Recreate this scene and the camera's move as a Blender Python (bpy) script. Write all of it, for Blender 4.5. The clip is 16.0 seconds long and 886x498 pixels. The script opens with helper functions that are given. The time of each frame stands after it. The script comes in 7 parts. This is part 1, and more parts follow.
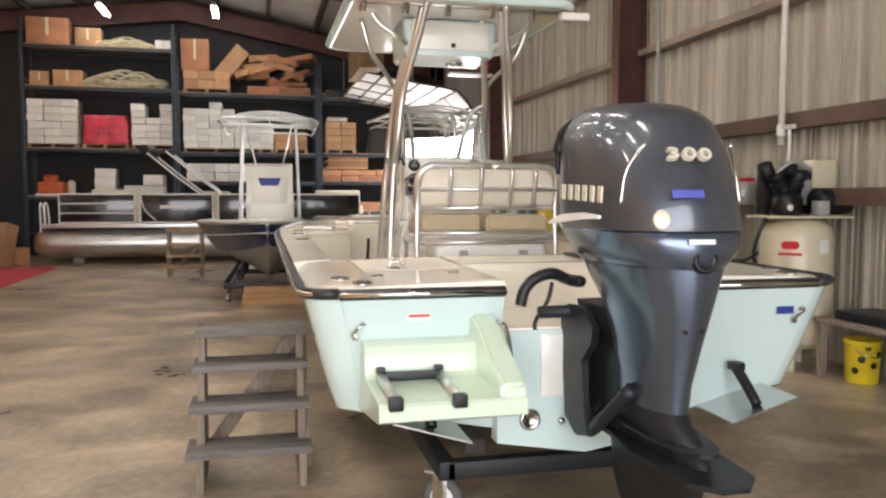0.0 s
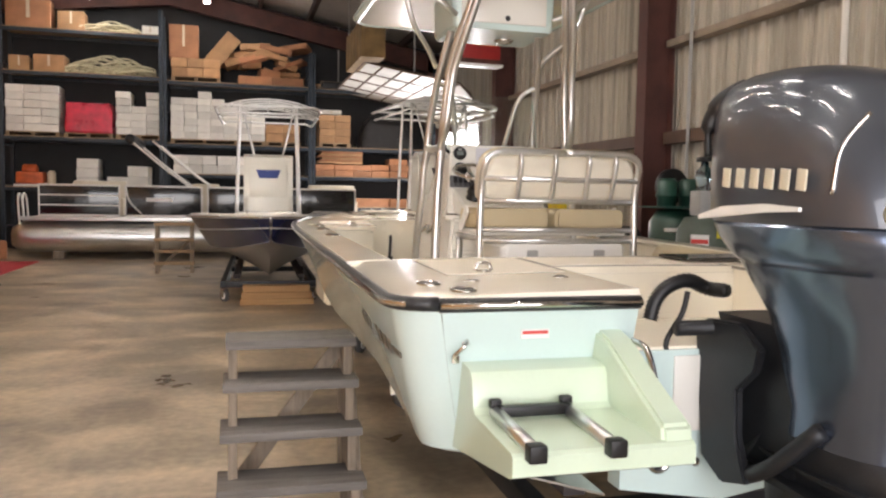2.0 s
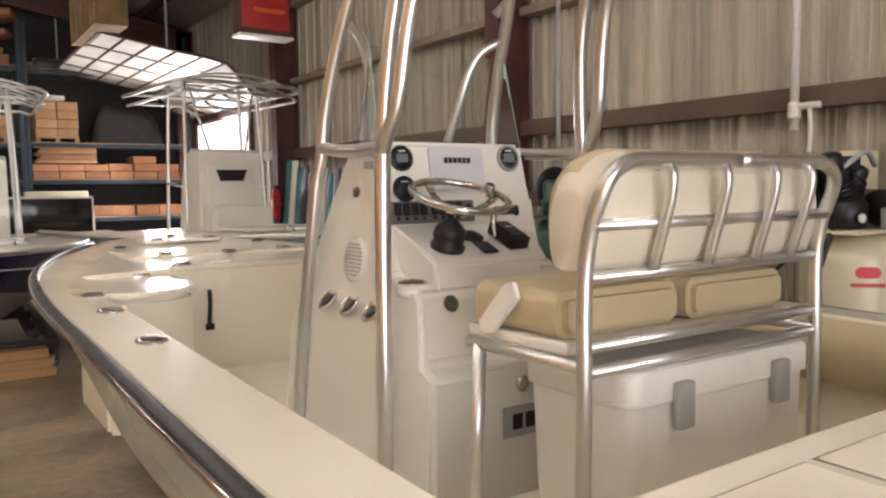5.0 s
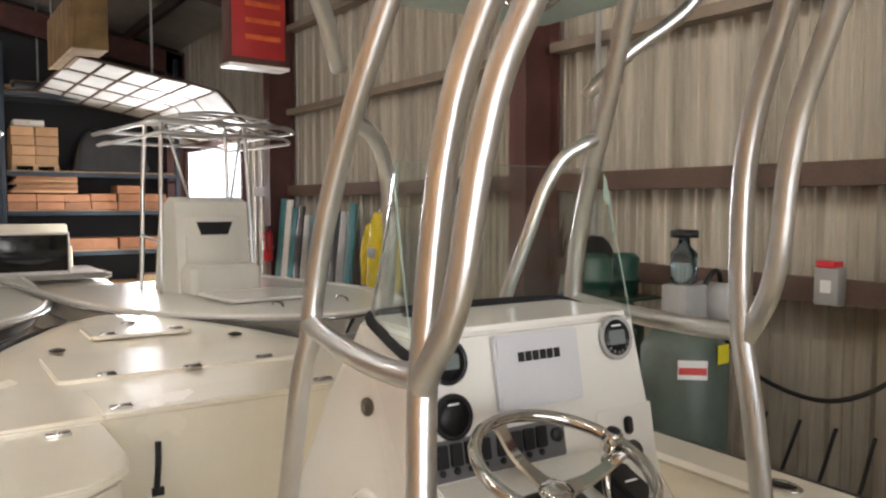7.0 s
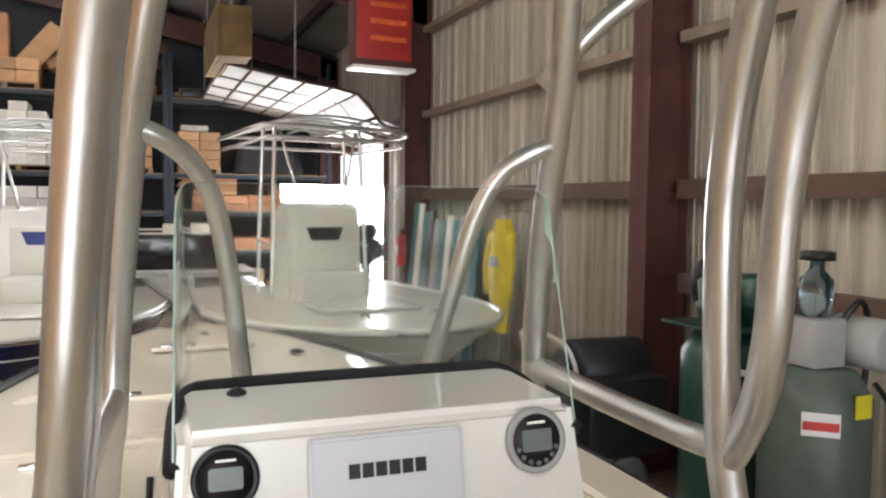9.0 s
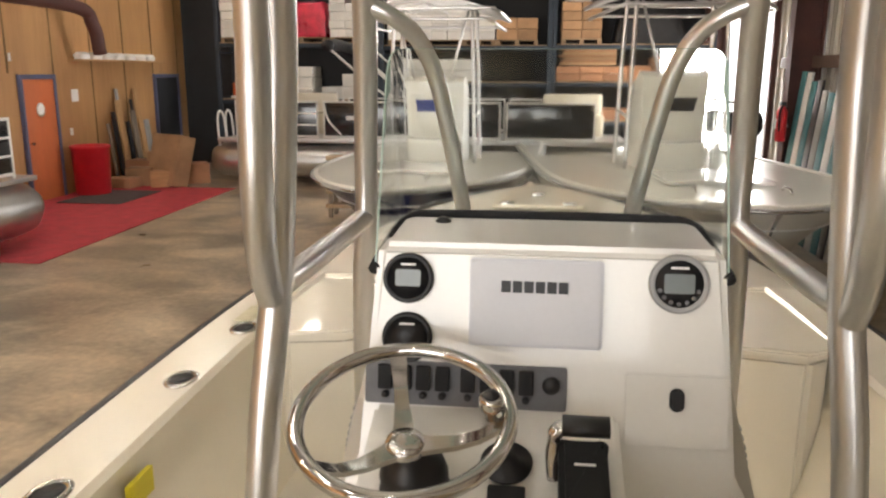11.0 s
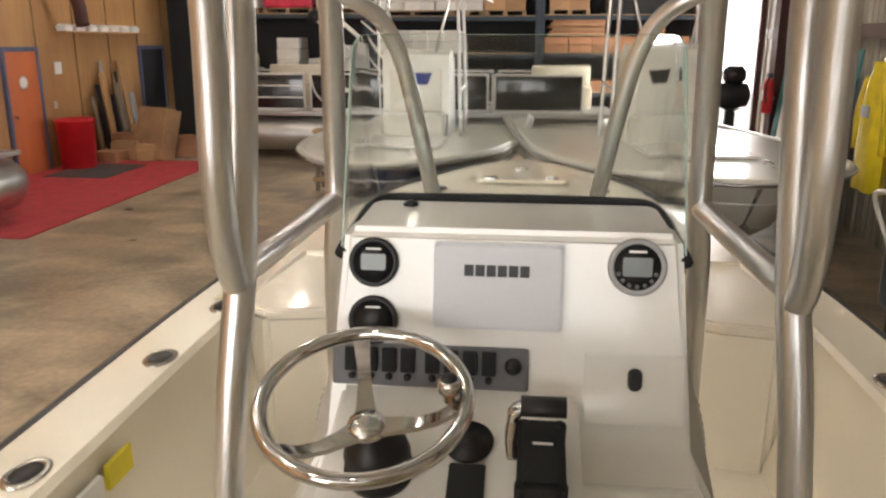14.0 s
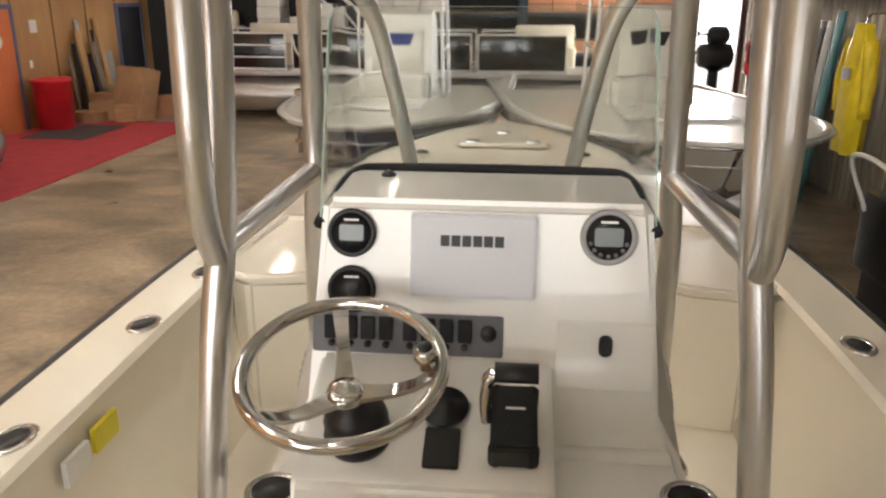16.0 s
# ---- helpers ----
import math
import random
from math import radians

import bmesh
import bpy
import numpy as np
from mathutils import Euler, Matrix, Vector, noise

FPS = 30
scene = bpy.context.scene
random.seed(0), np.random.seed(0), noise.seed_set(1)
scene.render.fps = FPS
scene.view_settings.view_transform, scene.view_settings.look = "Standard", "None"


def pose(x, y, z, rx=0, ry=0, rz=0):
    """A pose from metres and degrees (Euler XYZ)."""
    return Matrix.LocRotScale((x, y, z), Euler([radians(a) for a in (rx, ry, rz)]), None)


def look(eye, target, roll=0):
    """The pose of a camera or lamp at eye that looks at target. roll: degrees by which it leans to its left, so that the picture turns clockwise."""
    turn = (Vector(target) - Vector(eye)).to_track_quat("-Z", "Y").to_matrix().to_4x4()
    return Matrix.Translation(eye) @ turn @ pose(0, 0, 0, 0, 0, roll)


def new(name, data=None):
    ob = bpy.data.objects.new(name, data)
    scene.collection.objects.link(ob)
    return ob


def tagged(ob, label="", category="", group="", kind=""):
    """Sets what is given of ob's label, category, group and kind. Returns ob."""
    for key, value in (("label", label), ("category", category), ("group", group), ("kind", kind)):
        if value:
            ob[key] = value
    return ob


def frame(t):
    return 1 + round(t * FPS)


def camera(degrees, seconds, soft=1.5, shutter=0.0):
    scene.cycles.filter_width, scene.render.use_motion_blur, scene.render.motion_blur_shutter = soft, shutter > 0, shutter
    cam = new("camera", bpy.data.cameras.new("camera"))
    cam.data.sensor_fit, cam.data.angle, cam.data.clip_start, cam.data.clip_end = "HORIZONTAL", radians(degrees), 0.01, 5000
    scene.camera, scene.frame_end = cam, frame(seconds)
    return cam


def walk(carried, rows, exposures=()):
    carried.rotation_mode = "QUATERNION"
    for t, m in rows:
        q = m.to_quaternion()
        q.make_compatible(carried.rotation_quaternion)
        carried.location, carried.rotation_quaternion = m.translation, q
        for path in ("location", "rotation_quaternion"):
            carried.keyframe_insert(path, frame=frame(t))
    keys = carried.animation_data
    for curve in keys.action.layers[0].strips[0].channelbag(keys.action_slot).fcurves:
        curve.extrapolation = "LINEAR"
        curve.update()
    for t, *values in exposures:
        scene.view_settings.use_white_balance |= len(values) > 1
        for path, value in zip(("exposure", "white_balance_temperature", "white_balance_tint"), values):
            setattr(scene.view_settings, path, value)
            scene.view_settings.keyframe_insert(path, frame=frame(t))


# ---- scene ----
cam = camera(59.2, 16.0, 2.3)
PATH = [
    (0, (0.556, 0.39, 1.593), (1.019, 2.331, 1.459), 0.1),
    (0.5, (0.561, 0.494, 1.572), (1.023, 2.436, 1.437), 0.2),
    (1, (0.603, 0.725, 1.573), (1.071, 2.665, 1.436), 0.3),
    (1.5, (0.5, 0.899, 1.564), (0.985, 2.834, 1.424), 0.4),
    (2, (0.247, 1.168, 1.541), (0.764, 3.095, 1.405), 1.0),
    (2.5, (0.047, 1.59, 1.522), (0.684, 3.481, 1.386), 1.1),
    (3, (-0.091, 2.033, 1.552), (0.643, 3.889, 1.418), 1.2),
    (3.5, (-0.165, 2.497, 1.6), (0.674, 4.308, 1.466), 1.2),
    (3.7, (-0.143, 2.673, 1.619), (0.737, 4.464, 1.478), 0.4),
    (5.8, (0.629, 4.585, 1.847), (1.814, 6.19, 1.709), 0.3),
    (6, (0.695, 4.701, 1.889), (1.877, 6.309, 1.762), 0.6),
    (6.5, (0.793, 4.956, 2.01), (1.953, 6.581, 1.892), 0.3),
    (7, (0.852, 5.047, 2.158), (1.972, 6.7, 2.042), 0.1),
    (7.5, (1.014, 5.13, 2.147), (2.089, 6.813, 2.04), -0.1),
    (8, (1.375, 5.262, 2.184), (2.379, 6.989, 2.075), -0.4),
    (8.2, (1.438, 5.297, 2.241), (2.381, 7.058, 2.138), -0.1),
    (10.3, (1.892, 5.052, 2.179), (2.067, 7.032, 1.938), 0.5),
    (10.5, (1.916, 5.024, 2.193), (1.95, 6.999, 1.876), 0.5),
    (11, (1.972, 4.968, 2.206), (1.743, 6.905, 1.763), 0.2),
    (11.5, (1.999, 4.957, 2.234), (1.691, 6.875, 1.756), -0.0),
    (12, (2.021, 4.974, 2.231), (1.708, 6.889, 1.746), 0.2),
    (12.5, (2.027, 4.975, 2.229), (1.731, 6.892, 1.741), 0.0),
    (13, (2.034, 4.962, 2.237), (1.767, 6.883, 1.748), 0.1),
    (13.5, (2.029, 4.961, 2.239), (1.795, 6.884, 1.742), 0.2),
    (14, (2.024, 4.953, 2.236), (1.82, 6.875, 1.722), 0.1),
    (14.5, (2.027, 4.952, 2.241), (1.846, 6.869, 1.7), 0.1),
    (15, (2.023, 4.937, 2.253), (1.857, 6.846, 1.681), 0.2),
    (15.5, (2.035, 4.934, 2.265), (1.874, 6.837, 1.669), 0.2),
    (16, (2.041, 4.929, 2.263), (1.88, 6.827, 1.652), 0.3),
]
walk(cam, [(t, look(eye, target, roll)) for t, eye, target, roll in PATH], [(0, 0.40, 6300, 14), (2.5, 0.38, 6550, 17), (3.5, 0.32, 6600, 18), (6, 0.30, 6450, 14), (7, 0.38, 6250, 12), (8, 0.56, 5750, 11), (10.5, 0.52, 6650, 13), (13, 0.38, 6650, 13), (16, 0.42, 6600, 13)])

# ---- light ----
CX = 2.0          # centre line of the big boat
world = bpy.data.worlds.new("sky")
scene.world = world
world.use_nodes = True
wn = world.node_tree
sky = wn.nodes.new("ShaderNodeTexSky")
sky.sky_type, sky.sun_disc = "NISHITA", False
sky.sun_elevation, sky.sun_rotation = radians(48), radians(115)
wn.links.new(sky.outputs[0], wn.nodes["Background"].inputs[0])
wn.nodes["Background"].inputs[1].default_value = 0.15
sun = new("sun", bpy.data.lights.new("sun", "SUN"))
sun.data.energy, sun.data.angle, sun.data.color = 4.0, radians(0.5), (1, 0.95, 0.86)
sun.matrix_world = look((0, 0, 0), (-math.sin(radians(115)) * math.cos(radians(48)), math.cos(radians(115)) * math.cos(radians(48)) * -1, -math.sin(radians(48))))


def window_light(name, eye, target, sx, sy, watts, color):
    ob = new(name, bpy.data.lights.new(name, "AREA"))
    ob.data.shape, ob.data.size, ob.data.size_y, ob.data.energy, ob.data.color = "RECTANGLE", sx, sy, watts, color
    ob.matrix_world = look(eye, target)
    return ob


# daylight in the two big door openings
window_light("front_door_daylight", (-0.9, -3.9, 2.5), (-0.8, 8, 1.1), 8.8, 4.6, 580, (1, 0.97, 0.93))
window_light("side_door_daylight", (6.2, 21.05, 1.65), (1.0, 13.5, 1.0), 4.0, 3.1, 560, (1, 0.98, 0.95))


# ---- materials ----
def mat(name, color, rough=0.5, metal=0.0, vary=0.12, scale=6.0, fine=60.0, bump=0.0, coat=0.0, color2=None, rough_vary=0.12, stretch=(1, 1, 1), detail=6):
    m = bpy.data.materials.new(name)
    m.use_nodes = True
    n, l = m.node_tree.nodes, m.node_tree.links
    b = n["Principled BSDF"]
    co = n.new("ShaderNodeTexCoord")
    mp = n.new("ShaderNodeMapping")
    mp.inputs["Scale"].default_value = stretch
    l.new(co.outputs["Object"], mp.inputs[0])
    big, small = n.new("ShaderNodeTexNoise"), n.new("ShaderNodeTexNoise")
    big.inputs["Scale"].default_value, small.inputs["Scale"].default_value = scale, fine
    big.inputs["Detail"].default_value, small.inputs["Detail"].default_value = detail, 4
    l.new(mp.outputs[0], big.inputs["Vector"]), l.new(mp.outputs[0], small.inputs["Vector"])
    mixf = n.new("ShaderNodeMath")
    mixf.operation = "MULTIPLY_ADD"
    mixf.inputs[1].default_value = 0.35
    l.new(small.outputs[0], mixf.inputs[0]), l.new(big.outputs[0], mixf.inputs[2])
    ramp = n.new("ShaderNodeValToRGB")
    c2 = color2 or tuple(c * (1 - vary * 2) for c in color)
    c1 = color if color2 else tuple(min(1, c * (1 + vary)) for c in color)
    ramp.color_ramp.elements[0].position, ramp.color_ramp.elements[1].position = 0.42, 0.86
    ramp.color_ramp.elements[0].color, ramp.color_ramp.elements[1].color = (*c2, 1), (*c1, 1)
    l.new(mixf.outputs[0], ramp.inputs[0]), l.new(ramp.outputs[0], b.inputs["Base Color"])
    rr = n.new("ShaderNodeMapRange")
    rr.inputs["To Min"].default_value, rr.inputs["To Max"].default_value = max(0.02, rough - rough_vary), min(1, rough + rough_vary)
    l.new(big.outputs[0], rr.inputs[0]), l.new(rr.outputs[0], b.inputs["Roughness"])
    b.inputs["Metallic"].default_value = metal
    b.inputs["Coat Weight"].default_value = coat
    b.inputs["Coat Roughness"].default_value = 0.06
    if bump:
        bp = n.new("ShaderNodeBump")
        bp.inputs["Strength"].default_value, bp.inputs["Distance"].default_value = bump, 0.004
        l.new(small.outputs[0], bp.inputs["Height"]), l.new(bp.outputs[0], b.inputs["Normal"])
    return m


def per_piece(m, amount=0.35):
    """Lets pieces that share the material differ in brightness."""
    n, l = m.node_tree.nodes, m.node_tree.links
    b = n["Principled BSDF"]
    src = b.inputs["Base Color"].links[0].from_socket
    info, mr, mx = n.new("ShaderNodeObjectInfo"), n.new("ShaderNodeMapRange"), n.new("ShaderNodeVectorMath")
    mr.inputs["To Min"].default_value, mr.inputs["To Max"].default_value = 1 - amount, 1 + amount * 0.5
    mx.operation = "SCALE"
    l.new(info.outputs["Random"], mr.inputs[0]), l.new(src, mx.inputs[0]), l.new(mr.outputs[0], mx.inputs["Scale"])
    l.new(mx.outputs[0], b.inputs["Base Color"])
    return m


def glass(name, color=(0.92, 0.98, 0.95), rough=0.02):
    m = bpy.data.materials.new(name)
    m.use_nodes = True
    n, l = m.node_tree.nodes, m.node_tree.links
    b = n["Principled BSDF"]
    b.inputs["Base Color"].default_value, b.inputs["Roughness"].default_value = (*color, 1), rough
    b.inputs["Transmission Weight"].default_value, b.inputs["IOR"].default_value = 1.0, 1.45
    no = n.new("ShaderNodeTexNoise")
    no.inputs["Scale"].default_value = 5
    mr = n.new("ShaderNodeMapRange")
    mr.inputs["To Min"].default_value, mr.inputs["To Max"].default_value = rough * 0.5, rough * 3
    l.new(no.outputs[0], mr.inputs[0]), l.new(mr.outputs[0], b.inputs["Roughness"])
    return m


def glow(name, color, strength):
    m = bpy.data.materials.new(name)
    m.use_nodes = True
    b = m.node_tree.nodes["Principled BSDF"]
    b.inputs["Base Color"].default_value = (*color, 1)
    b.inputs["Emission Color"].default_value, b.inputs["Emission Strength"].default_value = (*color, 1), strength
    return m


M_FLOOR = mat("polished_concrete", (0.60, 0.48, 0.335), 0.33, 0, 0.0, 1.1, 16, 0.08, 0, (0.25, 0.20, 0.145), 0.14, detail=10)


def stain_floor(m):
    """Streaky scuffs and dark spots over the concrete, at two more scales."""
    n, l = m.node_tree.nodes, m.node_tree.links
    b = n["Principled BSDF"]
    src = b.inputs["Base Color"].links[0].from_socket
    co, mp = n.new("ShaderNodeTexCoord"), n.new("ShaderNodeMapping")
    mp.inputs["Scale"].default_value, mp.inputs["Rotation"].default_value = (0.9, 1.15, 1), (0, 0, 0.4)
    l.new(co.outputs["Object"], mp.inputs[0])
    a, c = n.new("ShaderNodeTexNoise"), n.new("ShaderNodeTexNoise")
    a.inputs["Scale"].default_value, a.inputs["Detail"].default_value, a.inputs["Distortion"].default_value = 1.1, 10, 0.8
    c.inputs["Scale"].default_value, c.inputs["Detail"].default_value = 14, 8
    l.new(mp.outputs[0], a.inputs["Vector"]), l.new(co.outputs["Object"], c.inputs["Vector"])
    add = n.new("ShaderNodeMath")
    add.operation = "MULTIPLY_ADD"
    add.inputs[1].default_value = 0.25
    l.new(c.outputs[0], add.inputs[0]), l.new(a.outputs[0], add.inputs[2])
    r = n.new("ShaderNodeMapRange")
    r.inputs["From Min"].default_value, r.inputs["From Max"].default_value = 0.48, 0.78
    r.inputs["To Min"].default_value, r.inputs["To Max"].default_value = 0.5, 1.15
    sc = n.new("ShaderNodeVectorMath")
    sc.operation = "SCALE"
    l.new(add.outputs[0], r.inputs[0]), l.new(src, sc.inputs[0]), l.new(r.outputs[0], sc.inputs["Scale"])
    l.new(sc.outputs[0], b.inputs["Base Color"])
    return m


stain_floor(M_FLOOR)
M_SHEET = mat("painted_steel_sheet", (0.40, 0.36, 0.29), 0.42, 0, 0.22, 1.3, 22, 0, 0, None, 0.1, (1, 5, 0.16))
M_STEEL_RED = mat("red_oxide_steel", (0.085, 0.03, 0.024), 0.6, 0, 0.2, 3, 50, 0.1)
M_GIRT = mat("brown_primer_steel", (0.10, 0.06, 0.043), 0.6, 0, 0.2, 3, 50, 0.1)
M_GIRTP = mat("faded primer steel", (0.24, 0.19, 0.145), 0.6, 0, 0.15, 3, 50, 0.1)
M_ROOF = mat("white_roof_insulation", (0.48, 0.465, 0.44), 0.7, 0, 0.1, 1.5, 20, 0.2)
M_PURLIN = mat("dark_purlin_steel", (0.045, 0.03, 0.026), 0.6, 0, 0.2, 3, 50)
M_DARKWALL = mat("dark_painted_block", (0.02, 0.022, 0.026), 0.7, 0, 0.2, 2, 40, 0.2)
M_PLY = mat("varnished_plywood_panel", (0.55, 0.31, 0.13), 0.55, 0, 0.0, 1.4, 14, 0.1, 0, (0.36, 0.19, 0.075), 0.1, (1, 1, 0.12))
M_CARPET = mat("red_carpet", (0.42, 0.035, 0.045), 0.95, 0, 0.15, 5, 250, 0.8)
M_MAT = mat("grey_rubber_mat", (0.06, 0.05, 0.05), 0.9, 0, 0.15, 5, 250, 0.5)
M_GEL = mat("cream_gelcoat", (0.90, 0.845, 0.715), 0.25, 0, 0.02, 1.5, 90, 0.0, 0.5, None, 0.06)
M_NONSKID = mat("cream_nonskid_deck", (0.87, 0.81, 0.69), 0.55, 0, 0.03, 1.5, 420, 0.5, 0.0, None, 0.08)
M_GELW = mat("white_gelcoat", (0.80, 0.785, 0.73), 0.22, 0, 0.02, 1.5, 90, 0.0, 0.5, None, 0.06)
M_MINT = mat("seafoam_gelcoat", (0.60, 0.74, 0.72), 0.2, 0, 0.02, 0.9, 70, 0.0, 0.6, None, 0.06)
M_STEP = mat("pale_green_gelcoat", (0.62, 0.74, 0.58), 0.25, 0, 0.02, 0.9, 70, 0.0, 0.5, None, 0.06)
M_BLUE = mat("dark_blue_gelcoat", (0.008, 0.014, 0.07), 0.25, 0, 0.1, 1.2, 70, 0.0, 0.1, None, 0.06)
M_GREYHULL = mat("pale_grey_gelcoat", (0.70, 0.685, 0.62), 0.3, 0, 0.05, 1.2, 70, 0.0, 0.3, None, 0.06)
M_HULLBOT = mat("grey_bottom_gelcoat", (0.30, 0.29, 0.27), 0.35, 0, 0.08, 1.2, 70, 0.0, 0.3)
M_RUB = mat("black_rubber_rub_rail", (0.02, 0.02, 0.022), 0.4, 0, 0.1, 8, 90)
M_CHROME = mat("polished_stainless", (0.60, 0.585, 0.56), 0.1, 1, 0.02, 8, 90, 0, 0, None, 0.05)
M_ALU = mat("brushed_anodised_aluminium", (0.72, 0.72, 0.715), 0.31, 1, 0.05, 6, 160, 0.03, 0, None, 0.06, (1, 1, 0.2))
M_COWL = mat("metallic_blue_grey_cowling", (0.135, 0.17, 0.24), 0.25, 0.85, 0.05, 3, 900, 0, 0.35, None, 0.05)
M_COWLD = mat("dark_grey_cowling", (0.075, 0.085, 0.105), 0.32, 0.5, 0.05, 3, 900, 0, 0.8, None, 0.05)
M_BLACK = mat("black_plastic", (0.007, 0.007, 0.008), 0.45, 0, 0.2, 8, 200, 0.1)
M_CASTBLK = mat("black_cast_bracket", (0.02, 0.022, 0.026), 0.45, 0.3, 0.2, 8, 120, 0.2)
M_VINYL = mat("tan_marine_vinyl", (0.55, 0.455, 0.285), 0.5, 0, 0.05, 4, 260, 0.35)
M_VINYLW = mat("cream_marine_vinyl", (0.70, 0.645, 0.53), 0.45, 0, 0.04, 4, 260, 0.3)
M_WOOD = mat("weathered_painted_lumber", (0.20, 0.185, 0.17), 0.85, 0, 0.0, 5, 60, 0.6, 0, (0.10, 0.09, 0.08), 0.1, (0.5, 6, 6))
M_WOODB = mat("raw_weathered_lumber", (0.30, 0.24, 0.18), 0.85, 0, 0.0, 5, 60, 0.6, 0, (0.15, 0.12, 0.09), 0.1, (6, 6, 0.6))
M_LUMBER = mat("new_pine_lumber", (0.55, 0.33, 0.15), 0.75, 0, 0.0, 4, 50, 0.4, 0, (0.38, 0.22, 0.10), 0.1, (0.4, 5, 5))
M_CARD = per_piece(mat("brown_cardboard", (0.46, 0.27, 0.14), 0.85, 0, 0.12, 3, 70, 0.2), 0.3)
M_CARDR = per_piece(mat("reddish_cardboard", (0.40, 0.19, 0.10), 0.85, 0, 0.12, 3, 70, 0.2), 0.3)
M_CARTON = per_piece(mat("white_cartons", (0.80, 0.78, 0.73), 0.8, 0, 0.06, 3, 70, 0.1), 0.18)
M_RACK = mat("blue_rack_paint", (0.022, 0.034, 0.05), 0.5, 0, 0.2, 3, 60, 0.1)
M_PALLET = per_piece(mat("pallet_wood", (0.36, 0.25, 0.15), 0.85, 0, 0.2, 4, 60, 0.4), 0.3)
M_REDWRAP = mat("red_stretch_wrap", (0.62, 0.03, 0.07), 0.3, 0, 0.2, 4, 30, 0.6)
M_ORANGE = mat("orange_painted_metal", (0.62, 0.12, 0.03), 0.45, 0, 0.2, 6, 60, 0.2)
M_RED = mat("red_plastic", (0.62, 0.02, 0.03), 0.4, 0, 0.08, 4, 80)
M_REDSIGN = mat("red_sign_paint", (0.36, 0.022, 0.022), 0.45, 0, 0.08, 4, 80)
M_YELLOW = mat("yellow_plastic", (0.78, 0.60, 0.02), 0.45, 0, 0.12, 5, 80)
M_COMP = mat("cream_enamel_tank", (0.66, 0.60, 0.43), 0.35, 0, 0.04, 3, 80, 0, 0.2)
M_GREEN = mat("dark_green_enamel", (0.012, 0.055, 0.038), 0.35, 0, 0.15, 4, 80, 0, 0.2)
M_OLIVE = mat("grey_green_enamel", (0.085, 0.11, 0.09), 0.45, 0, 0.15, 4, 80)
M_WHITE = mat("white_paint", (0.8, 0.79, 0.76), 0.45, 0, 0.04, 4, 80)
M_PVC = mat("white_pvc_pipe", (0.72, 0.70, 0.65), 0.4, 0, 0.05, 5, 60)
M_GREYBOX = mat("grey_enamel_box", (0.36, 0.36, 0.35), 0.45, 0, 0.08, 5, 60)
M_TRIM = mat("matt_black_rubber", (0.008, 0.008, 0.009), 0.8, 0, 0.1, 8, 120)
M_PANEL = mat("dark_grey_panel", (0.13, 0.13, 0.135), 0.5, 0, 0.1, 5, 80)
M_SCREEN = mat("light_grey_cover", (0.62, 0.63, 0.66), 0.45, 0, 0.03, 5, 120, 0.05)
M_LCD = mat("grey_lcd", (0.16, 0.185, 0.18), 0.25, 0, 0.05, 5, 60)
M_LABEL = mat("white_sticker", (0.8, 0.8, 0.78), 0.45, 0, 0.03, 9, 60)
M_LABELR = mat("red_sticker", (0.6, 0.06, 0.05), 0.45, 0, 0.05, 9, 60)
M_LABELB = mat("blue_sticker", (0.10, 0.12, 0.48), 0.35, 0, 0.05, 9, 60)
M_LABELY = mat("yellow_sticker", (0.72, 0.62, 0.03), 0.45, 0, 0.05, 9, 60)
M_DIGIT = mat("cream_silver_print", (0.72, 0.68, 0.55), 0.35, 0.2, 0.05, 9, 60)
M_DECAL = mat("dark_bronze_decal", (0.10, 0.085, 0.06), 0.35, 0.3, 0.05, 9, 60)
M_DOORORANGE = mat("orange_stained_door", (0.55, 0.15, 0.05), 0.5, 0, 0.1, 2, 40, 0.1, 0, None, 0.1, (1, 1, 0.2))
M_BLUETRIM = mat("blue_grey_door_frame", (0.10, 0.11, 0.20), 0.5, 0, 0.1, 4, 60)
M_STYRO = mat("pale_straw_bundle", (0.56, 0.52, 0.36), 0.8, 0, 0.15, 6, 60, 0.4)
M_TARP = mat("dark_plastic_tarp", (0.014, 0.014, 0.016), 0.35, 0, 0.2, 6, 30, 0.5)
M_TEAL = mat("teal_sheet_stock", (0.05, 0.20, 0.22), 0.5, 0, 0.15, 3, 40)
M_PONTOON = mat("mill_aluminium", (0.62, 0.62, 0.61), 0.32, 1, 0.06, 3, 90, 0.05)
M_PONTPANEL = mat("black_gloss_panel", (0.012, 0.012, 0.014), 0.15, 0, 0.1, 3, 60, 0, 0.5)
M_TAN = mat("tan_interior_panel", (0.62, 0.55, 0.42), 0.5, 0, 0.06, 3, 60)
M_TYRE = mat("grey_caster_rubber", (0.10, 0.10, 0.10), 0.7, 0, 0.1, 9, 90)
M_PLYOLD = per_piece(mat("aged_plywood", (0.20, 0.125, 0.05), 0.85, 0, 0.25, 3, 50, 0.3), 0.3)
M_GLASS = glass("tinted_acrylic", (0.94, 0.985, 0.965))
M_WATER = glass("blue_water_bottle_plastic", (0.55, 0.75, 0.9), 0.08)
M_TUBE = glow("fluorescent_tube", (1, 0.95, 0.84), 78.0)
M_SKYCARD = glow("bright_daylight_outside", (1, 0.99, 0.97), 2.2)
M_BLUECANVAS = mat("navy_badge", (0.02, 0.04, 0.22), 0.5, 0, 0.1, 6, 90)
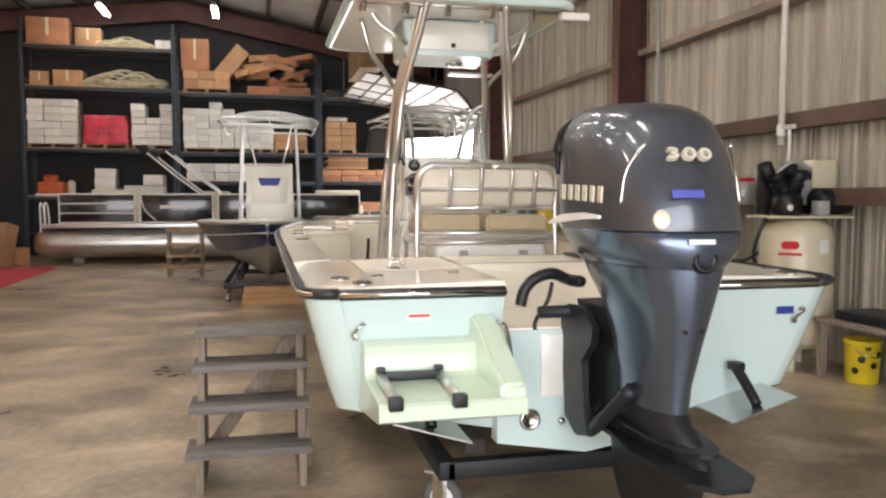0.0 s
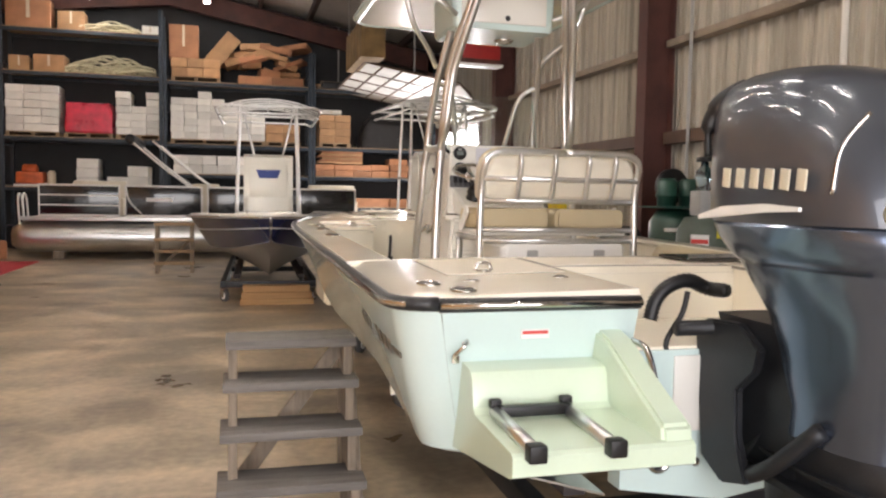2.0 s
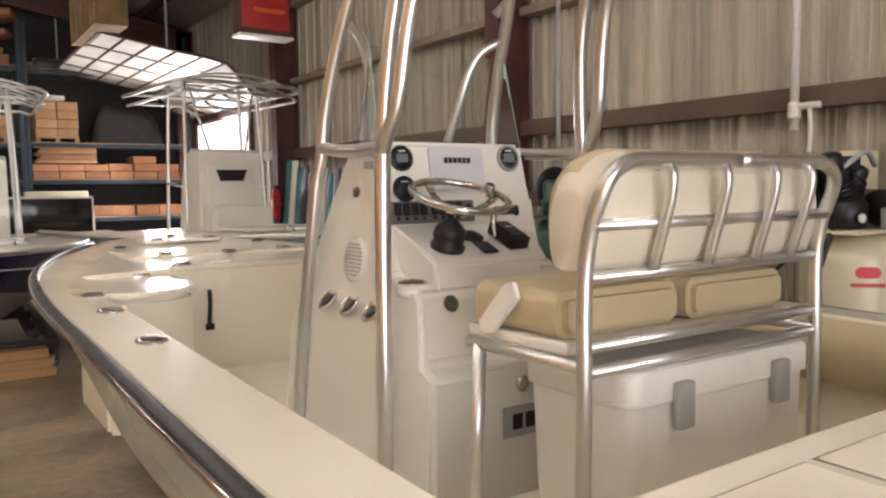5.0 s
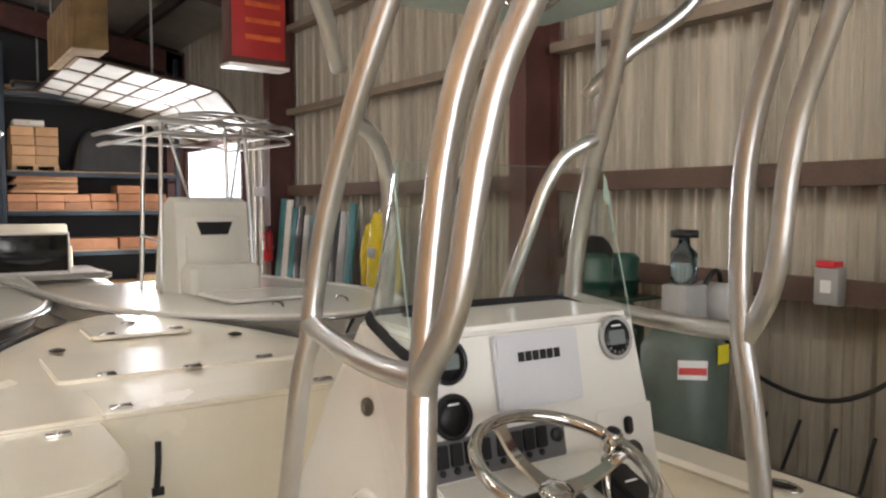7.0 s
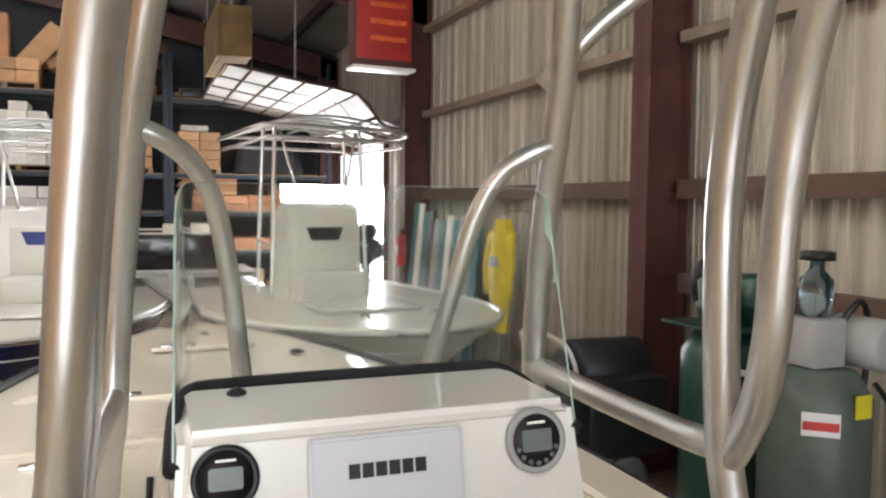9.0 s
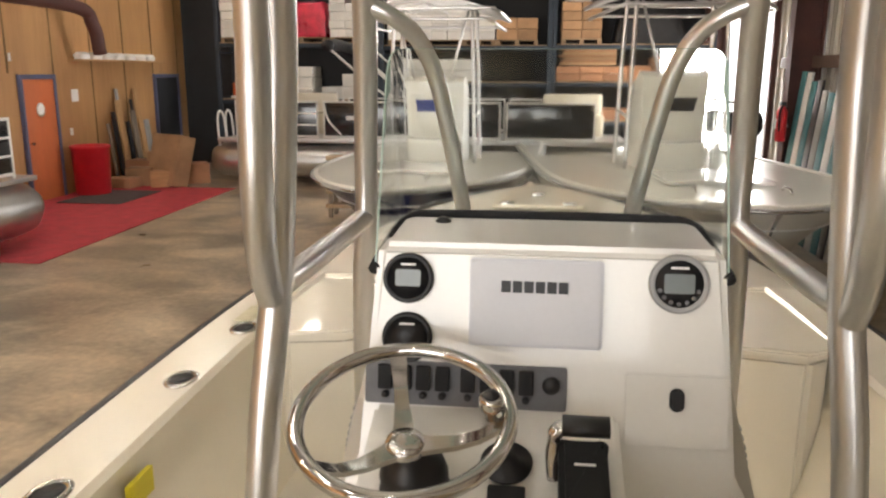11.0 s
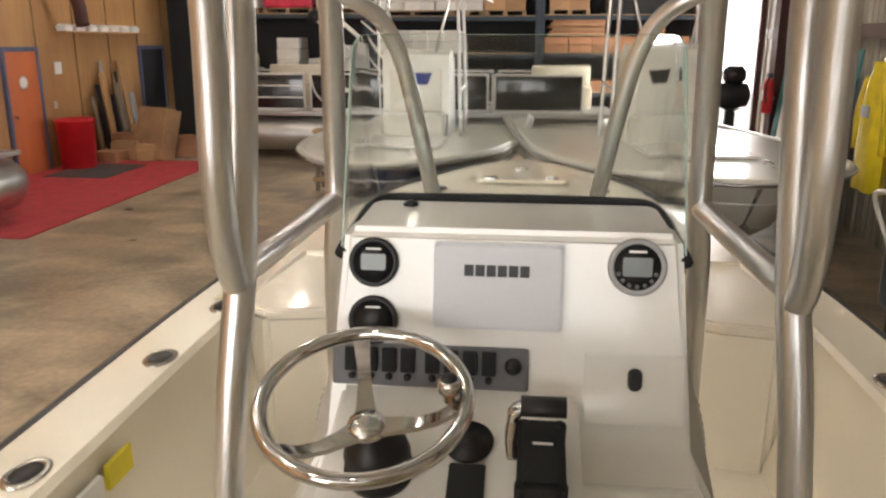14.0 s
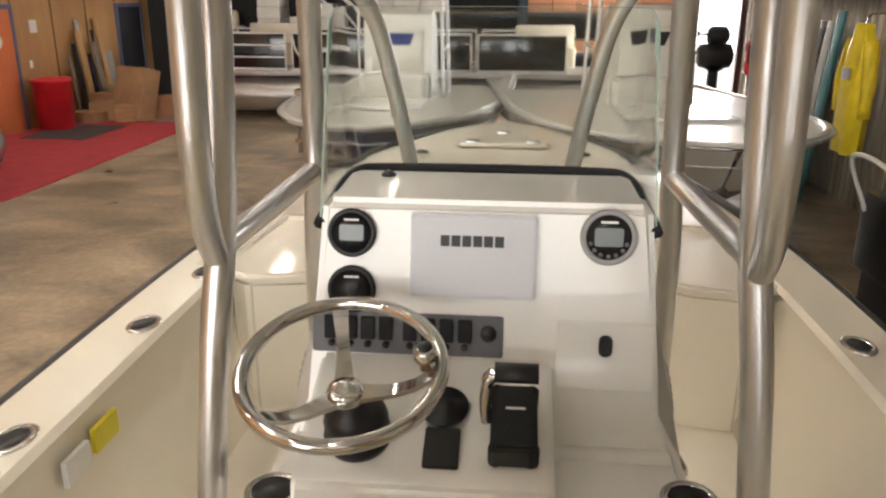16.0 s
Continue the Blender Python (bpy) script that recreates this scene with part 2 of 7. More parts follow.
M_SMOKE = mat("weathered_skylight_panel", (0.52, 0.52, 0.50), 0.5, 0, 0.12, 2, 40)


# ---- building blocks ----
def thing(name, label, category, loc=(0, 0, 0), rz=0.0, group="", kind=""):
    ob = new(name)
    ob.matrix_world = pose(*loc, 0, 0, rz)
    return tagged(ob, label, category, group, kind)


def part(name, bm, material, parent=None, label="", smooth=True, m=None, angle=35):
    if smooth:
        lim = radians(angle)
        for f in bm.faces:
            f.smooth = True
        for e in bm.edges:
            if len(e.link_faces) == 2 and e.calc_face_angle(0) > lim:
                e.smooth = False
    me = bpy.data.meshes.new(name)
    bm.to_mesh(me)
    bm.free()
    for mm in (material if isinstance(material, (list, tuple)) else [material]):
        me.materials.append(mm)
    ob = new(name, me)
    if parent:
        ob.parent = parent
    if m is not None:
        ob.matrix_basis = m
    if label:
        ob["label"] = label
    return ob


def solo(name, bm, material, label, category, group="", kind="", m=None, smooth=True):
    return tagged(part(name, bm, material, None, "", smooth, m), label, category, group, kind)


def add_box(bm, lo, hi, bevel=0.0, seg=2, m=None):
    c = [(a + b) / 2 for a, b in zip(lo, hi)]
    s = [max(abs(b - a), 1e-4) for a, b in zip(lo, hi)]
    mm = Matrix.Translation(c) @ Matrix.Diagonal((*s, 1))
    if m is not None:
        mm = m @ mm
    r = bmesh.ops.create_cube(bm, size=1, matrix=mm)
    if bevel:
        es = list({e for v in r["verts"] for e in v.link_edges})
        bmesh.ops.bevel(bm, geom=es, offset=min(bevel, min(s) * 0.45), segments=seg, affect="EDGES", profile=0.6)
    return bm


def box(lo, hi, bevel=0.0, seg=2, m=None):
    return add_box(bmesh.new(), lo, hi, bevel, seg, m)


def smooth_path(pts, n=6):
    pts = [Vector(p) for p in pts]
    if len(pts) < 3:
        return pts
    out = []
    ext = [pts[0] * 2 - pts[1]] + pts + [pts[-1] * 2 - pts[-2]]
    for i in range(1, len(ext) - 2):
        p0, p1, p2, p3 = ext[i - 1:i + 3]
        for k in range(n):
            u = k / n
            out.append(0.5 * (2 * p1 + (p2 - p0) * u + (2 * p0 - 5 * p1 + 4 * p2 - p3) * u * u + (3 * p1 - p0 - 3 * p2 + p3) * u ** 3))
    out.append(pts[-1])
    return out


def add_tube(bm, pts, r, sides=12, n=6, closed=False, curve=True, flat=1.0):
    ps = smooth_path(pts, n) if curve else [Vector(p) for p in pts]
    rings, up = [], None
    cnt = len(ps)
    for i, p in enumerate(ps):
        if closed:
            t = (ps[(i + 1) % cnt] - ps[i - 1]).normalized()
        else:
            t = (ps[min(i + 1, cnt - 1)] - ps[max(i - 1, 0)]).normalized()
        if up is None:
            up = Vector((0, 0, 1)) if abs(t.z) < 0.9 else Vector((1, 0, 0))
        side = t.cross(up).normalized()
        up = side.cross(t).normalized()
        rr = r[min(i * len(r) // cnt, len(r) - 1)] if isinstance(r, (list, tuple)) else r
        rings.append([bm.verts.new(p + (side * math.cos(a) + up * math.sin(a) * flat) * rr) for a in (2 * math.pi * k / sides for k in range(sides))])
    pairs = list(zip(rings, rings[1:])) + ([(rings[-1], rings[0])] if closed else [])
    for a, b in pairs:
        for k in range(sides):
            bm.faces.new((a[k], a[(k + 1) % sides], b[(k + 1) % sides], b[k]))
    if not closed:
        bm.faces.new(rings[0][::-1]), bm.faces.new(rings[-1])
    return bm


def tube(pts, r, sides=12, n=6, closed=False, curve=True, flat=1.0):
    return add_tube(bmesh.new(), pts, r, sides, n, closed, curve, flat)


def add_lathe(bm, profile, sides=24, m=None):
    """profile: (radius, z) from the bottom up, closed at both ends."""
    m = m or Matrix()
    rings = []
    for r, z in profile:
        rings.append([bm.verts.new(m @ Vector((r * math.cos(2 * math.pi * k / sides), r * math.sin(2 * math.pi * k / sides), z))) for k in range(sides)])
    for a, b in zip(rings, rings[1:]):
        for k in range(sides):
            bm.faces.new((a[k], a[(k + 1) % sides], b[(k + 1) % sides], b[k]))
    bm.faces.new(rings[0][::-1]), bm.faces.new(rings[-1])
    return bm


def lathe(profile, sides=24, m=None):
    return add_lathe(bmesh.new(), profile, sides, m)


def loft(rings, cap=True, closed=True):
    """rings: lists of points of one length, joined one after another."""
    bm = bmesh.new()
    vs = [[bm.verts.new(p) for p in ring] for ring in rings]
    k = len(vs[0])
    for a, b in zip(vs, vs[1:]):
        for i in range(k if closed else k - 1):
            quad = (a[i], a[(i + 1) % k], b[(i + 1) % k], b[i])
            bm.faces.new(quad)
    if cap and closed:
        bm.faces.new(vs[0][::-1]), bm.faces.new(vs[-1])
    bmesh.ops.remove_doubles(bm, verts=bm.verts, dist=1e-5)
    bmesh.ops.recalc_face_normals(bm, faces=bm.faces)
    return bm


def prism(outline, z0, z1, bevel=0.0, seg=2):
    """An upright slab with that outline (x, y)."""
    bm = bmesh.new()
    lo = [bm.verts.new((x, y, z0)) for x, y in outline]
    hi = [bm.verts.new((x, y, z1)) for x, y in outline]
    k = len(outline)
    for i in range(k):
        bm.faces.new((lo[i], lo[(i + 1) % k], hi[(i + 1) % k], hi[i]))
    bm.faces.new(lo[::-1]), bm.faces.new(hi)
    bmesh.ops.recalc_face_normals(bm, faces=bm.faces)
    if bevel:
        bmesh.ops.bevel(bm, geom=list(bm.edges), offset=bevel, segments=seg, affect="EDGES")
    return bm


def rect_round(x0, y0, x1, y1, r, n=5):
    out = []
    for cx, cy, a0 in ((x1 - r, y0 + r, -90), (x1 - r, y1 - r, 0), (x0 + r, y1 - r, 90), (x0 + r, y0 + r, 180)):
        for k in range(n + 1):
            a = radians(a0 + 90 * k / n)
            out.append((cx + r * math.cos(a), cy + r * math.sin(a)))
    return out


def lettering(text, size, depth, material, parent, m, name="lettering", label=""):
    cu = bpy.data.curves.new(name, "FONT")
    cu.body, cu.size, cu.extrude, cu.align_x, cu.align_y = text, size, depth, "CENTER", "CENTER"
    cu.offset = size * 0.02
    tmp = bpy.data.objects.new(name, cu)
    scene.collection.objects.link(tmp)
    me = bpy.data.meshes.new_from_object(tmp.evaluated_get(bpy.context.evaluated_depsgraph_get()))
    bpy.data.objects.remove(tmp)
    me.materials.clear()
    me.materials.append(material)
    ob = new(name, me)
    ob.parent = parent
    ob.matrix_basis = m
    if label:
        ob["label"] = label
    return ob


# ---- the hall ----
WX, LX, BY, FY = 6.0, -6.5, 23.4, -4.2


def roof_z(x):
    return 7.05 - 0.19 * (x + 1.4) if x > -1.4 else 7.05 + 0.12 * (x + 1.4)


bm = box((LX - 0.3, FY - 1.5, -0.2), (WX + 0.3, BY + 0.3, 0))
solo("floor", bm, M_FLOOR, "stained polished concrete showroom floor", "floor", "", "structure", smooth=False)
bm = box((-400, -400, -0.3), (400, 400, -0.21))
solo("ground", bm, M_FLOOR, "pale concrete yard round the hall", "ground", "", "structure", smooth=False)


def rib_sheet(y0, y1, z0, z1, x):
    """Ribbed steel sheet, facing -x, with thickness."""
    bm = bmesh.new()
    prof, y = [], y0
    while y < y1:
        for dy, dx in ((0, 0), (0.065, 0), (0.071, -0.012), (0.089, -0.012), (0.095, 0), (0.135, 0), (0.141, -0.012), (0.159, -0.012), (0.165, 0), (0.225, 0), (0.240, -0.042), (0.274, -0.042), (0.289, 0)):
            if y + dy <= y1:
                prof.append((y + dy, x + dx))
        y += 0.305
    prof.append((y1, x))
    a = [bm.verts.new((px, py, z0)) for py, px in prof]
    b = [bm.verts.new((px, py, z1)) for py, px in prof]
    for i in range(len(prof) - 1):
        bm.faces.new((a[i], b[i], b[i + 1], a[i + 1]))
    r = bmesh.ops.extrude_face_region(bm, geom=list(bm.faces))
    for v in r["geom"]:
        if isinstance(v, bmesh.types.BMVert):
            v.co.x = x + 0.06
    bmesh.ops.recalc_face_normals(bm, faces=bm.faces)
    return bm


OP0, OP1, OPZ = 19.25, 23.2, 3.3     # the open side door
for nm, a, b, z0, z1 in (("wall_east_near", FY, OP0, 0, 5.75), ("wall_east_far", OP1, BY, 0, 5.75), ("wall_east_over_door", OP0, OP1, OPZ, 5.75)):
    solo(nm, rib_sheet(a, b, z0, z1, WX), M_SHEET, "pale ribbed steel wall sheeting", "wall", "", "structure", smooth=False)
solo("wall_north", box((LX - 0.2, BY, 0), (WX + 0.06, BY + 0.2, 7.3)), M_DARKWALL, "dark wall behind the pallet racks", "wall", "", "structure", smooth=False)
bm = box((LX - 0.2, FY, 0), (LX, BY, 6.6))
wall_w = solo("wall_west", bm, M_PLY, "varnished plywood panelled wall", "wall", "", "structure", smooth=False)
bm = bmesh.new()
for lo, hi in (((LX - 0.2, FY - 0.2, 0), (-5.4, FY, 6.3)), ((3.6, FY - 0.2, 0), (WX + 0.06, FY, 6.3)), ((-5.4, FY - 0.2, 4.9), (3.6, FY, 7.1))):
    add_box(bm, lo, hi)
solo("wall_south", bm, M_SHEET, "pale steel front wall with a wide open door", "wall", "", "structure", smooth=False)
bm = bmesh.new()
for xa, xb in ((LX - 0.2, -1.4), (-1.4, WX + 0.1)):
    vs = [bm.verts.new((x, y, roof_z(x) + dz)) for dz in (0, 0.08) for x, y in ((xa, FY - 0.2), (xb, FY - 0.2), (xb, BY + 0.2), (xa, BY + 0.2))]
    for q in ((0, 1, 2, 3), (4, 5, 6, 7), (0, 1, 5, 4), (1, 2, 6, 5), (2, 3, 7, 6), (3, 0, 4, 7)):
        bm.faces.new([vs[i] for i in q])
bmesh.ops.recalc_face_normals(bm, faces=bm.faces)
solo("ceiling", bm, M_ROOF, "white insulated sloping roof lining", "ceiling", "", "structure", smooth=False)
for x in (-5.2, -3.9, -2.6, -0.4, 0.9, 2.2, 3.5, 4.8):
    z = roof_z(x)
    bm = box((x - 0.035, FY, z - 0.2), (x + 0.035, BY, z - 0.003))
    add_box(bm, (x - 0.035, FY, z - 0.2), (x + 0.075, BY, z - 0.185))
    solo("roof_purlin", bm, M_PURLIN, "dark steel roof purlin", "purlin", "roof purlins", "structure", smooth=False)


def ibeam(bm, p, q, depth, width, up):
    """An I-section from p to q: two flanges and a web. up: the way of its depth."""
    p, q, up = Vector(p), Vector(q), Vector(up).normalized()
    t = (q - p).normalized()
    s = t.cross(up).normalized()
    L = (q - p).length
    m = Matrix.Translation(p) @ Matrix((s, up, t)).transposed().to_4x4()
    add_box(bm, (-width / 2, -depth / 2, 0), (width / 2, -depth / 2 + 0.018, L), 0, 1, m)
    add_box(bm, (-width / 2, depth / 2 - 0.018, 0), (width / 2, depth / 2, L), 0, 1, m)
    add_box(bm, (-0.008, -depth / 2, 0), (0.008, depth / 2, L), 0, 1, m)
    return bm


for y in (-1.4, 4.7, 10.7, 16.9, 22.9):
    col = thing("steel_frame", "dark red oxide steel portal frame column and rafter", "steel frame", (0, 0, 0), 0, "steel frames", "structure")
    part("column", ibeam(bmesh.new(), (5.72, y, 0), (5.72, y, roof_z(5.72) - 0.2), 0.42, 0.24, (1, 0, 0)), M_STEEL_RED, col, smooth=False)
    part("base_plate", box((5.46, y - 0.17, 0.001), (5.97, y + 0.17, 0.02)), M_STEEL_RED, col, smooth=False)
    for x0, x1 in ((5.9, -1.4), (-1.4, LX)):
        part("rafter", ibeam(bmesh.new(), (x0, y, roof_z(x0) - 0.46), (x1, y, roof_z(x1) - 0.46), 0.5, 0.2, (0, 0, 1)), M_STEEL_RED, col, smooth=False)


def zee_girt(y0, y1, z, h):
    bm = box((5.79, y0, z - h), (5.80, y1, z + h))
    add_box(bm, (5.80, y0, z + h - 0.012), (5.965, y1, z + h))
    add_box(bm, (5.80, y0, z - h), (5.965, y1, z - h + 0.012))
    return bm


for z in (2.36, 3.6, 4.9):
    for y0, y1 in ((-4.1, -1.53), (-1.27, 4.57), (4.83, 10.57), (10.83, 16.77), (17.03, 18.25)):
        solo("wall_girt", zee_girt(y0, y1, z, 0.08 if z < 3 else 0.045), M_GIRT if z < 3 else M_GIRTP, "primed steel wall girt", "girt", "wall girts", "structure", smooth=False)
bm = bmesh.new()
for lo, hi in (((5.9, OP0 - 0.1, 0), (6.1, OP0, OPZ)), ((5.9, OP1, 0), (6.1, OP1 + 0.1, OPZ)), ((5.9, OP0 - 0.1, OPZ), (6.1, OP1 + 0.1, OPZ + 0.12))):
    add_box(bm, lo, hi)
solo("door_1", bm, M_STEEL_RED, "open roll-up side door frame with daylight outside", "door frame", "", "structure", smooth=False)
solo("backdrop", box((13.0, 10, -0.2), (13.1, 90, 30)), M_SKYCARD, "bright daylight outside the open door", "backdrop", "", "structure", smooth=False)


# ---- boats ----
def hull_rings(L, beam, zs0, zs1, zc0, zk0, full=0.5, blunt=2.5, flare=0.86, n=30, rake=0.10, corner=0.0, lift=0.85, kr=0.72, kp=2.6):
    """Half sections from keel to sheer, from the stern (y = 0) to the bow, in the boat's own frame."""
    rings = []
    stern = [-0.115 + corner * (1 - math.cos(radians(a))) for a in (0, 18, 36, 54, 72, 90)] if corner else []
    steps = [y / L for y in stern] + [v for v in (1 - (1 - i / n) ** 1.5 for i in range(n + 1)) if not corner or v * L > corner]
    for s in steps:
        sq = corner * (1 - math.sqrt(max(0, 1 - ((corner - 0.115 - s * L) / corner) ** 2))) if corner and s * L < corner - 0.115 else 0
        s0, s = s, max(s, 0)
        u = max(0.0, (s - full) / (1 - full))
        b = beam / 2 * max(0.0, 1 - u ** blunt) ** 0.62
        b = max(b - sq, 0.02)
        zs = zs0 + (zs1 - zs0) * s ** 1.2
        rise = u ** 2.2
        zc = zc0 + (zs - 0.10 - zc0) * rise * lift
        zk = zk0 + (zs - 0.16 - zk0) * max(0, (s - kr) / (1 - kr)) ** kp
        c = b * (flare - 0.07 * min(1, s / 0.2) - 0.42 * u ** 1.3)
        y = s0 * L
        back = lambda z: -rake * L * max(0, (s - 0.6) / 0.4) ** 2 * (zs - z) / max(zs - zk0, 0.1)
        half = []
        for k in range(4):
            f = k / 3
            z = zk + (zc - zk) * f
            half.append((c * f, y + back(z), z))
        half.append((c + 0.035 * (1 - u), y + back(zc), zc + 0.012))
        for k in range(1, 6):
            f = k / 5
            z = zc + 0.012 + (zs - zc - 0.012) * f
            half.append((c + 0.035 * (1 - u) + (b - c - 0.035 * (1 - u)) * f ** (0.85 + 0.7 * u), y + back(z), z))
        rings.append(half)
    return rings


def hull_mesh(rings, lo=0, hi=10):
    full = [[(-x, y, z) for x, y, z in r[lo:hi][::-1]] + [p for p in r[lo:hi] if not (lo == 0 and p is r[0])] for r in rings]
    bm = bmesh.new()
    vs = [[bm.verts.new(p) for p in ring] for ring in full]
    split = len(rings[0][lo:hi])
    for a, b in zip(vs, vs[1:]):
        for i in range(len(a) - 1):
            if lo > 0 and i == split - 1:
                continue
            bm.faces.new((a[i], a[i + 1], b[i + 1], b[i]))
    if lo == 0:
        bm.faces.new(vs[0])
    bmesh.ops.remove_doubles(bm, verts=bm.verts, dist=1e-4)
    bmesh.ops.recalc_face_normals(bm, faces=bm.faces)
    return bm


def sheer(rings):
    return [r[-1] for r in rings]


def strip(rows, thick=0.03):
    """A sheet through rows of points, given thickness downwards."""
    bm = bmesh.new()
    vs = [[bm.verts.new(p) for p in r] for r in rows]
    for a, b in zip(vs, vs[1:]):
        for i in range(len(a) - 1):
            bm.faces.new((a[i], a[i + 1], b[i + 1], b[i]))
    bmesh.ops.recalc_face_normals(bm, faces=bm.faces)
    up = sum(f.normal.z * f.calc_area() for f in bm.faces)
    if up < 0:
        bmesh.ops.reverse_faces(bm, faces=bm.faces)
    bmesh.ops.solidify(bm, geom=list(bm.faces), thickness=thick)
    bmesh.ops.recalc_face_normals(bm, faces=bm.faces)
    return bm


def interp_sheer(sh, y):
    for a, b in zip(sh, sh[1:]):
        if a[1] <= y <= b[1]:
            f = (y - a[1]) / max(b[1] - a[1], 1e-6)
            return a[0] + (b[0] - a[0]) * f, a[2] + (b[2] - a[2]) * f
    return (sh[0][0], sh[0][2]) if y < sh[0][1] else (sh[-1][0], sh[-1][2])


def hull_x(rings, y, z):
    """Half width of the hull side at that place."""
    r = min(rings, key=lambda q: abs(q[9][1] - y))
    for a, b in zip(r[4:], r[5:]):
        if a[2] <= z <= b[2]:
            return a[0] + (b[0] - a[0]) * (z - a[2]) / (b[2] - a[2])
    return r[9][0]


# the big seafoam bay boat: stern at y = 3.66, bow towards the racks
boat = thing("bay_boat", "seafoam hulled centre console bay boat on a wheeled cart", "boat", (CX, 3.66, 0))
R = hull_rings(7.5, 2.52, 1.185, 1.29, 0.66, 0.46, 0.45, rake=0.15, corner=0.14, kr=0.42, kp=1.7)
R = [[(x, y + 0.28 * max(0, 1.19 - z) * max(0, 1 - (y + 0.115) / 1.2), z) for x, y, z in r] for r in R]
part("hull_side", hull_mesh(R, 4, 10), M_MINT, boat, "glossy seafoam green hull sides")
part("hull_bottom", hull_mesh([[*r[:5]] for r in R], 0, 5), M_MINT, boat, "seafoam V-shaped hull bottom")
SH = sheer(R)

def deck_z(x, y):
    b, z = interp_sheer(SH, y)
    f = min(1, abs(x) / b)
    return z + 0.035 + 0.02 * (1 - f * f) - 0.5 * max(0, f - 0.93)


# decks: rows across the boat at the sheer height
def deck_rows(y0, y1, inset=0.0, n=14, dz=0.035, camber=0.02):
    rows = []
    for i in range(n + 1):
        y = y0 + (y1 - y0) * i / n
        b, z = interp_sheer(SH, y)
        b = max(b - inset, 0.01)
        row = []
        for k in range(-6, 7):
            f = k / 6
            edge = 0.035 * max(0, abs(f) - 0.93) / 0.07 if inset == 0 else 0
            row.append((b * f, y, z + dz + camber * (1 - f * f) - edge))
        rows.append(row)
    return rows


M_SEAM = mat("shadowed_hatch_gasket", (0.22, 0.20, 0.17), 0.7, 0, 0.05, 5, 60)
AFT, FORE = 1.10, 4.75
TW0, TW1 = -0.42, 0.46
def deck_patch(x0, x1, y0, y1, n=18):
    rows = []
    for i in range(n + 1):
        y = y0 + (y1 - y0) * i / n
        b = interp_sheer(SH, y)[0]
        lo, hi = max(x0, -b), min(x1, b)
        rows.append([(lo + (hi - lo) * k / 10, y, deck_z(lo + (hi - lo) * k / 10, y)) for k in range(11)])
    return strip(rows, 0.04)


for x0, x1, y0 in ((-2, TW0, -0.115), (TW1, 2, -0.115), (TW0, TW1, 0.61)):
    part("aft_deck", deck_patch(x0, x1, y0, AFT), M_GEL, boat, "cream glossy aft casting deck")
part("bow_deck", strip(deck_rows(FORE, 7.44, n=26), 0.04), M_GEL, boat, "cream raised bow casting deck")
for sgn, nm in ((-1, "gunwale"), (1, "gunwale")):
    rows = []
    for i in range(24):
        y = AFT + (FORE - AFT) * i / 23
        b, z = interp_sheer(SH, y)
        w = 0.23
        rows.append([(sgn * (b - w * f), y, z + 0.035 - (0.035 if f == 0 else 0) + 0.010 * f - (0.02 if f == 1 else 0)) for f in (0, 0.05, 0.2, 0.5, 0.8, 0.93, 1)])
    part(nm, strip(rows, 0.035), M_GEL, boat, "cream gunwale cap")
    rows = []
    for i in range(24):
        y = AFT + (FORE - AFT) * i / 23
        b, z = interp_sheer(SH, y)
        rows.append([(sgn * (b - 0.2), y, z + 0.02), (sgn * (b - 0.22), y, 1.05), (sgn * (b - 0.28), y, 0.85), (sgn * (b - 0.34), y, 0.66)])
    part("liner_side", strip(rows, 0.02), M_GEL, boat, "cream cockpit side liner")
part("cockpit_sole", box((-0.99, AFT - 0.05, 0.64), (0.99, FORE + 0.1, 0.69)), M_NONSKID, boat, "cream non-skid cockpit floor")
part("aft_bulkhead", box((-1.04, AFT - 0.03, 0.6), (1.04, AFT, 1.2)), M_GEL, boat)
# the bow step: a box across and rounded side boxes that reach aft
bm = box((-1.0, FORE - 0.02, 0.61), (1.0, FORE + 0.02, 1.277))
part("bow_bulkhead", bm, M_GEL, boat, "cream bulkhead below the bow deck")
for sgn in (-1, 1):
    b, z = interp_sheer(SH, 4.4)
    out = [(sgn * (b - 0.21), 4.05), (sgn * (b - 0.30), 3.98), (sgn * 0.72, 4.02), (sgn * 0.60, 4.12), (sgn * 0.57, 4.28), (sgn * 0.57, FORE - 0.03), (sgn * (b - 0.21), FORE - 0.03)]
    part("bow_locker", prism(out, 0.61, 1.235, 0.018), M_GEL, boat, "rounded cream side locker box")
    out2 = [(sgn * (b - 0.19), 4.02), (sgn * (b - 0.31), 3.95), (sgn * 0.72, 3.99), (sgn * 0.58, 4.10), (sgn * 0.545, 4.27), (sgn * 0.545, FORE - 0.0), (sgn * (b - 0.19), FORE - 0.0)]
    part("locker_lid", prism(out2, 1.24, 1.272, 0.01), M_GEL, boat, "cream locker lid")
part("step_lid", prism(rect_round(-0.54, FORE - 0.03, 0.54, FORE + 0.5, 0.03), 1.279, 1.305, 0.008), M_GEL, boat, "cream hatch on the bow step")
part("bow_hatch", prism(rect_round(-0.62, FORE + 0.62, 0.62, FORE + 1.35, 0.05), 1.296, 1.322, 0.008), M_GEL, boat, "large cream bow deck hatch")
part("anchor_hatch", prism(rect_round(-0.3, FORE + 1.62, 0.3, FORE + 2.05, 0.04), 1.338, 1.36, 0.006), M_GEL, boat, "small cream anchor locker hatch")
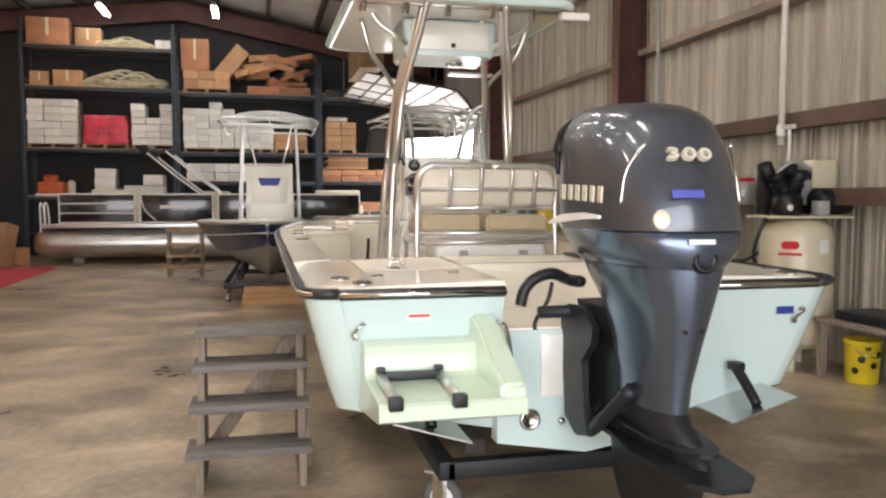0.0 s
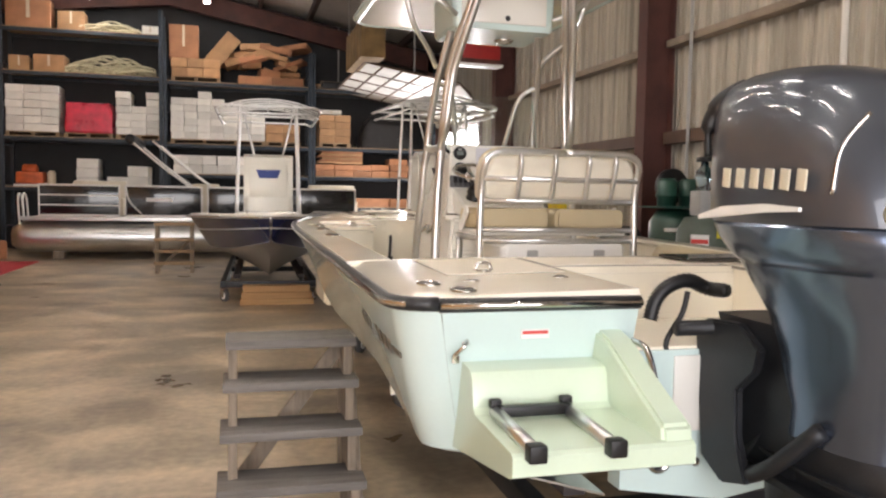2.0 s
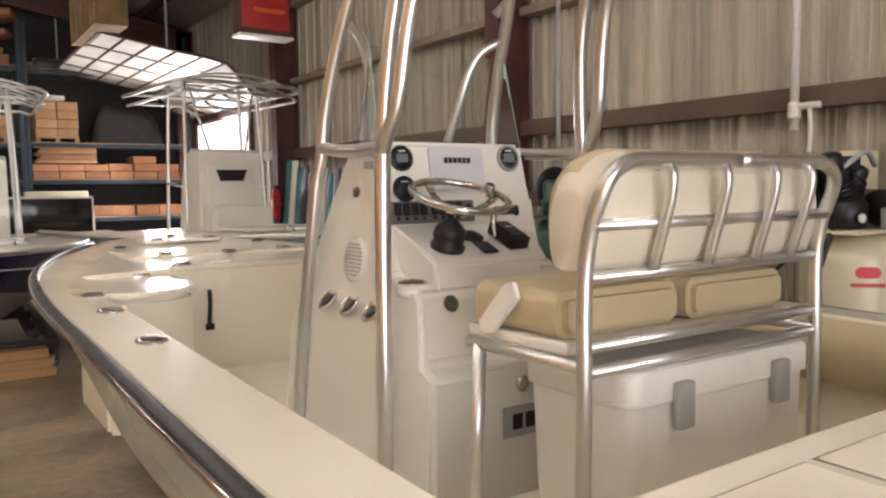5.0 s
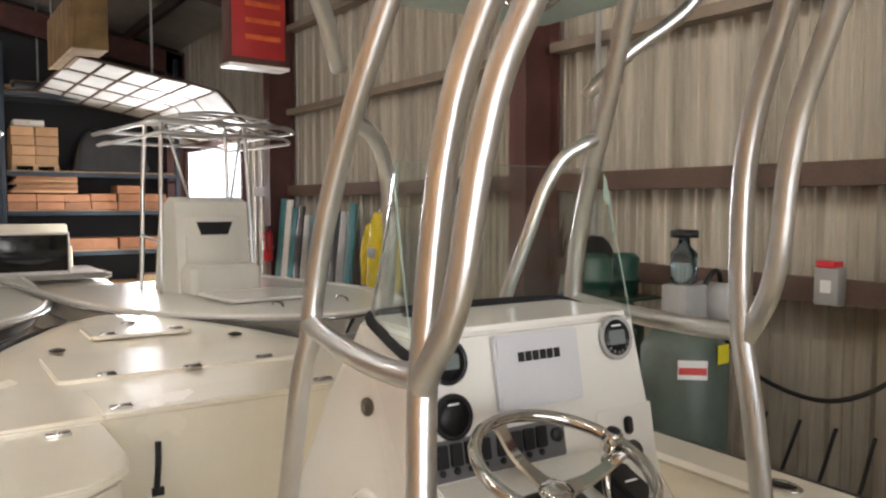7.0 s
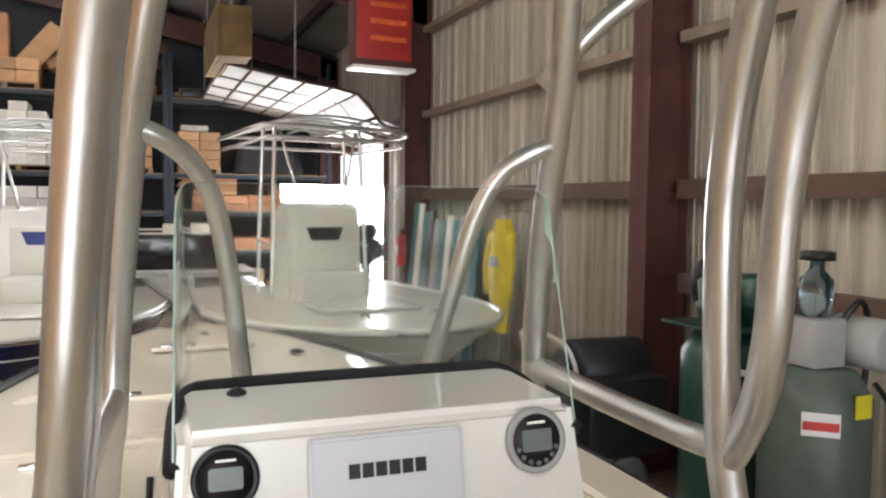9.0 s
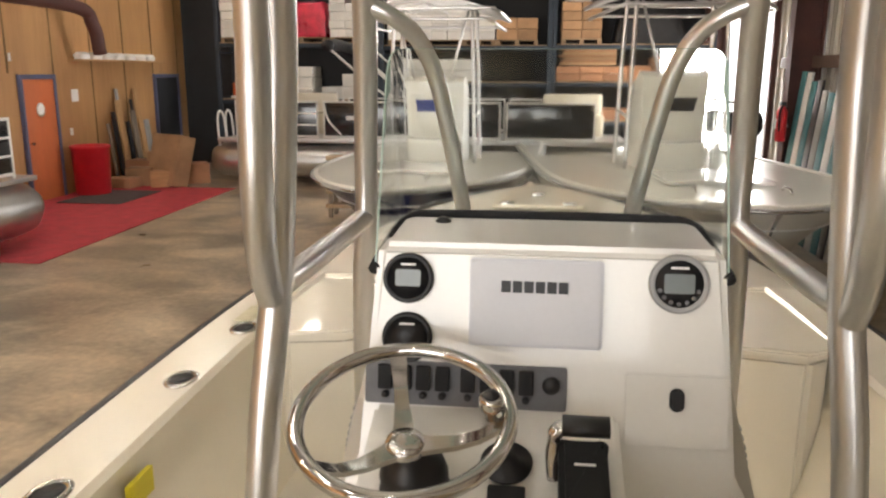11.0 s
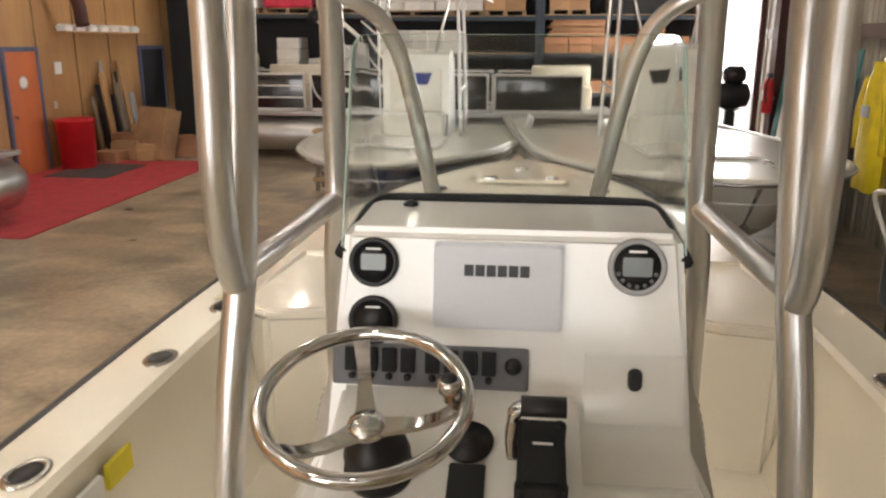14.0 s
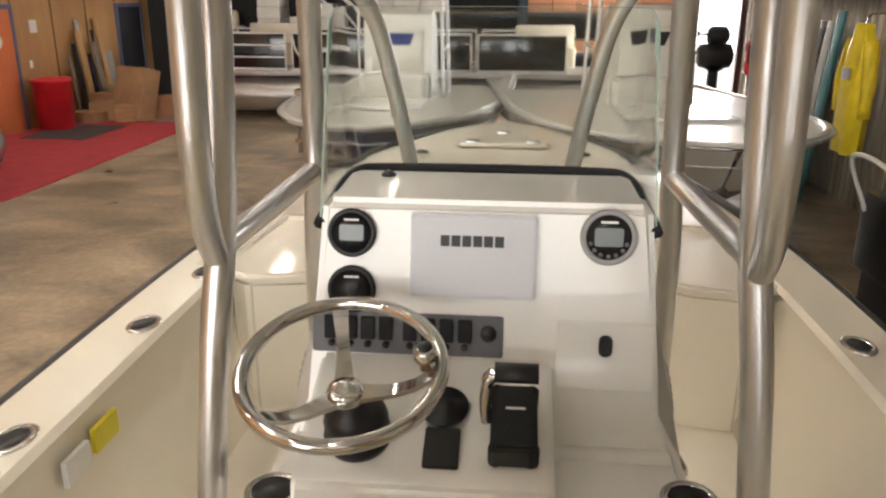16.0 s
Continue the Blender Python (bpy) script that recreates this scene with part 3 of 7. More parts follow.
for x, y, z in ((-0.46, 4.79, 1.306), (0.46, 4.79, 1.306), (-0.40, 5.40, 1.323), (0.40, 5.40, 1.323), (0.0, 5.35, 1.323), (-0.72, 4.62, 1.273), (0.72, 4.62, 1.273), (-0.2, 6.40, 1.361), (0.2, 6.40, 1.361), (0, 6.78, 1.361)):
    bm = box((x - 0.045, y - 0.022, z - 0.004), (x + 0.045, y + 0.022, z + 0.012), 0.005)
    add_tube(bm, [(x - 0.04, y, z + 0.012), (x + 0.04, y, z + 0.012)], 0.007, 8)
    part("hatch_hinge", bm, M_CHROME, boat, "small stainless hatch hinge")
for x, y in ((-0.51, 6.18), (0.51, 6.18)):
    b, z = interp_sheer(SH, y)
    part("deck_socket", lathe([(0.04, 0), (0.045, 0.006), (0.03, 0.012), (0.0295, 0.004), (0.002, 0.003)], 18, pose(x, y, z + 0.062)), M_BLACK, boat, "round black deck socket")
# a black rubber latch on the bow bulkhead
bm = tube([(-0.33, FORE - 0.026, 1.16), (-0.335, FORE - 0.045, 1.08), (-0.34, FORE - 0.03, 0.95)], 0.013, 8)
add_box(bm, (-0.36, FORE - 0.04, 0.93), (-0.31, FORE - 0.02, 0.965), 0.004)
part("hatch_latch", bm, M_BLACK, boat, "black rubber pull latch")

# rub rail: black rubber with a bright insert, round the whole sheer
pts = [(-x, y, z) for x, y, z in SH] + [(x, y, z) for x, y, z in SH[::-1]]
pts = [(x * 1.006, y + 0.0, z + 0.012) for x, y, z in pts]
part("rub_rail", tube(pts, 0.024, 10, 2, curve=False), M_RUB, boat, "black rubber rub rail")
pts2 = [(x * 1.0175 if abs(x) > 0.1 else x, y + (0.028 if y > 7.3 else 0), z) for x, y, z in pts]
part("rail_insert", tube(pts2, 0.0115, 8, 2, curve=False), M_CHROME, boat, "bright stainless rub rail insert")

# transom: two blocks with the motor well between
for xa, xb in ((-1.125, TW0), (TW1, 1.125)):
    sg = -1 if xa < -1 else 1
    inner = xb if sg < 0 else xa
    c, k = R[0][4], R[0][0]
    zi = k[2] + (c[2] - k[2]) * abs(inner) / c[0]
    ring = [(inner, 1.20), (sg * R[0][9][0], 1.20)] + [(sg * x, z) for x, y, z in R[0][4:9][::-1]] + [(inner, zi)]
    part("transom_block", loft([[(x, y + 0.28 * (1.19 - z), z) for x, z in ring] for y in (-0.12, -0.03)]), M_MINT, boat, "glossy seafoam transom panel")
    part("transom_rail", tube([(xa, -0.118, 1.193), (xb, -0.118, 1.193)], 0.024, 10, curve=False), M_RUB, boat)
    part("transom_rail_insert", tube([(xa, -0.138, 1.193), (xb, -0.138, 1.193)], 0.0115, 8, curve=False), M_CHROME, boat)
a = [(TW0, -0.02, 1.0), (TW1, -0.02, 1.0), (TW1, -0.02, 0.5), (0, -0.02, 0.43), (TW0, -0.02, 0.5)]
part("motor_well_transom", loft([a, [(x, 0.07, z) for x, y, z in a]]), M_MINT, boat, "white lower transom below the motor well")
part("motor_well", box((TW0, 0.0, 0.985), (TW1, 0.6, 1.01)), M_GEL, boat, "cream motor well tray")
for lo, hi in (((TW0 - 0.02, 0.0, 0.98), (TW0, 0.62, 1.215)), ((TW1, 0.0, 0.98), (TW1 + 0.02, 0.62, 1.215)), ((TW0, 0.6, 0.98), (TW1, 0.62, 1.215))):
    part("well_side", box(lo, hi), M_GEL, boat)

# moulded swim step on the transom with its folded ladder
prof = [(0.05, 0.68), (-0.54, 0.775), (-0.56, 0.785), (-0.558, 0.838), (-0.545, 0.848), (-0.215, 0.862), (-0.195, 0.878), (-0.18, 0.965), (-0.165, 0.985), (-0.13, 0.995), (-0.04, 1.0)]
bm = loft([[(x, y, z) for y, z in prof] for x in (-1.03, -1.01, -0.53, -0.47)])
part("swim_step", bm, M_STEP, boat, "moulded pale green swim step")
w = [(-0.08, 1.10), (-0.17, 1.075), (-0.36, 0.975), (-0.53, 0.89), (-0.552, 0.795), (0.05, 0.66)]
bm = loft([[(-0.565, y, z) for y, z in w], [(-0.50, y, z) for y, z in w], [(-0.465, y, z) for y, z in w]])
bmesh.ops.bevel(bm, geom=[e for e in bm.edges if e.calc_face_angle(0) > 0.8], offset=0.012, segments=2, affect="EDGES")
part("step_side", bm, M_STEP, boat, "sloping pale green side wall of the swim step")
part("step_grab_rail", tube([(-0.43, -0.06, 1.05), (-0.42, -0.14, 1.03), (-0.418, -0.2, 0.92), (-0.42, -0.22, 0.83), (-0.43, -0.17, 0.79)], 0.011, 8), M_CHROME, boat, "bent stainless grab rail", m=pose(-0.035, -0.10, 0.02))
ladder = part("boarding_ladder", tube([(-0.975, -0.25, 0.880), (-0.975, -0.57, 0.862)], 0.021, 10), M_ALU, boat, "folded stainless boarding ladder")
part("ladder_rail", tube([(-0.74, -0.25, 0.880), (-0.74, -0.57, 0.862)], 0.021, 10), M_ALU, ladder)
part("ladder_rung", box((-0.975, -0.29, 0.868), (-0.74, -0.25, 0.902), 0.008), M_BLACK, ladder, "black ladder rung grip")
for x in (-0.975, -0.74):
    part("ladder_foot", box((x - 0.026, -0.612, 0.835), (x + 0.026, -0.565, 0.885), 0.008), M_BLACK, ladder)
    part("ladder_hinge", box((x - 0.018, -0.262, 0.89), (x + 0.018, -0.23, 0.918), 0.006), M_BLACK, ladder)
# small fittings on the transom
def eye_bolt(x, z, y=-0.042):
    bm = tube([(x - 0.018, -0.042, z - 0.03), (x - 0.03, -0.065, z - 0.015), (x - 0.005, -0.09, z + 0.02), (x + 0.012, -0.07, z + 0.035), (x + 0.015, -0.042, z + 0.03)], 0.0065, 8)
    for dx, dz in ((-0.018, -0.03), (0.015, 0.03)):
        add_box(bm, (x + dx - 0.013, -0.046, z + dz - 0.013), (x + dx + 0.013, -0.038, z + dz + 0.013), 0.003)
    return bm


part("stern_eye", eye_bolt(-1.04, 1.04), M_CHROME, boat, "stainless stern eye", m=pose(0, -0.04, 0))
part("stern_eye", eye_bolt(1.05, 1.04), M_CHROME, boat, "stainless stern eye", m=pose(0, -0.04, 0))
part("warning_sticker", box((-0.84, -0.1, 1.075), (-0.74, -0.097, 1.105)), M_LABEL, boat, "white warning sticker with a red line")
part("sticker_line", box((-0.835, -0.1022, 1.090), (-0.745, -0.1012, 1.101)), M_LABELR, boat)
part("blue_sticker", box((0.93, -0.094, 1.045), (1.02, -0.091, 1.08)), M_BLUECANVAS, boat, "dark blue transom sticker")
part("drain_fitting", lathe([(0.045, 0), (0.05, 0.012), (0.035, 0.02), (0.03, 0.008), (0.002, 0.007)], 20, pose(-0.27, -0.021, 0.60, 90)), M_CHROME, boat, "round stainless drain fitting")
part("drain_plug", lathe([(0.015, 0), (0.018, 0.012), (0.006, 0.02)], 12, pose(-0.12, -0.021, 0.585, 90)), M_CHROME, boat)
part("transducer_bracket", box((-0.22, -0.03, 0.70), (-0.08, -0.018, 0.98), 0.01), M_GELW, boat, "white starboard board for the transducer")
for sx in (-1, 1):
    tab = part("trim_tab", loft([[(sx * 0.93, y, 0.685), (sx * 0.60, y, 0.585), (sx * 0.60, y, 0.592), (sx * 0.93, y, 0.692)] for y in (-0.26, 0.05)]), M_PONTOON, boat, "stainless trim tab plate", smooth=False)
    part("actuator", tube([(sx * 0.73, -0.07, 0.80), (sx * 0.745, -0.13, 0.735), (sx * 0.76, -0.2, 0.65)], 0.024, 12), M_BLACK, tab, "black trim tab actuator")
    part("actuator_mount", box((sx * 0.73 - 0.03, -0.11, 0.785), (sx * 0.73 + 0.03, -0.05, 0.825), 0.008), M_BLACK, tab)
# brand lettering on the hull side stands as plain bars
for sx in (-1, 1):
    for i, (yy, wd, lo, hi) in enumerate(((0.93, 0.058, 0.982, 1.036), (0.835, 0.058, 0.98, 1.034), (0.74, 0.058, 0.978, 1.032), (0.575, 0.066, 0.974, 1.03), (0.475, 0.066, 0.972, 1.028), (0.375, 0.066, 0.97, 1.026), (0.275, 0.066, 0.968, 1.024), (0.15, 0.12, 0.998, 1.016))):
        rings = []
        for y in (yy - wd, yy):
            xa, xb = hull_x(R, y, lo), hull_x(R, y, hi)
            rings.append([(sx * (xa - 0.004), y, lo), (sx * (xa + 0.004), y, lo), (sx * (xb + 0.004), y, hi), (sx * (xb - 0.004), y, hi)])
        part("name_bar", loft(rings), M_DECAL, boat, smooth=False)

# rod holders, cleats and latches on deck
def rod_holder(x, y, name="rod_holder"):
    b, z = interp_sheer(SH, y)
    m = pose(x, y, z + 0.043 if y > AFT else deck_z(x, y) + 0.002) @ Matrix.Diagonal((1, 1.45, 1, 1) if y > AFT else (0.9, 1.25, 1, 1))
    o = part(name, lathe([(0.047, -0.004), (0.05, 0.004), (0.043, 0.009), (0.034, 0.008), (0.033, -0.02), (0.002, -0.021)], 22, m), M_CHROME, boat, "flush stainless rod holder")
    part("holder_bore", lathe([(0.0335, 0.001), (0.0335, 0.0055), (0.002, 0.005)], 18, m), M_BLACK, o)


for x, y in ((-1.11, 2.80), (-1.10, 3.47), (-1.08, 3.95), (1.11, 2.80), (1.11, 3.52), (-1.09, 0.17), (-1.02, -0.03), (1.09, 0.17), (1.02, -0.03)):
    rod_holder(x, y)
for x, y in ((-0.79, 0.47), (0.79, 0.47)):
    bm = lathe([(0.03, 0), (0.03, 0.006), (0.008, 0.012)], 14, pose(x, y, deck_z(x, y) + 0.005))
    add_tube(bm, [(x - 0.035, y, deck_z(x, y) + 0.01), (x - 0.02, y, deck_z(x, y) + 0.038), (x + 0.02, y, deck_z(x, y) + 0.038), (x + 0.035, y, deck_z(x, y) + 0.01)], 0.007, 8)
    part("pull_cleat", bm, M_CHROME, boat, "stainless pull-up cleat")
for x, y in ((-0.56, 0.23), (0.62, 0.23), (-0.92, 0.20)):
    part("flush_latch", lathe([(0.028, 0), (0.03, 0.005), (0.018, 0.008), (0.016, 0.004), (0.002, 0.004)], 16, pose(x, y, deck_z(x, y) + 0.002)), M_CHROME, boat, "flush stainless deck latch")
for xa, xb, ya, yb in ((-0.95, -0.46, 0.42, 1.02), (-0.42, 0.42, 0.66, 1.02), (0.46, 0.95, 0.42, 1.02)):
    for nm, grow, up, material, text in (("hatch_seam", 0.007, 0.0015, M_SEAM, "dark hatch seam"), ("deck_hatch", 0.0, 0.004, M_NONSKID, "cream non-skid aft hatch lid")):
        xs = [xa - grow + (xb - xa + 2 * grow) * k / 8 for k in range(9)]
        part(nm, strip([[(x, y, deck_z(x, y) + up) for x in xs] for y in (ya - grow, (ya + yb) / 2, yb + grow)], 0.012), material, boat, text)
part("livewell_lid", prism(rect_round(0.28, 0.72, 0.86, 0.98, 0.03), 1.258, 1.272, 0.004), glass("smoked_hatch", (0.25, 0.24, 0.22), 0.05), boat, "smoked acrylic livewell lid")
b, z = interp_sheer(SH, 3.95)
part("capacity_sticker", box((-1.03, 2.98, z - 0.12), (-1.016, 3.10, z - 0.05)), M_LABELY, boat, "yellow safety sticker")
part("white_sticker", box((-1.03, 2.84, z - 0.13), (-1.016, 2.95, z - 0.06)), M_LABEL, boat)
part("warning_label", box((-1.15, 4.03, z + 0.046), (-1.08, 4.22, z + 0.049)), M_STYRO, boat, "pale yellow printed warning label")

# ---- console ----
side = [(2.705, 1.895), (2.96, 1.902), (3.10, 1.70), (3.32, 1.16), (3.40, 0.62), (2.22, 0.62), (2.22, 1.15), (2.28, 1.18), (2.35, 1.38), (2.39, 1.405), (2.60, 1.425), (2.635, 1.50)]


def console_half(z):
    return 0.315 + 0.115 * max(0, min(1, (1.62 - z) / 0.32)) + 0.02 * max(0, min(1, (1.25 - z) / 0.2))


bm = loft([[(sx * console_half(z), y, z) for y, z in side] for sx in (-1, -0.93, 0.93, 1)])
bmesh.ops.bevel(bm, geom=[e for e in bm.edges if e.calc_face_angle(0) > 0.45], offset=0.018, segments=3, affect="EDGES")
cons = part("console", bm, M_GELW, boat, "glossy white moulded helm console")
SL = math.atan2(2.705 - 2.635, 1.895 - 1.50)


def dash(x, z, out=0.0):
    """A frame on the dash: x to the right, y up the face, z towards the helmsman."""
    f = (1.895 - z) / (1.895 - 1.50)
    y = 2.705 - 0.07 * f
    rot = Matrix(((1, 0, 0), (0, math.sin(SL), -math.cos(SL)), (0, math.cos(SL), math.sin(SL)))).to_4x4()
    return Matrix.Translation((x, y, z)) @ rot @ Matrix.Translation((0, 0, out))


part("display_cover", prism(rect_round(-0.12, -0.08, 0.12, 0.08, 0.008), 0.0, 0.02, 0.005), M_SCREEN, cons, "light grey chart plotter cover", m=dash(-0.02, 1.795, 0.001))
for i in range(6):
    part("maker_bar", box((-0.0085, -0.0105, 0), (0.0085, 0.0105, 0.001)), M_BLACK, cons, m=dash(-0.02, 1.795, 0.001) @ pose(-0.054 + i * 0.0205, 0.03, 0.021), smooth=False)


def gauge(x, z, r, label, rim=M_BLACK, lcd=True):
    g = part("gauge", lathe([(r * 0.92, 0), (r, 0.004), (r, 0.011), (r * 0.9, 0.016), (r * 0.82, 0.011), (0.002, 0.0105)], 32), rim, cons, label, m=dash(x, z, 0.001))
    part("gauge_face", lathe([(r * 0.80, 0.0108), (r * 0.80, 0.012), (0.002, 0.0122)], 28), M_BLACK, g)
    if lcd:
        part("gauge_screen", prism(rect_round(-r * 0.5, -r * 0.32, r * 0.5, r * 0.34, 0.004), 0.0123, 0.0135), M_LCD, g, "small grey display")
    part("gauge_mark", box((-r * 0.3, r * 0.5, 0.0123), (r * 0.3, r * 0.58, 0.0128)), M_LABEL, g)
    return g


gauge(-0.255, 1.833, 0.047, "round black engine gauge with a grey display")
gauge(-0.255, 1.724, 0.047, "round black trim gauge with a grey display", M_BLACK, False)
st = gauge(0.232, 1.838, 0.053, "round marine stereo with a dark silver rim", M_GREYBOX)
for i in range(7):
    a = radians(200 + i * 23.3)
    part("stereo_button", lathe([(0.0045, 0.0123), (0.0045, 0.0145), (0.002, 0.015)], 8, pose(0.036 * math.cos(a), 0.036 * math.sin(a), 0)), M_PANEL, st)
sw = part("switch_panel", prism(rect_round(-0.187, -0.041, 0.187, 0.041, 0.006), 0, 0.006, 0.002), M_PANEL, cons, "dark grey rocker switch panel", m=dash(-0.146, 1.640, 0.001))
for i in range(8):
    x = -0.148 + i * 0.0355 + (0.012 if i > 3 else 0)
    part("rocker_switch", box((x - 0.0135, -0.012, 0.0062), (x + 0.0135, 0.034, 0.018), 0.004), M_TRIM, sw, "black rocker switch")
    part("fuse_cap", lathe([(0.007, 0.0062), (0.007, 0.013), (0.004, 0.016)], 10, pose(x, -0.022, 0)), M_BLACK, sw)
part("power_socket", lathe([(0.016, 0.0062), (0.016, 0.016), (0.002, 0.018)], 14, pose(0.158, 0.008, 0)), M_BLACK, sw)
gl = part("glovebox_door", prism(rect_round(-0.092, -0.067, 0.092, 0.067, 0.006), 0, 0.007, 0.003), M_GELW, cons, "white glovebox door", m=dash(0.235, 1.612, 0.001))
part("glovebox_latch", prism(rect_round(-0.013, -0.021, 0.013, 0.021, 0.012), 0.0072, 0.02, 0.004), M_BLACK, gl, "black oval latch", m=pose(0.0, 0.022, 0))


pod = [(2.665, 1.40), (2.665, 1.597), (2.655, 1.597), (2.405, 1.495), (2.385, 1.475), (2.372, 1.39)]
bm = loft([[(x, y, z) for y, z in pod] for x in (-0.315, -0.305, 0.125, 0.135)])
bmesh.ops.bevel(bm, geom=[e for e in bm.edges if e.calc_face_angle(0) > 0.5], offset=0.009, segments=2, affect="EDGES")
part("helm_pod", bm, M_GELW, cons, "raised white helm pod")


def ledge(x, y, out=0.0):
    """A frame on the sloping top of the helm pod."""
    f = (y - 2.405) / (2.655 - 2.405)
    a = math.atan2(0.102, 0.25)
    rot = Matrix(((1, 0, 0), (0, math.cos(a), -math.sin(a)), (0, math.sin(a), math.cos(a)))).to_4x4()
    return Matrix.Translation((x, y, 1.495 + 0.102 * f)) @ rot @ Matrix.Translation((0, 0, out))


part("tilt_helm", lathe([(0.058, 0.0), (0.06, 0.015), (0.05, 0.022), (0.057, 0.05), (0.05, 0.075), (0.03, 0.095), (0.016, 0.11), (0.013, 0.118)], 24), M_BLACK, cons, "black rubber tilt steering boot", m=ledge(-0.21, 2.47, 0.0) @ pose(0, 0, 0, -4))
W = Matrix.Translation((-0.215, 2.382, 1.70)) @ pose(0, 0, 0, 18)
bm = tube([(0.161 * math.cos(a), 0.161 * math.sin(a), 0) for a in (2 * math.pi * k / 48 for k in range(48))], 0.0125, 12, 1, True, False)
wheel = part("steering_wheel", bm, M_CHROME, cons, "polished stainless steering wheel", m=W)
part("wheel_hub", lathe([(0.024, -0.072), (0.034, -0.062), (0.03, -0.05), (0.012, -0.046)], 20), M_CHROME, wheel)
for a in (102, 224, 2):
    c, s = math.cos(radians(a)), math.sin(radians(a))
    p = Vector((c, s, 0))
    q = Vector((-s, c, 0))
    rings = []
    for d, wd, z in ((0.012, 0.03, -0.058), (0.04, 0.022, -0.056), (0.08, 0.017, -0.05), (0.115, 0.016, -0.036), (0.14, 0.019, -0.016), (0.159, 0.021, 0.0)):
        rings.append([p * d + q * wd * 0.7 + Vector((0, 0, z + 0.004)), p * d - q * wd * 0.7 + Vector((0, 0, z + 0.004)), p * d - q * wd * 0.7 + Vector((0, 0, z - 0.006)), p * d + q * wd * 0.7 + Vector((0, 0, z - 0.006))])
    part("spoke", loft(rings), M_CHROME, wheel)
part("wheel_knob", lathe([(0.010, -0.012), (0.010, 0.004), (0.018, 0.010), (0.019, 0.028), (0.014, 0.033)], 18, pose(0.132, 0.02, 0.0)), M_CHROME, wheel, "steering knob")
part("knob_cap", lathe([(0.0135, 0.0325), (0.012, 0.0355), (0.002, 0.0365)], 18, pose(0.132, 0.02, 0.0)), M_BLACK, wheel, "black knob cap")
part("ignition_dial", lathe([(0.043, 0), (0.045, 0.008), (0.02, 0.012), (0.016, 0.022)], 26), M_BLACK, cons, "round black ignition panel", m=ledge(-0.062, 2.535, 0.002))
part("trim_switch_panel", prism(rect_round(-0.033, -0.05, 0.033, 0.05, 0.006), 0, 0.008, 0.003), M_BLACK, cons, "small black trim tab switch", m=ledge(-0.06, 2.452, 0.002) @ Matrix.Diagonal((0.95, 0.85, 1, 1)))
thr = part("throttle", prism(rect_round(-0.045, -0.1, 0.05, 0.07, 0.012), 0, 0.09, 0.012), M_BLACK, cons, "black single lever throttle", m=ledge(0.062, 2.50, 0.001) @ Matrix.Diagonal((0.85, 0.85, 0.6, 1)))
bm = tube([(-0.055, 0.0, 0.03), (-0.058, 0.03, 0.1), (-0.045, 0.05, 0.155), (0.0, 0.05, 0.165), (0.045, 0.05, 0.165)], [0.012, 0.012, 0.016, 0.021, 0.021], 12)
part("throttle_lever", bm, M_CHROME, thr, "chrome throttle lever")
part("throttle_grip", tube([(-0.04, 0.052, 0.165), (0.05, 0.052, 0.165)], 0.024, 14), M_BLACK, thr)
part("throttle_mark", box((-0.015, 0.0, 0.0905), (0.025, 0.006, 0.092)), M_LABEL, thr)
part("top_light", lathe([(0.015, 0), (0.017, 0.006), (0.006, 0.014)], 14), M_BLACK, cons, m=pose(-0.215, 2.9, 1.898))
for x, y, z in ((-0.365, 2.445, 1.416), (0.372, 2.458, 1.436)):
    o = part("cup_holder", lathe([(0.043, 0.0), (0.05, 0.004), (0.043, 0.008), (0.04, 0.0), (0.039, -0.001)], 26), M_CHROME, cons, "stainless cup holder", m=pose(x, y, z, 3))
    part("cup_collar", lathe([(0.05, -0.04), (0.053, -0.03), (0.052, -0.002), (0.045, 0.001)], 26), M_GELW, o, "moulded white collar")
    part("cup_well", lathe([(0.038, 0.002), (0.038, 0.0035), (0.002, 0.0036)], 22), M_BLACK, o)
for sx in (-1, 1):
    for i in range(3):
        y = 2.62 + 0.175 * i
        m = Matrix.Translation((sx * (console_half(1.31) - 0.012), y, 1.31)) @ pose(0, 0, 0, 0, sx * 48, 0)
        o = part("side_rod_holder", lathe([(0.045, 0.0), (0.052, 0.006), (0.045, 0.011), (0.038, 0.009), (0.036, 0.0)], 22), M_CHROME, cons, "stainless rod holder in the console side", m=m)
        part("holder_bore", lathe([(0.037, 0.002), (0.037, 0.004), (0.002, 0.0045)], 18), M_BLACK, o)
    m = Matrix.Translation((sx * 0.377, 2.81, 1.47)) @ pose(0, 0, 0, 0, sx * 81, 0)
    o = part("speaker", lathe([(0.082, 0.0), (0.085, 0.008), (0.075, 0.014), (0.002, 0.017)], 30), M_GELW, cons, "round white speaker grille", m=m)
    for k in range(9):
        z = -0.056 + k * 0.014
        w = math.sqrt(max(0, 0.068 ** 2 - z * z))
        part("grille_slot", box((z - 0.003, -w, 0.0155), (z + 0.003, w, 0.0185)), M_GREYBOX, o)
    part("side_badge", lathe([(0.026, 0), (0.027, 0.005), (0.002, 0.007)], 22), M_DECAL, cons, "oval bronze side badge", m=Matrix.Translation((sx * 0.340, 2.868, 1.715)) @ pose(0, 0, 0, 0, sx * 81, 0) @ Matrix.Diagonal((0.75, 1, 1, 1)))
    part("side_vent", box((sx * 0.320 - 0.006, 2.76, 1.80), (sx * 0.320 + 0.006, 2.84, 1.83), 0.003), M_GREYBOX, cons)
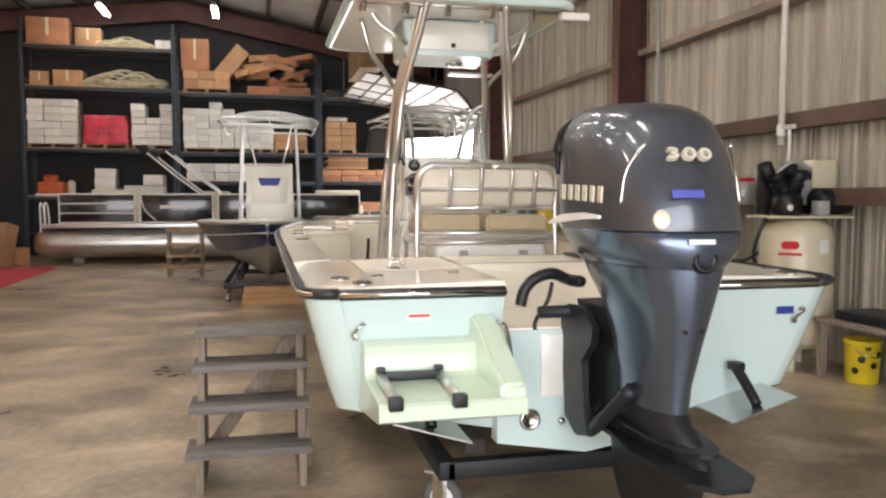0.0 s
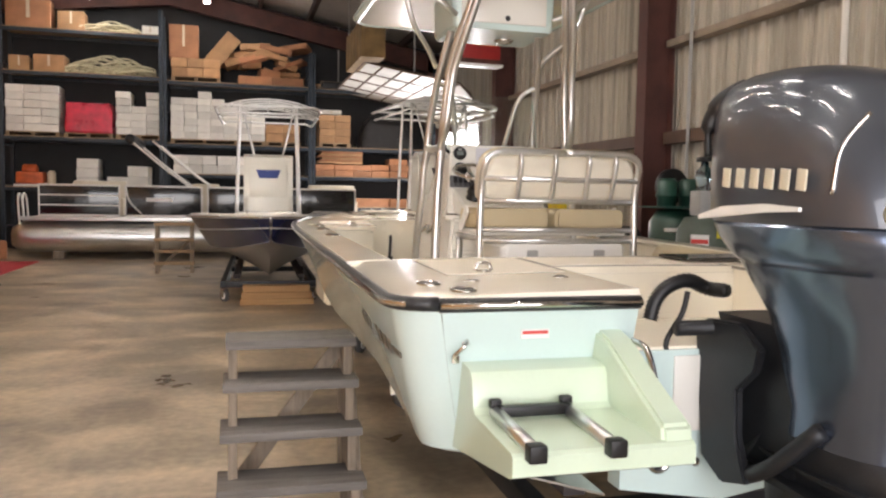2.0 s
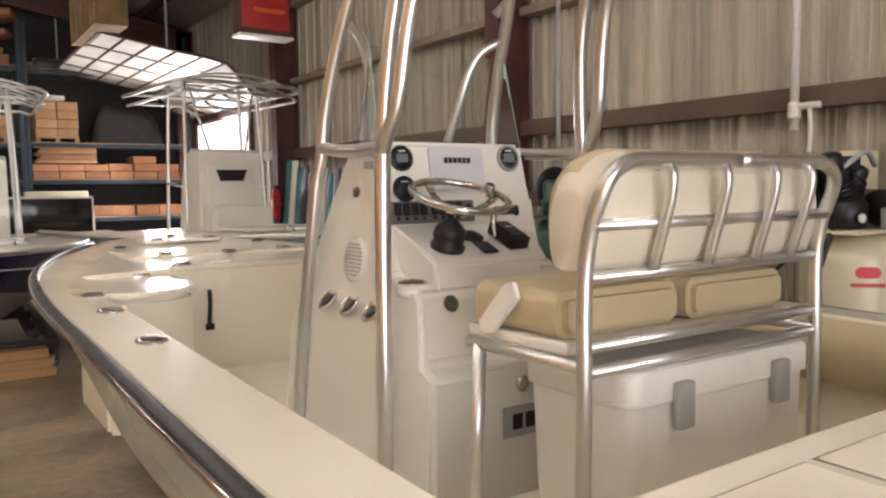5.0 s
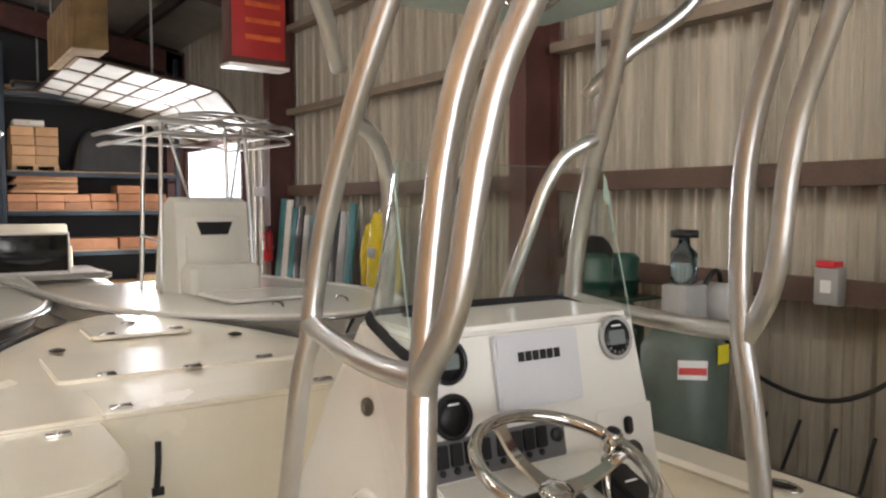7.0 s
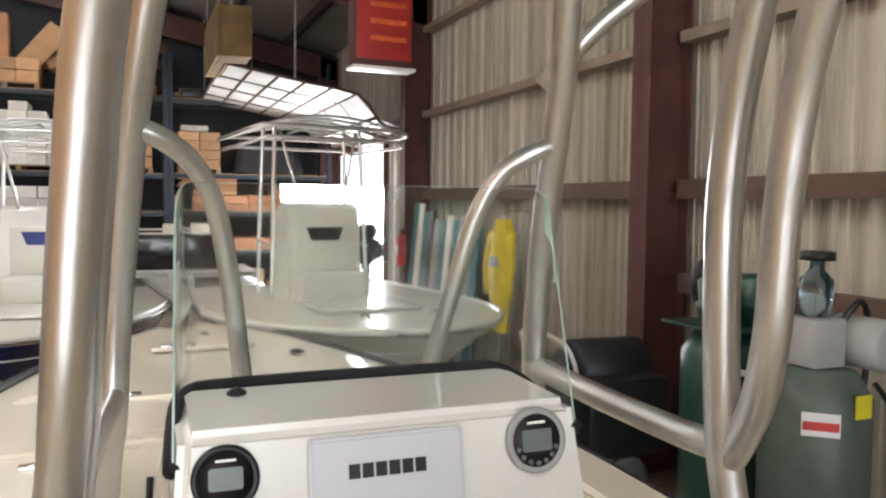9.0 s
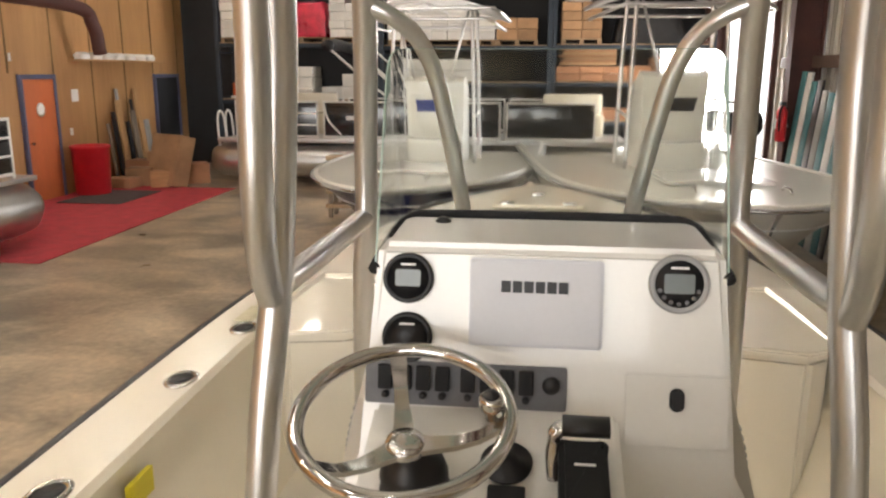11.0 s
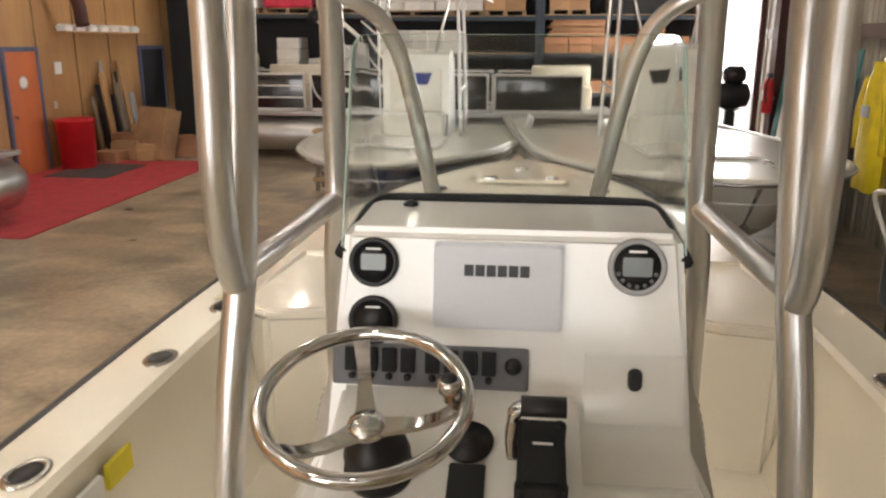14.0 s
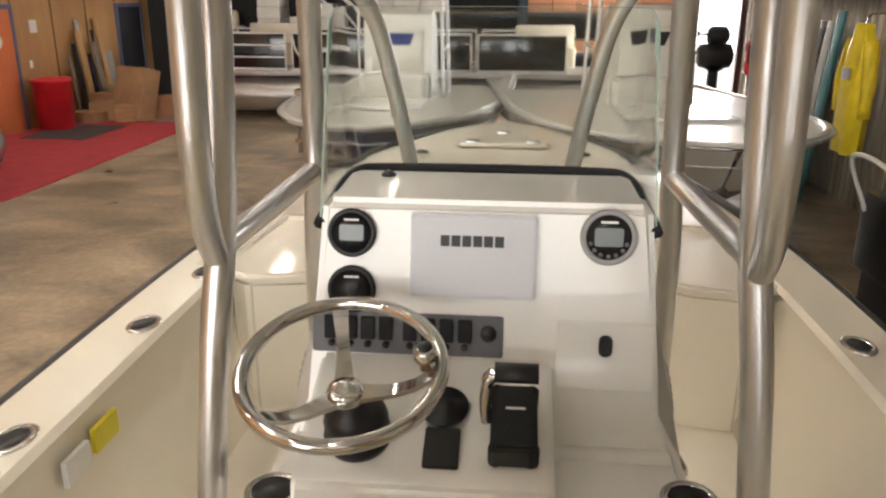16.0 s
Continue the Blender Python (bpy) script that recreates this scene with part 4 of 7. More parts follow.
door = part("console_door", prism(rect_round(-0.3, 0.64, 0.3, 1.16, 0.04), 0, 0.012, 0.004), M_GELW, cons, "white console locker door", m=Matrix(((1, 0, 0, 0), (0, 0, -1, 2.199), (0, 1, 0, 0), (0, 0, 0, 1))))
part("front_latch", lathe([(0.026, 0), (0.028, 0.006), (0.018, 0.010), (0.016, 0.006), (0.002, 0.006)], 18, pose(-0.29, 2.337, 1.355, 71)), M_DECAL, cons, "round bronze latch on the console front")
part("name_plate", box((-0.2, 0.93, 0.0125), (0.24, 1.03, 0.017), 0.003), M_GREYBOX, door, "grey name plate")
for i in range(7):
    part("name_bar", box((-0.02, -0.025, 0), (0.02, 0.025, 0.002)), M_BLACK, door, m=pose(-0.142 + i * 0.054, 0.98, 0.0172), smooth=False)
part("door_latch", lathe([(0.024, 0), (0.026, 0.006), (0.014, 0.012)], 18, pose(-0.12, 1.10, 0.012)), M_CHROME, door, "round stainless latch")

M_GLASSEDGE = mat("green_acrylic_edge", (0.38, 0.52, 0.46), 0.2, 0, 0.03, 5, 60)
# windshield: a bent acrylic sheet in a black base trim
half = [(-0.325, 2.715, 1.842), (-0.322, 2.78, 1.858), (-0.315, 2.86, 1.88), (-0.305, 2.92, 1.894), (-0.285, 2.955, 1.901), (-0.25, 2.966, 1.903), (-0.12, 2.972, 1.904)]
base = half + [(0.0, 2.974, 1.904)] + [(-x, y, z) for x, y, z in half[::-1]]
basep = smooth_path(base, 2)
rows = []
for k in range(7):
    f = k / 6
    row = []
    for p in basep:
        back = max(0, (2.966 - p.y) / 0.266)
        top = 2.25 - 0.06 * back ** 2
        row.append((p.x * (1 - 0.03 * f), p.y - 0.12 * f * (1 - back) + 0.10 * f * back ** 1.5, p.z + (top - p.z) * f))
    rows.append(row)
bm = bmesh.new()
vs = [[bm.verts.new(p) for p in r] for r in rows]
for a, b in zip(vs, vs[1:]):
    for i in range(len(a) - 1):
        bm.faces.new((a[i], a[i + 1], b[i + 1], b[i]))
bmesh.ops.recalc_face_normals(bm, faces=bm.faces)
bmesh.ops.solidify(bm, geom=list(bm.faces), thickness=0.0035)
for f in bm.faces:
    if f.calc_area() < 0.0005:
        f.material_index = 1
ws = part("windshield", bm, [M_GLASS, M_GLASSEDGE], cons, "greenish clear acrylic windshield")
ws.visible_shadow = False
part("windshield_trim", tube(base, 0.0125, 8, 2), M_TRIM, cons, "black rubber windshield trim")

# ---- T-top ----
ttop = part("t_top_canopy", prism(rect_round(-0.80, 2.0, 0.80, 4.0, 0.18), 2.93, 2.99, 0.015), M_GELW, boat, "pale seafoam hardtop canopy on aluminium pipework")
part("canopy_rim", tube([(x, y, 2.955) for x, y in rect_round(-0.80, 2.0, 0.80, 4.0, 0.18)], 0.035, 10, 1, True, False), M_MINT, ttop, "rounded seafoam rim")
bx = part("electronics_box", loft([[(x, y, z) for x, y in rect_round(-0.35 * s, 2.58 - 0.02 * s, 0.36 * s, 3.1, 0.04)] for s, z in ((0.95, 2.66), (1, 2.68), (1.03, 2.92))]), M_MINT, ttop, "seafoam overhead electronics box")
part("box_door", box((-0.3, 2.545, 2.70), (0.3, 2.56, 2.90), 0.006), M_GELW, bx)
part("box_latch", lathe([(0.018, 0), (0.019, 0.006), (0.008, 0.012)], 14, pose(0.02, 2.545, 2.735, 90)), M_BLACK, bx, "black latch")
part("dome_light", lathe([(0.06, 0), (0.07, 0.012), (0.05, 0.03), (0.01, 0.034)], 20, pose(0.1, 2.85, 2.66, 180)), M_CHROME, bx, "round overhead light")
for sx in (-1, 1):
    legs = (
        ("aft_leg", [(0.515, 2.39, 0.62), (0.487, 2.425, 1.2), (0.464, 2.46, 1.6), (0.452, 2.478, 1.75), (0.442, 2.49, 1.85), (0.433, 2.49, 1.95), (0.426, 2.487, 2.05), (0.418, 2.48, 2.15), (0.41, 2.468, 2.25), (0.398, 2.435, 2.38), (0.37, 2.36, 2.55), (0.325, 2.28, 2.72), (0.285, 2.2, 2.95)], 0.0265),
        ("aft_brace", [(0.444, 2.488, 1.84), (0.447, 2.462, 1.885), (0.437, 2.42, 1.955), (0.429, 2.393, 2.05), (0.422, 2.379, 2.15), (0.413, 2.362, 2.25), (0.398, 2.325, 2.38), (0.36, 2.235, 2.56), (0.315, 2.15, 2.75), (0.28, 2.06, 2.95)], 0.0245),
        ("fore_leg", [(0.465, 3.20, 0.66), (0.447, 3.14, 1.2), (0.433, 3.085, 1.5), (0.42, 3.045, 1.75), (0.408, 3.022, 1.85), (0.403, 3.01, 1.95), (0.397, 2.988, 2.05), (0.389, 2.958, 2.15), (0.38, 2.922, 2.25), (0.37, 2.88, 2.35), (0.356, 2.835, 2.45), (0.33, 2.77, 2.6), (0.29, 2.67, 2.8), (0.25, 2.58, 2.95)], 0.025),
        ("side_rung", [(0.443, 2.49, 1.862), (0.446, 2.62, 1.856), (0.432, 2.82, 1.864), (0.407, 3.02, 1.885)], 0.0235),
        ("hoop", [(0.176, 3.08, 1.82), (0.195, 3.037, 1.95), (0.215, 2.99, 2.08), (0.24, 2.955, 2.20), (0.275, 2.925, 2.275), (0.32, 2.895, 2.313), (0.37, 2.885, 2.335)], 0.018),
        ("top_brace", [(0.37, 2.94, 2.45), (0.45, 2.86, 2.56), (0.58, 2.75, 2.7), (0.66, 2.70, 2.93)], 0.019),
        ("top_brace", [(0.34, 2.55, 2.74), (0.43, 2.5, 2.78), (0.55, 2.5, 2.86), (0.62, 2.5, 2.95)], 0.019),
    )
    for nm, pp, r in legs:
        part(nm, tube([(sx * x, y, z) for x, y, z in pp], r, 14, 6), M_ALU, ttop, "satin anodised aluminium pipe")
    part("leg_foot", lathe([(0.055, 0), (0.055, 0.01), (0.035, 0.02)], 18, pose(sx * 0.512, 2.394, 0.691)), M_ALU, ttop)
    part("leg_foot", lathe([(0.055, 0), (0.055, 0.01), (0.035, 0.02)], 18, pose(sx * 0.465, 3.20, 0.691)), M_ALU, ttop)
part("cross_pipe", tube([(-0.33, 2.58, 2.78), (0.33, 2.58, 2.78)], 0.019, 10), M_ALU, ttop)
for i, x in enumerate((-0.72, -0.42, -0.12, 0.2, 0.5, 0.78)):
    part("rocket_launcher", tube([(x, 2.16, 2.86), (x + 0.02, 2.07, 3.18)], 0.024, 12), M_CHROME, ttop, "stainless rod holder tube")
part("launcher_rail", tube([(-0.76, 2.15, 2.93), (0.8, 2.15, 2.93)], 0.016, 10), M_ALU, ttop)
part("spreader_light", box((0.70, 2.06, 2.86), (0.92, 2.14, 2.92), 0.02), M_GELW, ttop)

# ---- leaning post ----
post = part("leaning_post", box((-0.45, 1.62, 1.325), (0.45, 2.02, 1.358), 0.012), M_GELW, boat, "cream leaning post seat with an aluminium frame")
for sx in (-1, 1):
    part("rear_leg", tube([(sx * 0.47, 1.55, 0.62), (sx * 0.465, 1.55, 1.2), (sx * 0.46, 1.55, 1.55), (sx * 0.455, 1.50, 1.72), (sx * 0.40, 1.49, 1.775), (sx * 0.3, 1.49, 1.785), (0, 1.49, 1.785)], 0.019, 12), M_ALU, post)
    part("front_leg", tube([(sx * 0.46, 2.0, 0.62), (sx * 0.46, 1.95, 1.31)], 0.019, 12), M_ALU, post)
    part("seat_rail", tube([(sx * 0.46, 1.55, 1.31), (sx * 0.46, 2.0, 1.31)], 0.017, 12), M_ALU, post)
    cu = loft([[(x, y, z) for x, z in rect_round(sx * 0.235 - 0.215, 1.36, sx * 0.235 + 0.215, 1.475, 0.035)] for y in (1.64, 2.0)])
    bmesh.ops.bevel(cu, geom=[e for e in cu.edges if e.calc_face_angle(0) > 0.8], offset=0.02, segments=2, affect="EDGES")
    part("seat_cushion", cu, M_VINYL, post, "tan vinyl seat cushion")
    part("hinge_plate", prism([(0, 0), (0.05, 0.01), (0.15, 0.11), (0.13, 0.15), (0.09, 0.14), (-0.02, 0.03)], 0, 0.012, 0.003), M_WHITE, post, "white backrest hinge plate", m=Matrix(((0, 0, 1, sx * 0.468), (-1, 0, 0, 1.93), (0, 1, 0, 1.34), (0, 0, 0, 1))))
for z, y in ((1.64, 1.525), (1.52, 1.555), (1.30, 1.555), (1.36, 1.555)):
    part("cross_rail", tube([(-0.465, y, z), (0.465, y, z)], 0.0145, 10), M_ALU, post)
for x in (-0.26, -0.06, 0.14, 0.30):
    part("divider", tube([(x, 1.49, 1.785), (x, 1.475, 1.72), (x, 1.53, 1.53)], 0.013, 10), M_ALU, post)
prof = [(p.x, p.y) for p in smooth_path([(1.56, 1.535, 0), (1.53, 1.62, 0), (1.525, 1.71, 0), (1.55, 1.785, 0), (1.61, 1.812, 0), (1.67, 1.785, 0), (1.70, 1.71, 0), (1.70, 1.62, 0), (1.68, 1.55, 0), (1.63, 1.53, 0)], 4)]
rings = []
for i in range(33):
    x = -0.46 * math.cos(math.pi * i / 32)
    e = max(0, abs(x) - 0.30) / 0.165
    k = max(0.0, 1 - e ** 2.6) ** 0.4
    rings.append([(x, 1.615 + (y - 1.615) * (0.45 + 0.55 * k), 1.535 + (z - 1.535) * (0.45 + 0.55 * k)) for y, z in prof])
part("backrest", loft(rings), M_VINYLW, post, "cream vinyl bolster backrest with tan face", angle=70)
rings = [[(x, y + 0.010, z + 0.004) for x, y, z in r[14:34]] for r in rings[3:-3]]
part("backrest_face", strip(rings, 0.012), M_VINYL, post, "tan vinyl backrest face", angle=70)

part("cooler_base", box((-0.42, 1.5, 0.621), (0.46, 1.98, 0.85), 0.02), M_GEL, post, "moulded cream riser under the cooler")
# helm apron between the console and the seat
part("coaming_pad", tube([(0.98, 1.16, 1.12), (0.985, 1.6, 1.125), (0.98, 2.1, 1.13)], 0.085, 12, 4, flat=1.4), M_VINYL, boat, "tan vinyl coaming bolster")


# ---- outboard motor ----
motor = thing("outboard_motor", "dark blue-grey metallic outboard motor on the transom", "outboard motor", (2.05, 3.6, 0), 0)


def sring(z, rear, front, hw, e=2.6, n=36, ridge=0.0):
    out = []
    hw *= 0.94
    cy, hy = (rear + front) / 2, (front - rear) / 2
    for k in range(n):
        a = 2 * math.pi * k / n
        c, s = math.cos(a), math.sin(a)
        x = hw * math.copysign(abs(c) ** (2 / e), c)
        y = hy * math.copysign(abs(s) ** (2 / e), s)
        if s < 0:
            x *= 1 - 0.16 * abs(s)
            y -= ridge * max(0, 1 - abs(x) / (hw * 0.8))
        out.append((x, cy + y, z))
    return out


bm = loft([sring(z, r, f, w, e, 36, d) for z, r, f, w, e, d in ((1.475, -0.80, -0.03, 0.298, 3.4, 0.03), (1.50, -0.795, -0.025, 0.305, 3.4, 0.04), (1.60, -0.755, -0.02, 0.305, 3.4, 0.045), (1.70, -0.70, -0.02, 0.298, 3.4, 0.04), (1.77, -0.655, -0.02, 0.288, 3.3, 0.035), (1.82, -0.61, -0.03, 0.272, 3.2, 0.03), (1.855, -0.56, -0.055, 0.243, 3, 0.02), (1.88, -0.495, -0.10, 0.195, 2.8, 0), (1.892, -0.43, -0.15, 0.135, 2.4, 0), (1.897, -0.34, -0.22, 0.06, 2, 0))])
cowl = part("cowling", bm, M_COWLD, motor, "glossy dark blue-grey engine cowling", angle=50, m=Matrix.Translation((0, 0, 1.475)) @ Matrix.Diagonal((1, 1, 1.16, 1)) @ Matrix.Translation((0, 0, -1.475)))
bm = loft([sring(z, r, f, w, e, 36, d) for z, r, f, w, e, d in ((1.34, -0.79, -0.1, 0.235, 2.6, 0.02), (1.37, -0.81, -0.07, 0.262, 2.7, 0.02), (1.42, -0.82, -0.04, 0.285, 3, 0.02), (1.465, -0.81, -0.025, 0.305, 3, 0.02), (1.473, -0.80, -0.03, 0.30, 3, 0.02))])
part("lower_cowl", bm, M_COWL, motor, "blue-grey metallic lower cowl band", angle=50)
bm = loft([sring(z, r, f, w, e, 36, d) for z, r, f, w, e, d in ((0.80, -0.68, -0.26, 0.105, 2.4, 0.02), (0.90, -0.69, -0.28, 0.112, 2.4, 0.02), (1.05, -0.72, -0.26, 0.135, 3.0, 0.03), (1.18, -0.755, -0.22, 0.165, 3.0, 0.035), (1.28, -0.785, -0.14, 0.215, 2.5, 0.02), (1.342, -0.79, -0.1, 0.236, 2.6, 0.02))])
part("midsection", bm, M_COWL, motor, "tapering blue-grey metallic midsection", angle=50)
bm = loft([[(x, y, z) for x, y in ((-0.05, -1.04), (0.05, -1.04), (0.13, -0.95), (0.16, -0.6), (0.09, -0.12), (-0.09, -0.12), (-0.16, -0.6), (-0.13, -0.95))] for z in (0.635, 0.652)])
part("antiventilation_plate", bm, M_CASTBLK, motor, "flat anti-ventilation plate")
bm = loft([sring(z, r, f, w, 2.2, 20) for z, r, f, w in ((0.30, -0.66, -0.24, 0.02), (0.42, -0.78, -0.16, 0.045), (0.55, -0.84, -0.14, 0.05), (0.64, -0.88, -0.14, 0.075), (0.70, -0.84, -0.16, 0.095), (0.76, -0.73, -0.22, 0.10), (0.80, -0.69, -0.25, 0.107))])
part("spray_plate", loft([sring(z, -0.90, -0.12, 0.125, 2.4, 20) for z in (0.703, 0.715)]), M_CASTBLK, motor, "dark spray plate")
part("gearcase", bm, M_CASTBLK, motor, "slim dark gearcase")
part("intake_scoop", tube([(-0.246, -0.085, 1.66), (-0.243, -0.08, 1.74), (-0.222, -0.10, 1.80), (-0.18, -0.145, 1.838), (-0.12, -0.19, 1.86), (-0.05, -0.21, 1.868)], [0.012, 0.028, 0.034, 0.034, 0.026, 0.012], 12, 6), M_BLACK, cowl, "black cowl air intake")
part("lift_cap", lathe([(0.05, 0), (0.055, 0.008), (0.03, 0.012), (0.026, 0.004), (0.002, 0.004)], 20, pose(0.04, -0.42, 1.875, 8, 0, 0)), M_BLACK, cowl, "round black lifting cap")
for i, digit in enumerate("300"):
    lettering(digit, 0.078, 0.009, M_DIGIT, cowl, pose(-0.065 + (-0.054, 0, 0.066)[i], -0.814 + 0.012 * (1 - i) ** 2, 1.70, 62, 0, -5 + 5 * i) @ Matrix.Diagonal((1.3, 0.66, 1, 1)), "digit", "silver model number digit")
part("blue_badge", box((-0.065, -0.013, -0.003), (0.055, 0.013, 0.006), 0.003), M_LABELB, cowl, "blue strip sticker", m=pose(-0.055, -0.806, 1.585, 68, 0, 0))
part("round_badge", lathe([(0.030, -0.02), (0.030, 0.004), (0.024, 0.006), (0.002, 0.006)], 24), M_DIGIT, cowl, "round silver star badge", m=pose(-0.15, -0.795, 1.51, 74, 0, -14))
for i in range(6):
    part("maker_bar", box((-0.019, -0.026, -0.004), (0.019, 0.026, 0.003), 0.004), M_DIGIT, cowl, m=pose(-0.291, -0.60 + i * 0.068, 1.585 + i * 0.002, 90, 0, -90) @ pose(0, 0, 0, 0, 0, -6))
bm = loft([[(-0.297, y, z - 0.006), (-0.297, y, z + w), (-0.285, y, z + w), (-0.285, y, z - 0.006)] for y, z, w in ((-0.60, 1.515, 0.004), (-0.45, 1.51, 0.016), (-0.25, 1.495, 0.022), (-0.12, 1.485, 0.006))])
part("side_swoosh", bm, M_LABEL, cowl, "silver swoosh stripe")
for sx in (-1, 1):
    part("side_trim", tube([(sx * 0.166, -0.70, 1.74), (sx * 0.216, -0.66, 1.66), (sx * 0.241, -0.66, 1.55)], 0.006, 8), M_CHROME, cowl, "bright silver cowl strip")
part("cowl_latch", lathe([(0.045, -0.03), (0.045, 0.006), (0.03, 0.008), (0.026, -0.012), (0.002, -0.013)], 20), M_BLACK, motor, "black recessed cowl latch", m=pose(0.0, -0.825, 1.375, 84, 0, 0))
# thin white bar laid on as a painted highlight of the lower cowl
part("painted_shine", box((-0.05, -0.009, 0), (0.05, 0.009, 0.004), 0.002), M_LABEL, motor, "", m=pose(-0.02, -0.836, 1.44, 88, 0, 0))
for x in (-0.03, 0.03):
    part("flush_bolt", lathe([(0.011, -0.01), (0.012, 0.004), (0.005, 0.006)], 12), M_BLACK, motor, m=pose(x, -0.757, 1.12, 82, 0, 0))
part("side_vent", box((-0.245, -0.56, 1.395), (-0.232, -0.44, 1.425), 0.004), M_BLACK, motor, "black side vent")
# clamp bracket, swivel and steering
bk = part("swivel_bracket", loft([[(x, y, z) for x, y in rect_round(-w, a, w, b, 0.02)] for z, w, a, b in ((0.60, 0.075, -0.36, 0.0), (0.78, 0.085, -0.42, 0.0), (1.05, 0.10, -0.4, 0.0), (1.14, 0.11, -0.37, 0.03))]), M_CASTBLK, motor, "black cast swivel bracket")
for sx in (-1, 1):
    part("clamp_arm", prism([(-0.02, 0.60), (0.12, 0.56), (0.24, 0.62), (0.27, 0.85), (0.30, 1.06), (0.24, 1.12), (0.05, 1.13), (-0.06, 1.06), (-0.04, 0.98), (0.05, 0.90), (0.04, 0.74)], 0, 0.035, 0.008), M_CASTBLK, bk, "black clamp bracket arm", m=Matrix(((0, 0, 1, sx * 0.15 - 0.017), (1, 0, 0, -0.23), (0, 1, 0, 0), (0, 0, 0, 1))))
    part("tilt_ram", tube([(sx * 0.06, -0.12, 0.66), (sx * 0.06, -0.42, 0.98)], 0.024, 12), M_CASTBLK, bk)
part("steering_ram", tube([(-0.30, -0.02, 1.09), (0.28, -0.02, 1.09)], 0.028, 12), M_CASTBLK, bk, "black hydraulic steering cylinder")
part("lower_yoke", tube([(-0.12, -0.18, 0.60), (-0.15, -0.36, 0.70), (-0.11, -0.52, 0.86)], 0.028, 12), M_CASTBLK, bk)
pts = smooth_path([(-0.10, -0.02, 1.22), (-0.13, 0.06, 1.22), (-0.21, 0.06, 1.25), (-0.29, 0.06, 1.23), (-0.34, 0.06, 1.18), (-0.36, 0.06, 1.11)], 10)
part("rigging_hose", tube(pts, [0.023, 0.028] * 25, 12, 1, False, False), M_BLACK, motor, "black corrugated rigging hose")
part("fuel_line", tube([(-0.21, 0.06, 1.21), (-0.23, 0.06, 1.13), (-0.29, 0.06, 1.03), (-0.26, 0.06, 0.98), (-0.1, 0.06, 0.98)], 0.010, 8), M_BLACK, motor, "thin black fuel line")

# ---- the cart under the boat ----
def caster(parent, x, y, r=0.09, rz=0.0):
    m = pose(x, y, 0, 0, 0, rz)
    w = part("caster", box((-0.07, -0.035, r * 2 + 0.02), (0.07, 0.035, r * 2 + 0.035), 0.004), M_GREYBOX, parent, "grey swivel caster", m=m)
    part("tyre", lathe([(r - 0.02, -0.028), (r, -0.022), (r, 0.022), (r - 0.02, 0.028)], 22, pose(0.02, 0, r, 90)), M_TYRE, w)
    part("hub", lathe([(r * 0.6, -0.031), (r * 0.62, 0.0), (r * 0.6, 0.031)], 18, pose(0.02, 0, r, 90)), M_LABEL, w, "pale wheel hub")
    for s in (-1, 1):
        part("fork", box((-0.025, s * 0.036 - 0.003, r * 0.7), (0.05, s * 0.036 + 0.003, r * 2 + 0.02), 0.002), M_CHROME, w)


def boat_cart(loc, rz, length, width, z, label):
    c = thing("boat_cart", label, "boat cart", loc, rz, "boat carts")
    for sx in (-1, 1):
        part("side_beam", box((sx * width / 2 - 0.04, 0, z), (sx * width / 2 + 0.04, length, z + 0.09), 0.006), M_CASTBLK, c)
        part("bunk", box((sx * width * 0.36 - 0.05, 0.1, z + 0.09), (sx * width * 0.36 + 0.05, length - 0.3, z + 0.16), 0.01), M_MAT, c, "carpeted bunk board")
        for y in (0.18, length * 0.55, length - 0.2):
            caster(c, sx * width / 2, y, (z - 0.04) / 2, 35 * sx + y * 20)
    for y in (0.0, length * 0.5, length - 0.08):
        part("cross_beam", box((-width / 2, y, z + 0.002), (width / 2, y + 0.08, z + 0.085), 0.006), M_CASTBLK, c)
    return c


boat_cart((CX, 3.92, 0), 0, 4.9, 1.15, 0.24, "black steel rolling cart with casters under the bay boat")

# ---- wooden boarding steps ----
st = thing("boarding_steps", "weathered grey painted wooden steps beside the hull", "steps", (0.19, 4.62, 0))
for i, (y, z) in enumerate(((0.0, 0.235), (0.12, 0.45), (0.22, 0.655), (0.30, 0.84))):
    part("tread", box((-0.02 + i * 0.012, y, z - 0.042), (0.645 - i * 0.004, y + 0.27, z), 0.006), M_WOOD, st, "worn grey step tread")
    for x in (0.03, 0.575):
        part("upright", box((x, y + 0.03, 0.0), (x + 0.04, y + 0.12, z - 0.043), 0.004), M_WOODB, st)
        part("rear_upright", box((x, y + 0.2, 0.0 if i == 3 else max(0.0, z - 0.2)), (x + 0.038, y + 0.255, z - 0.044), 0.004), M_WOODB, st)
for x in (0.028, 0.617):
    part("brace", loft([[(x + d, 0.06, 0.1), (x + d, 0.15, 0.08), (x + d, 0.52, 0.72), (x + d, 0.45, 0.76)] for d in (0, 0.022)]), M_WOODB, st, "raw lumber diagonal brace")
part("back_brace", loft([[(0.05, 0.5 + d, 0.12), (0.12, 0.5 + d, 0.08), (0.6, 0.5 + d, 0.74), (0.54, 0.5 + d, 0.78)] for d in (0, 0.022)]), M_WOODB, st, "raw lumber diagonal brace")

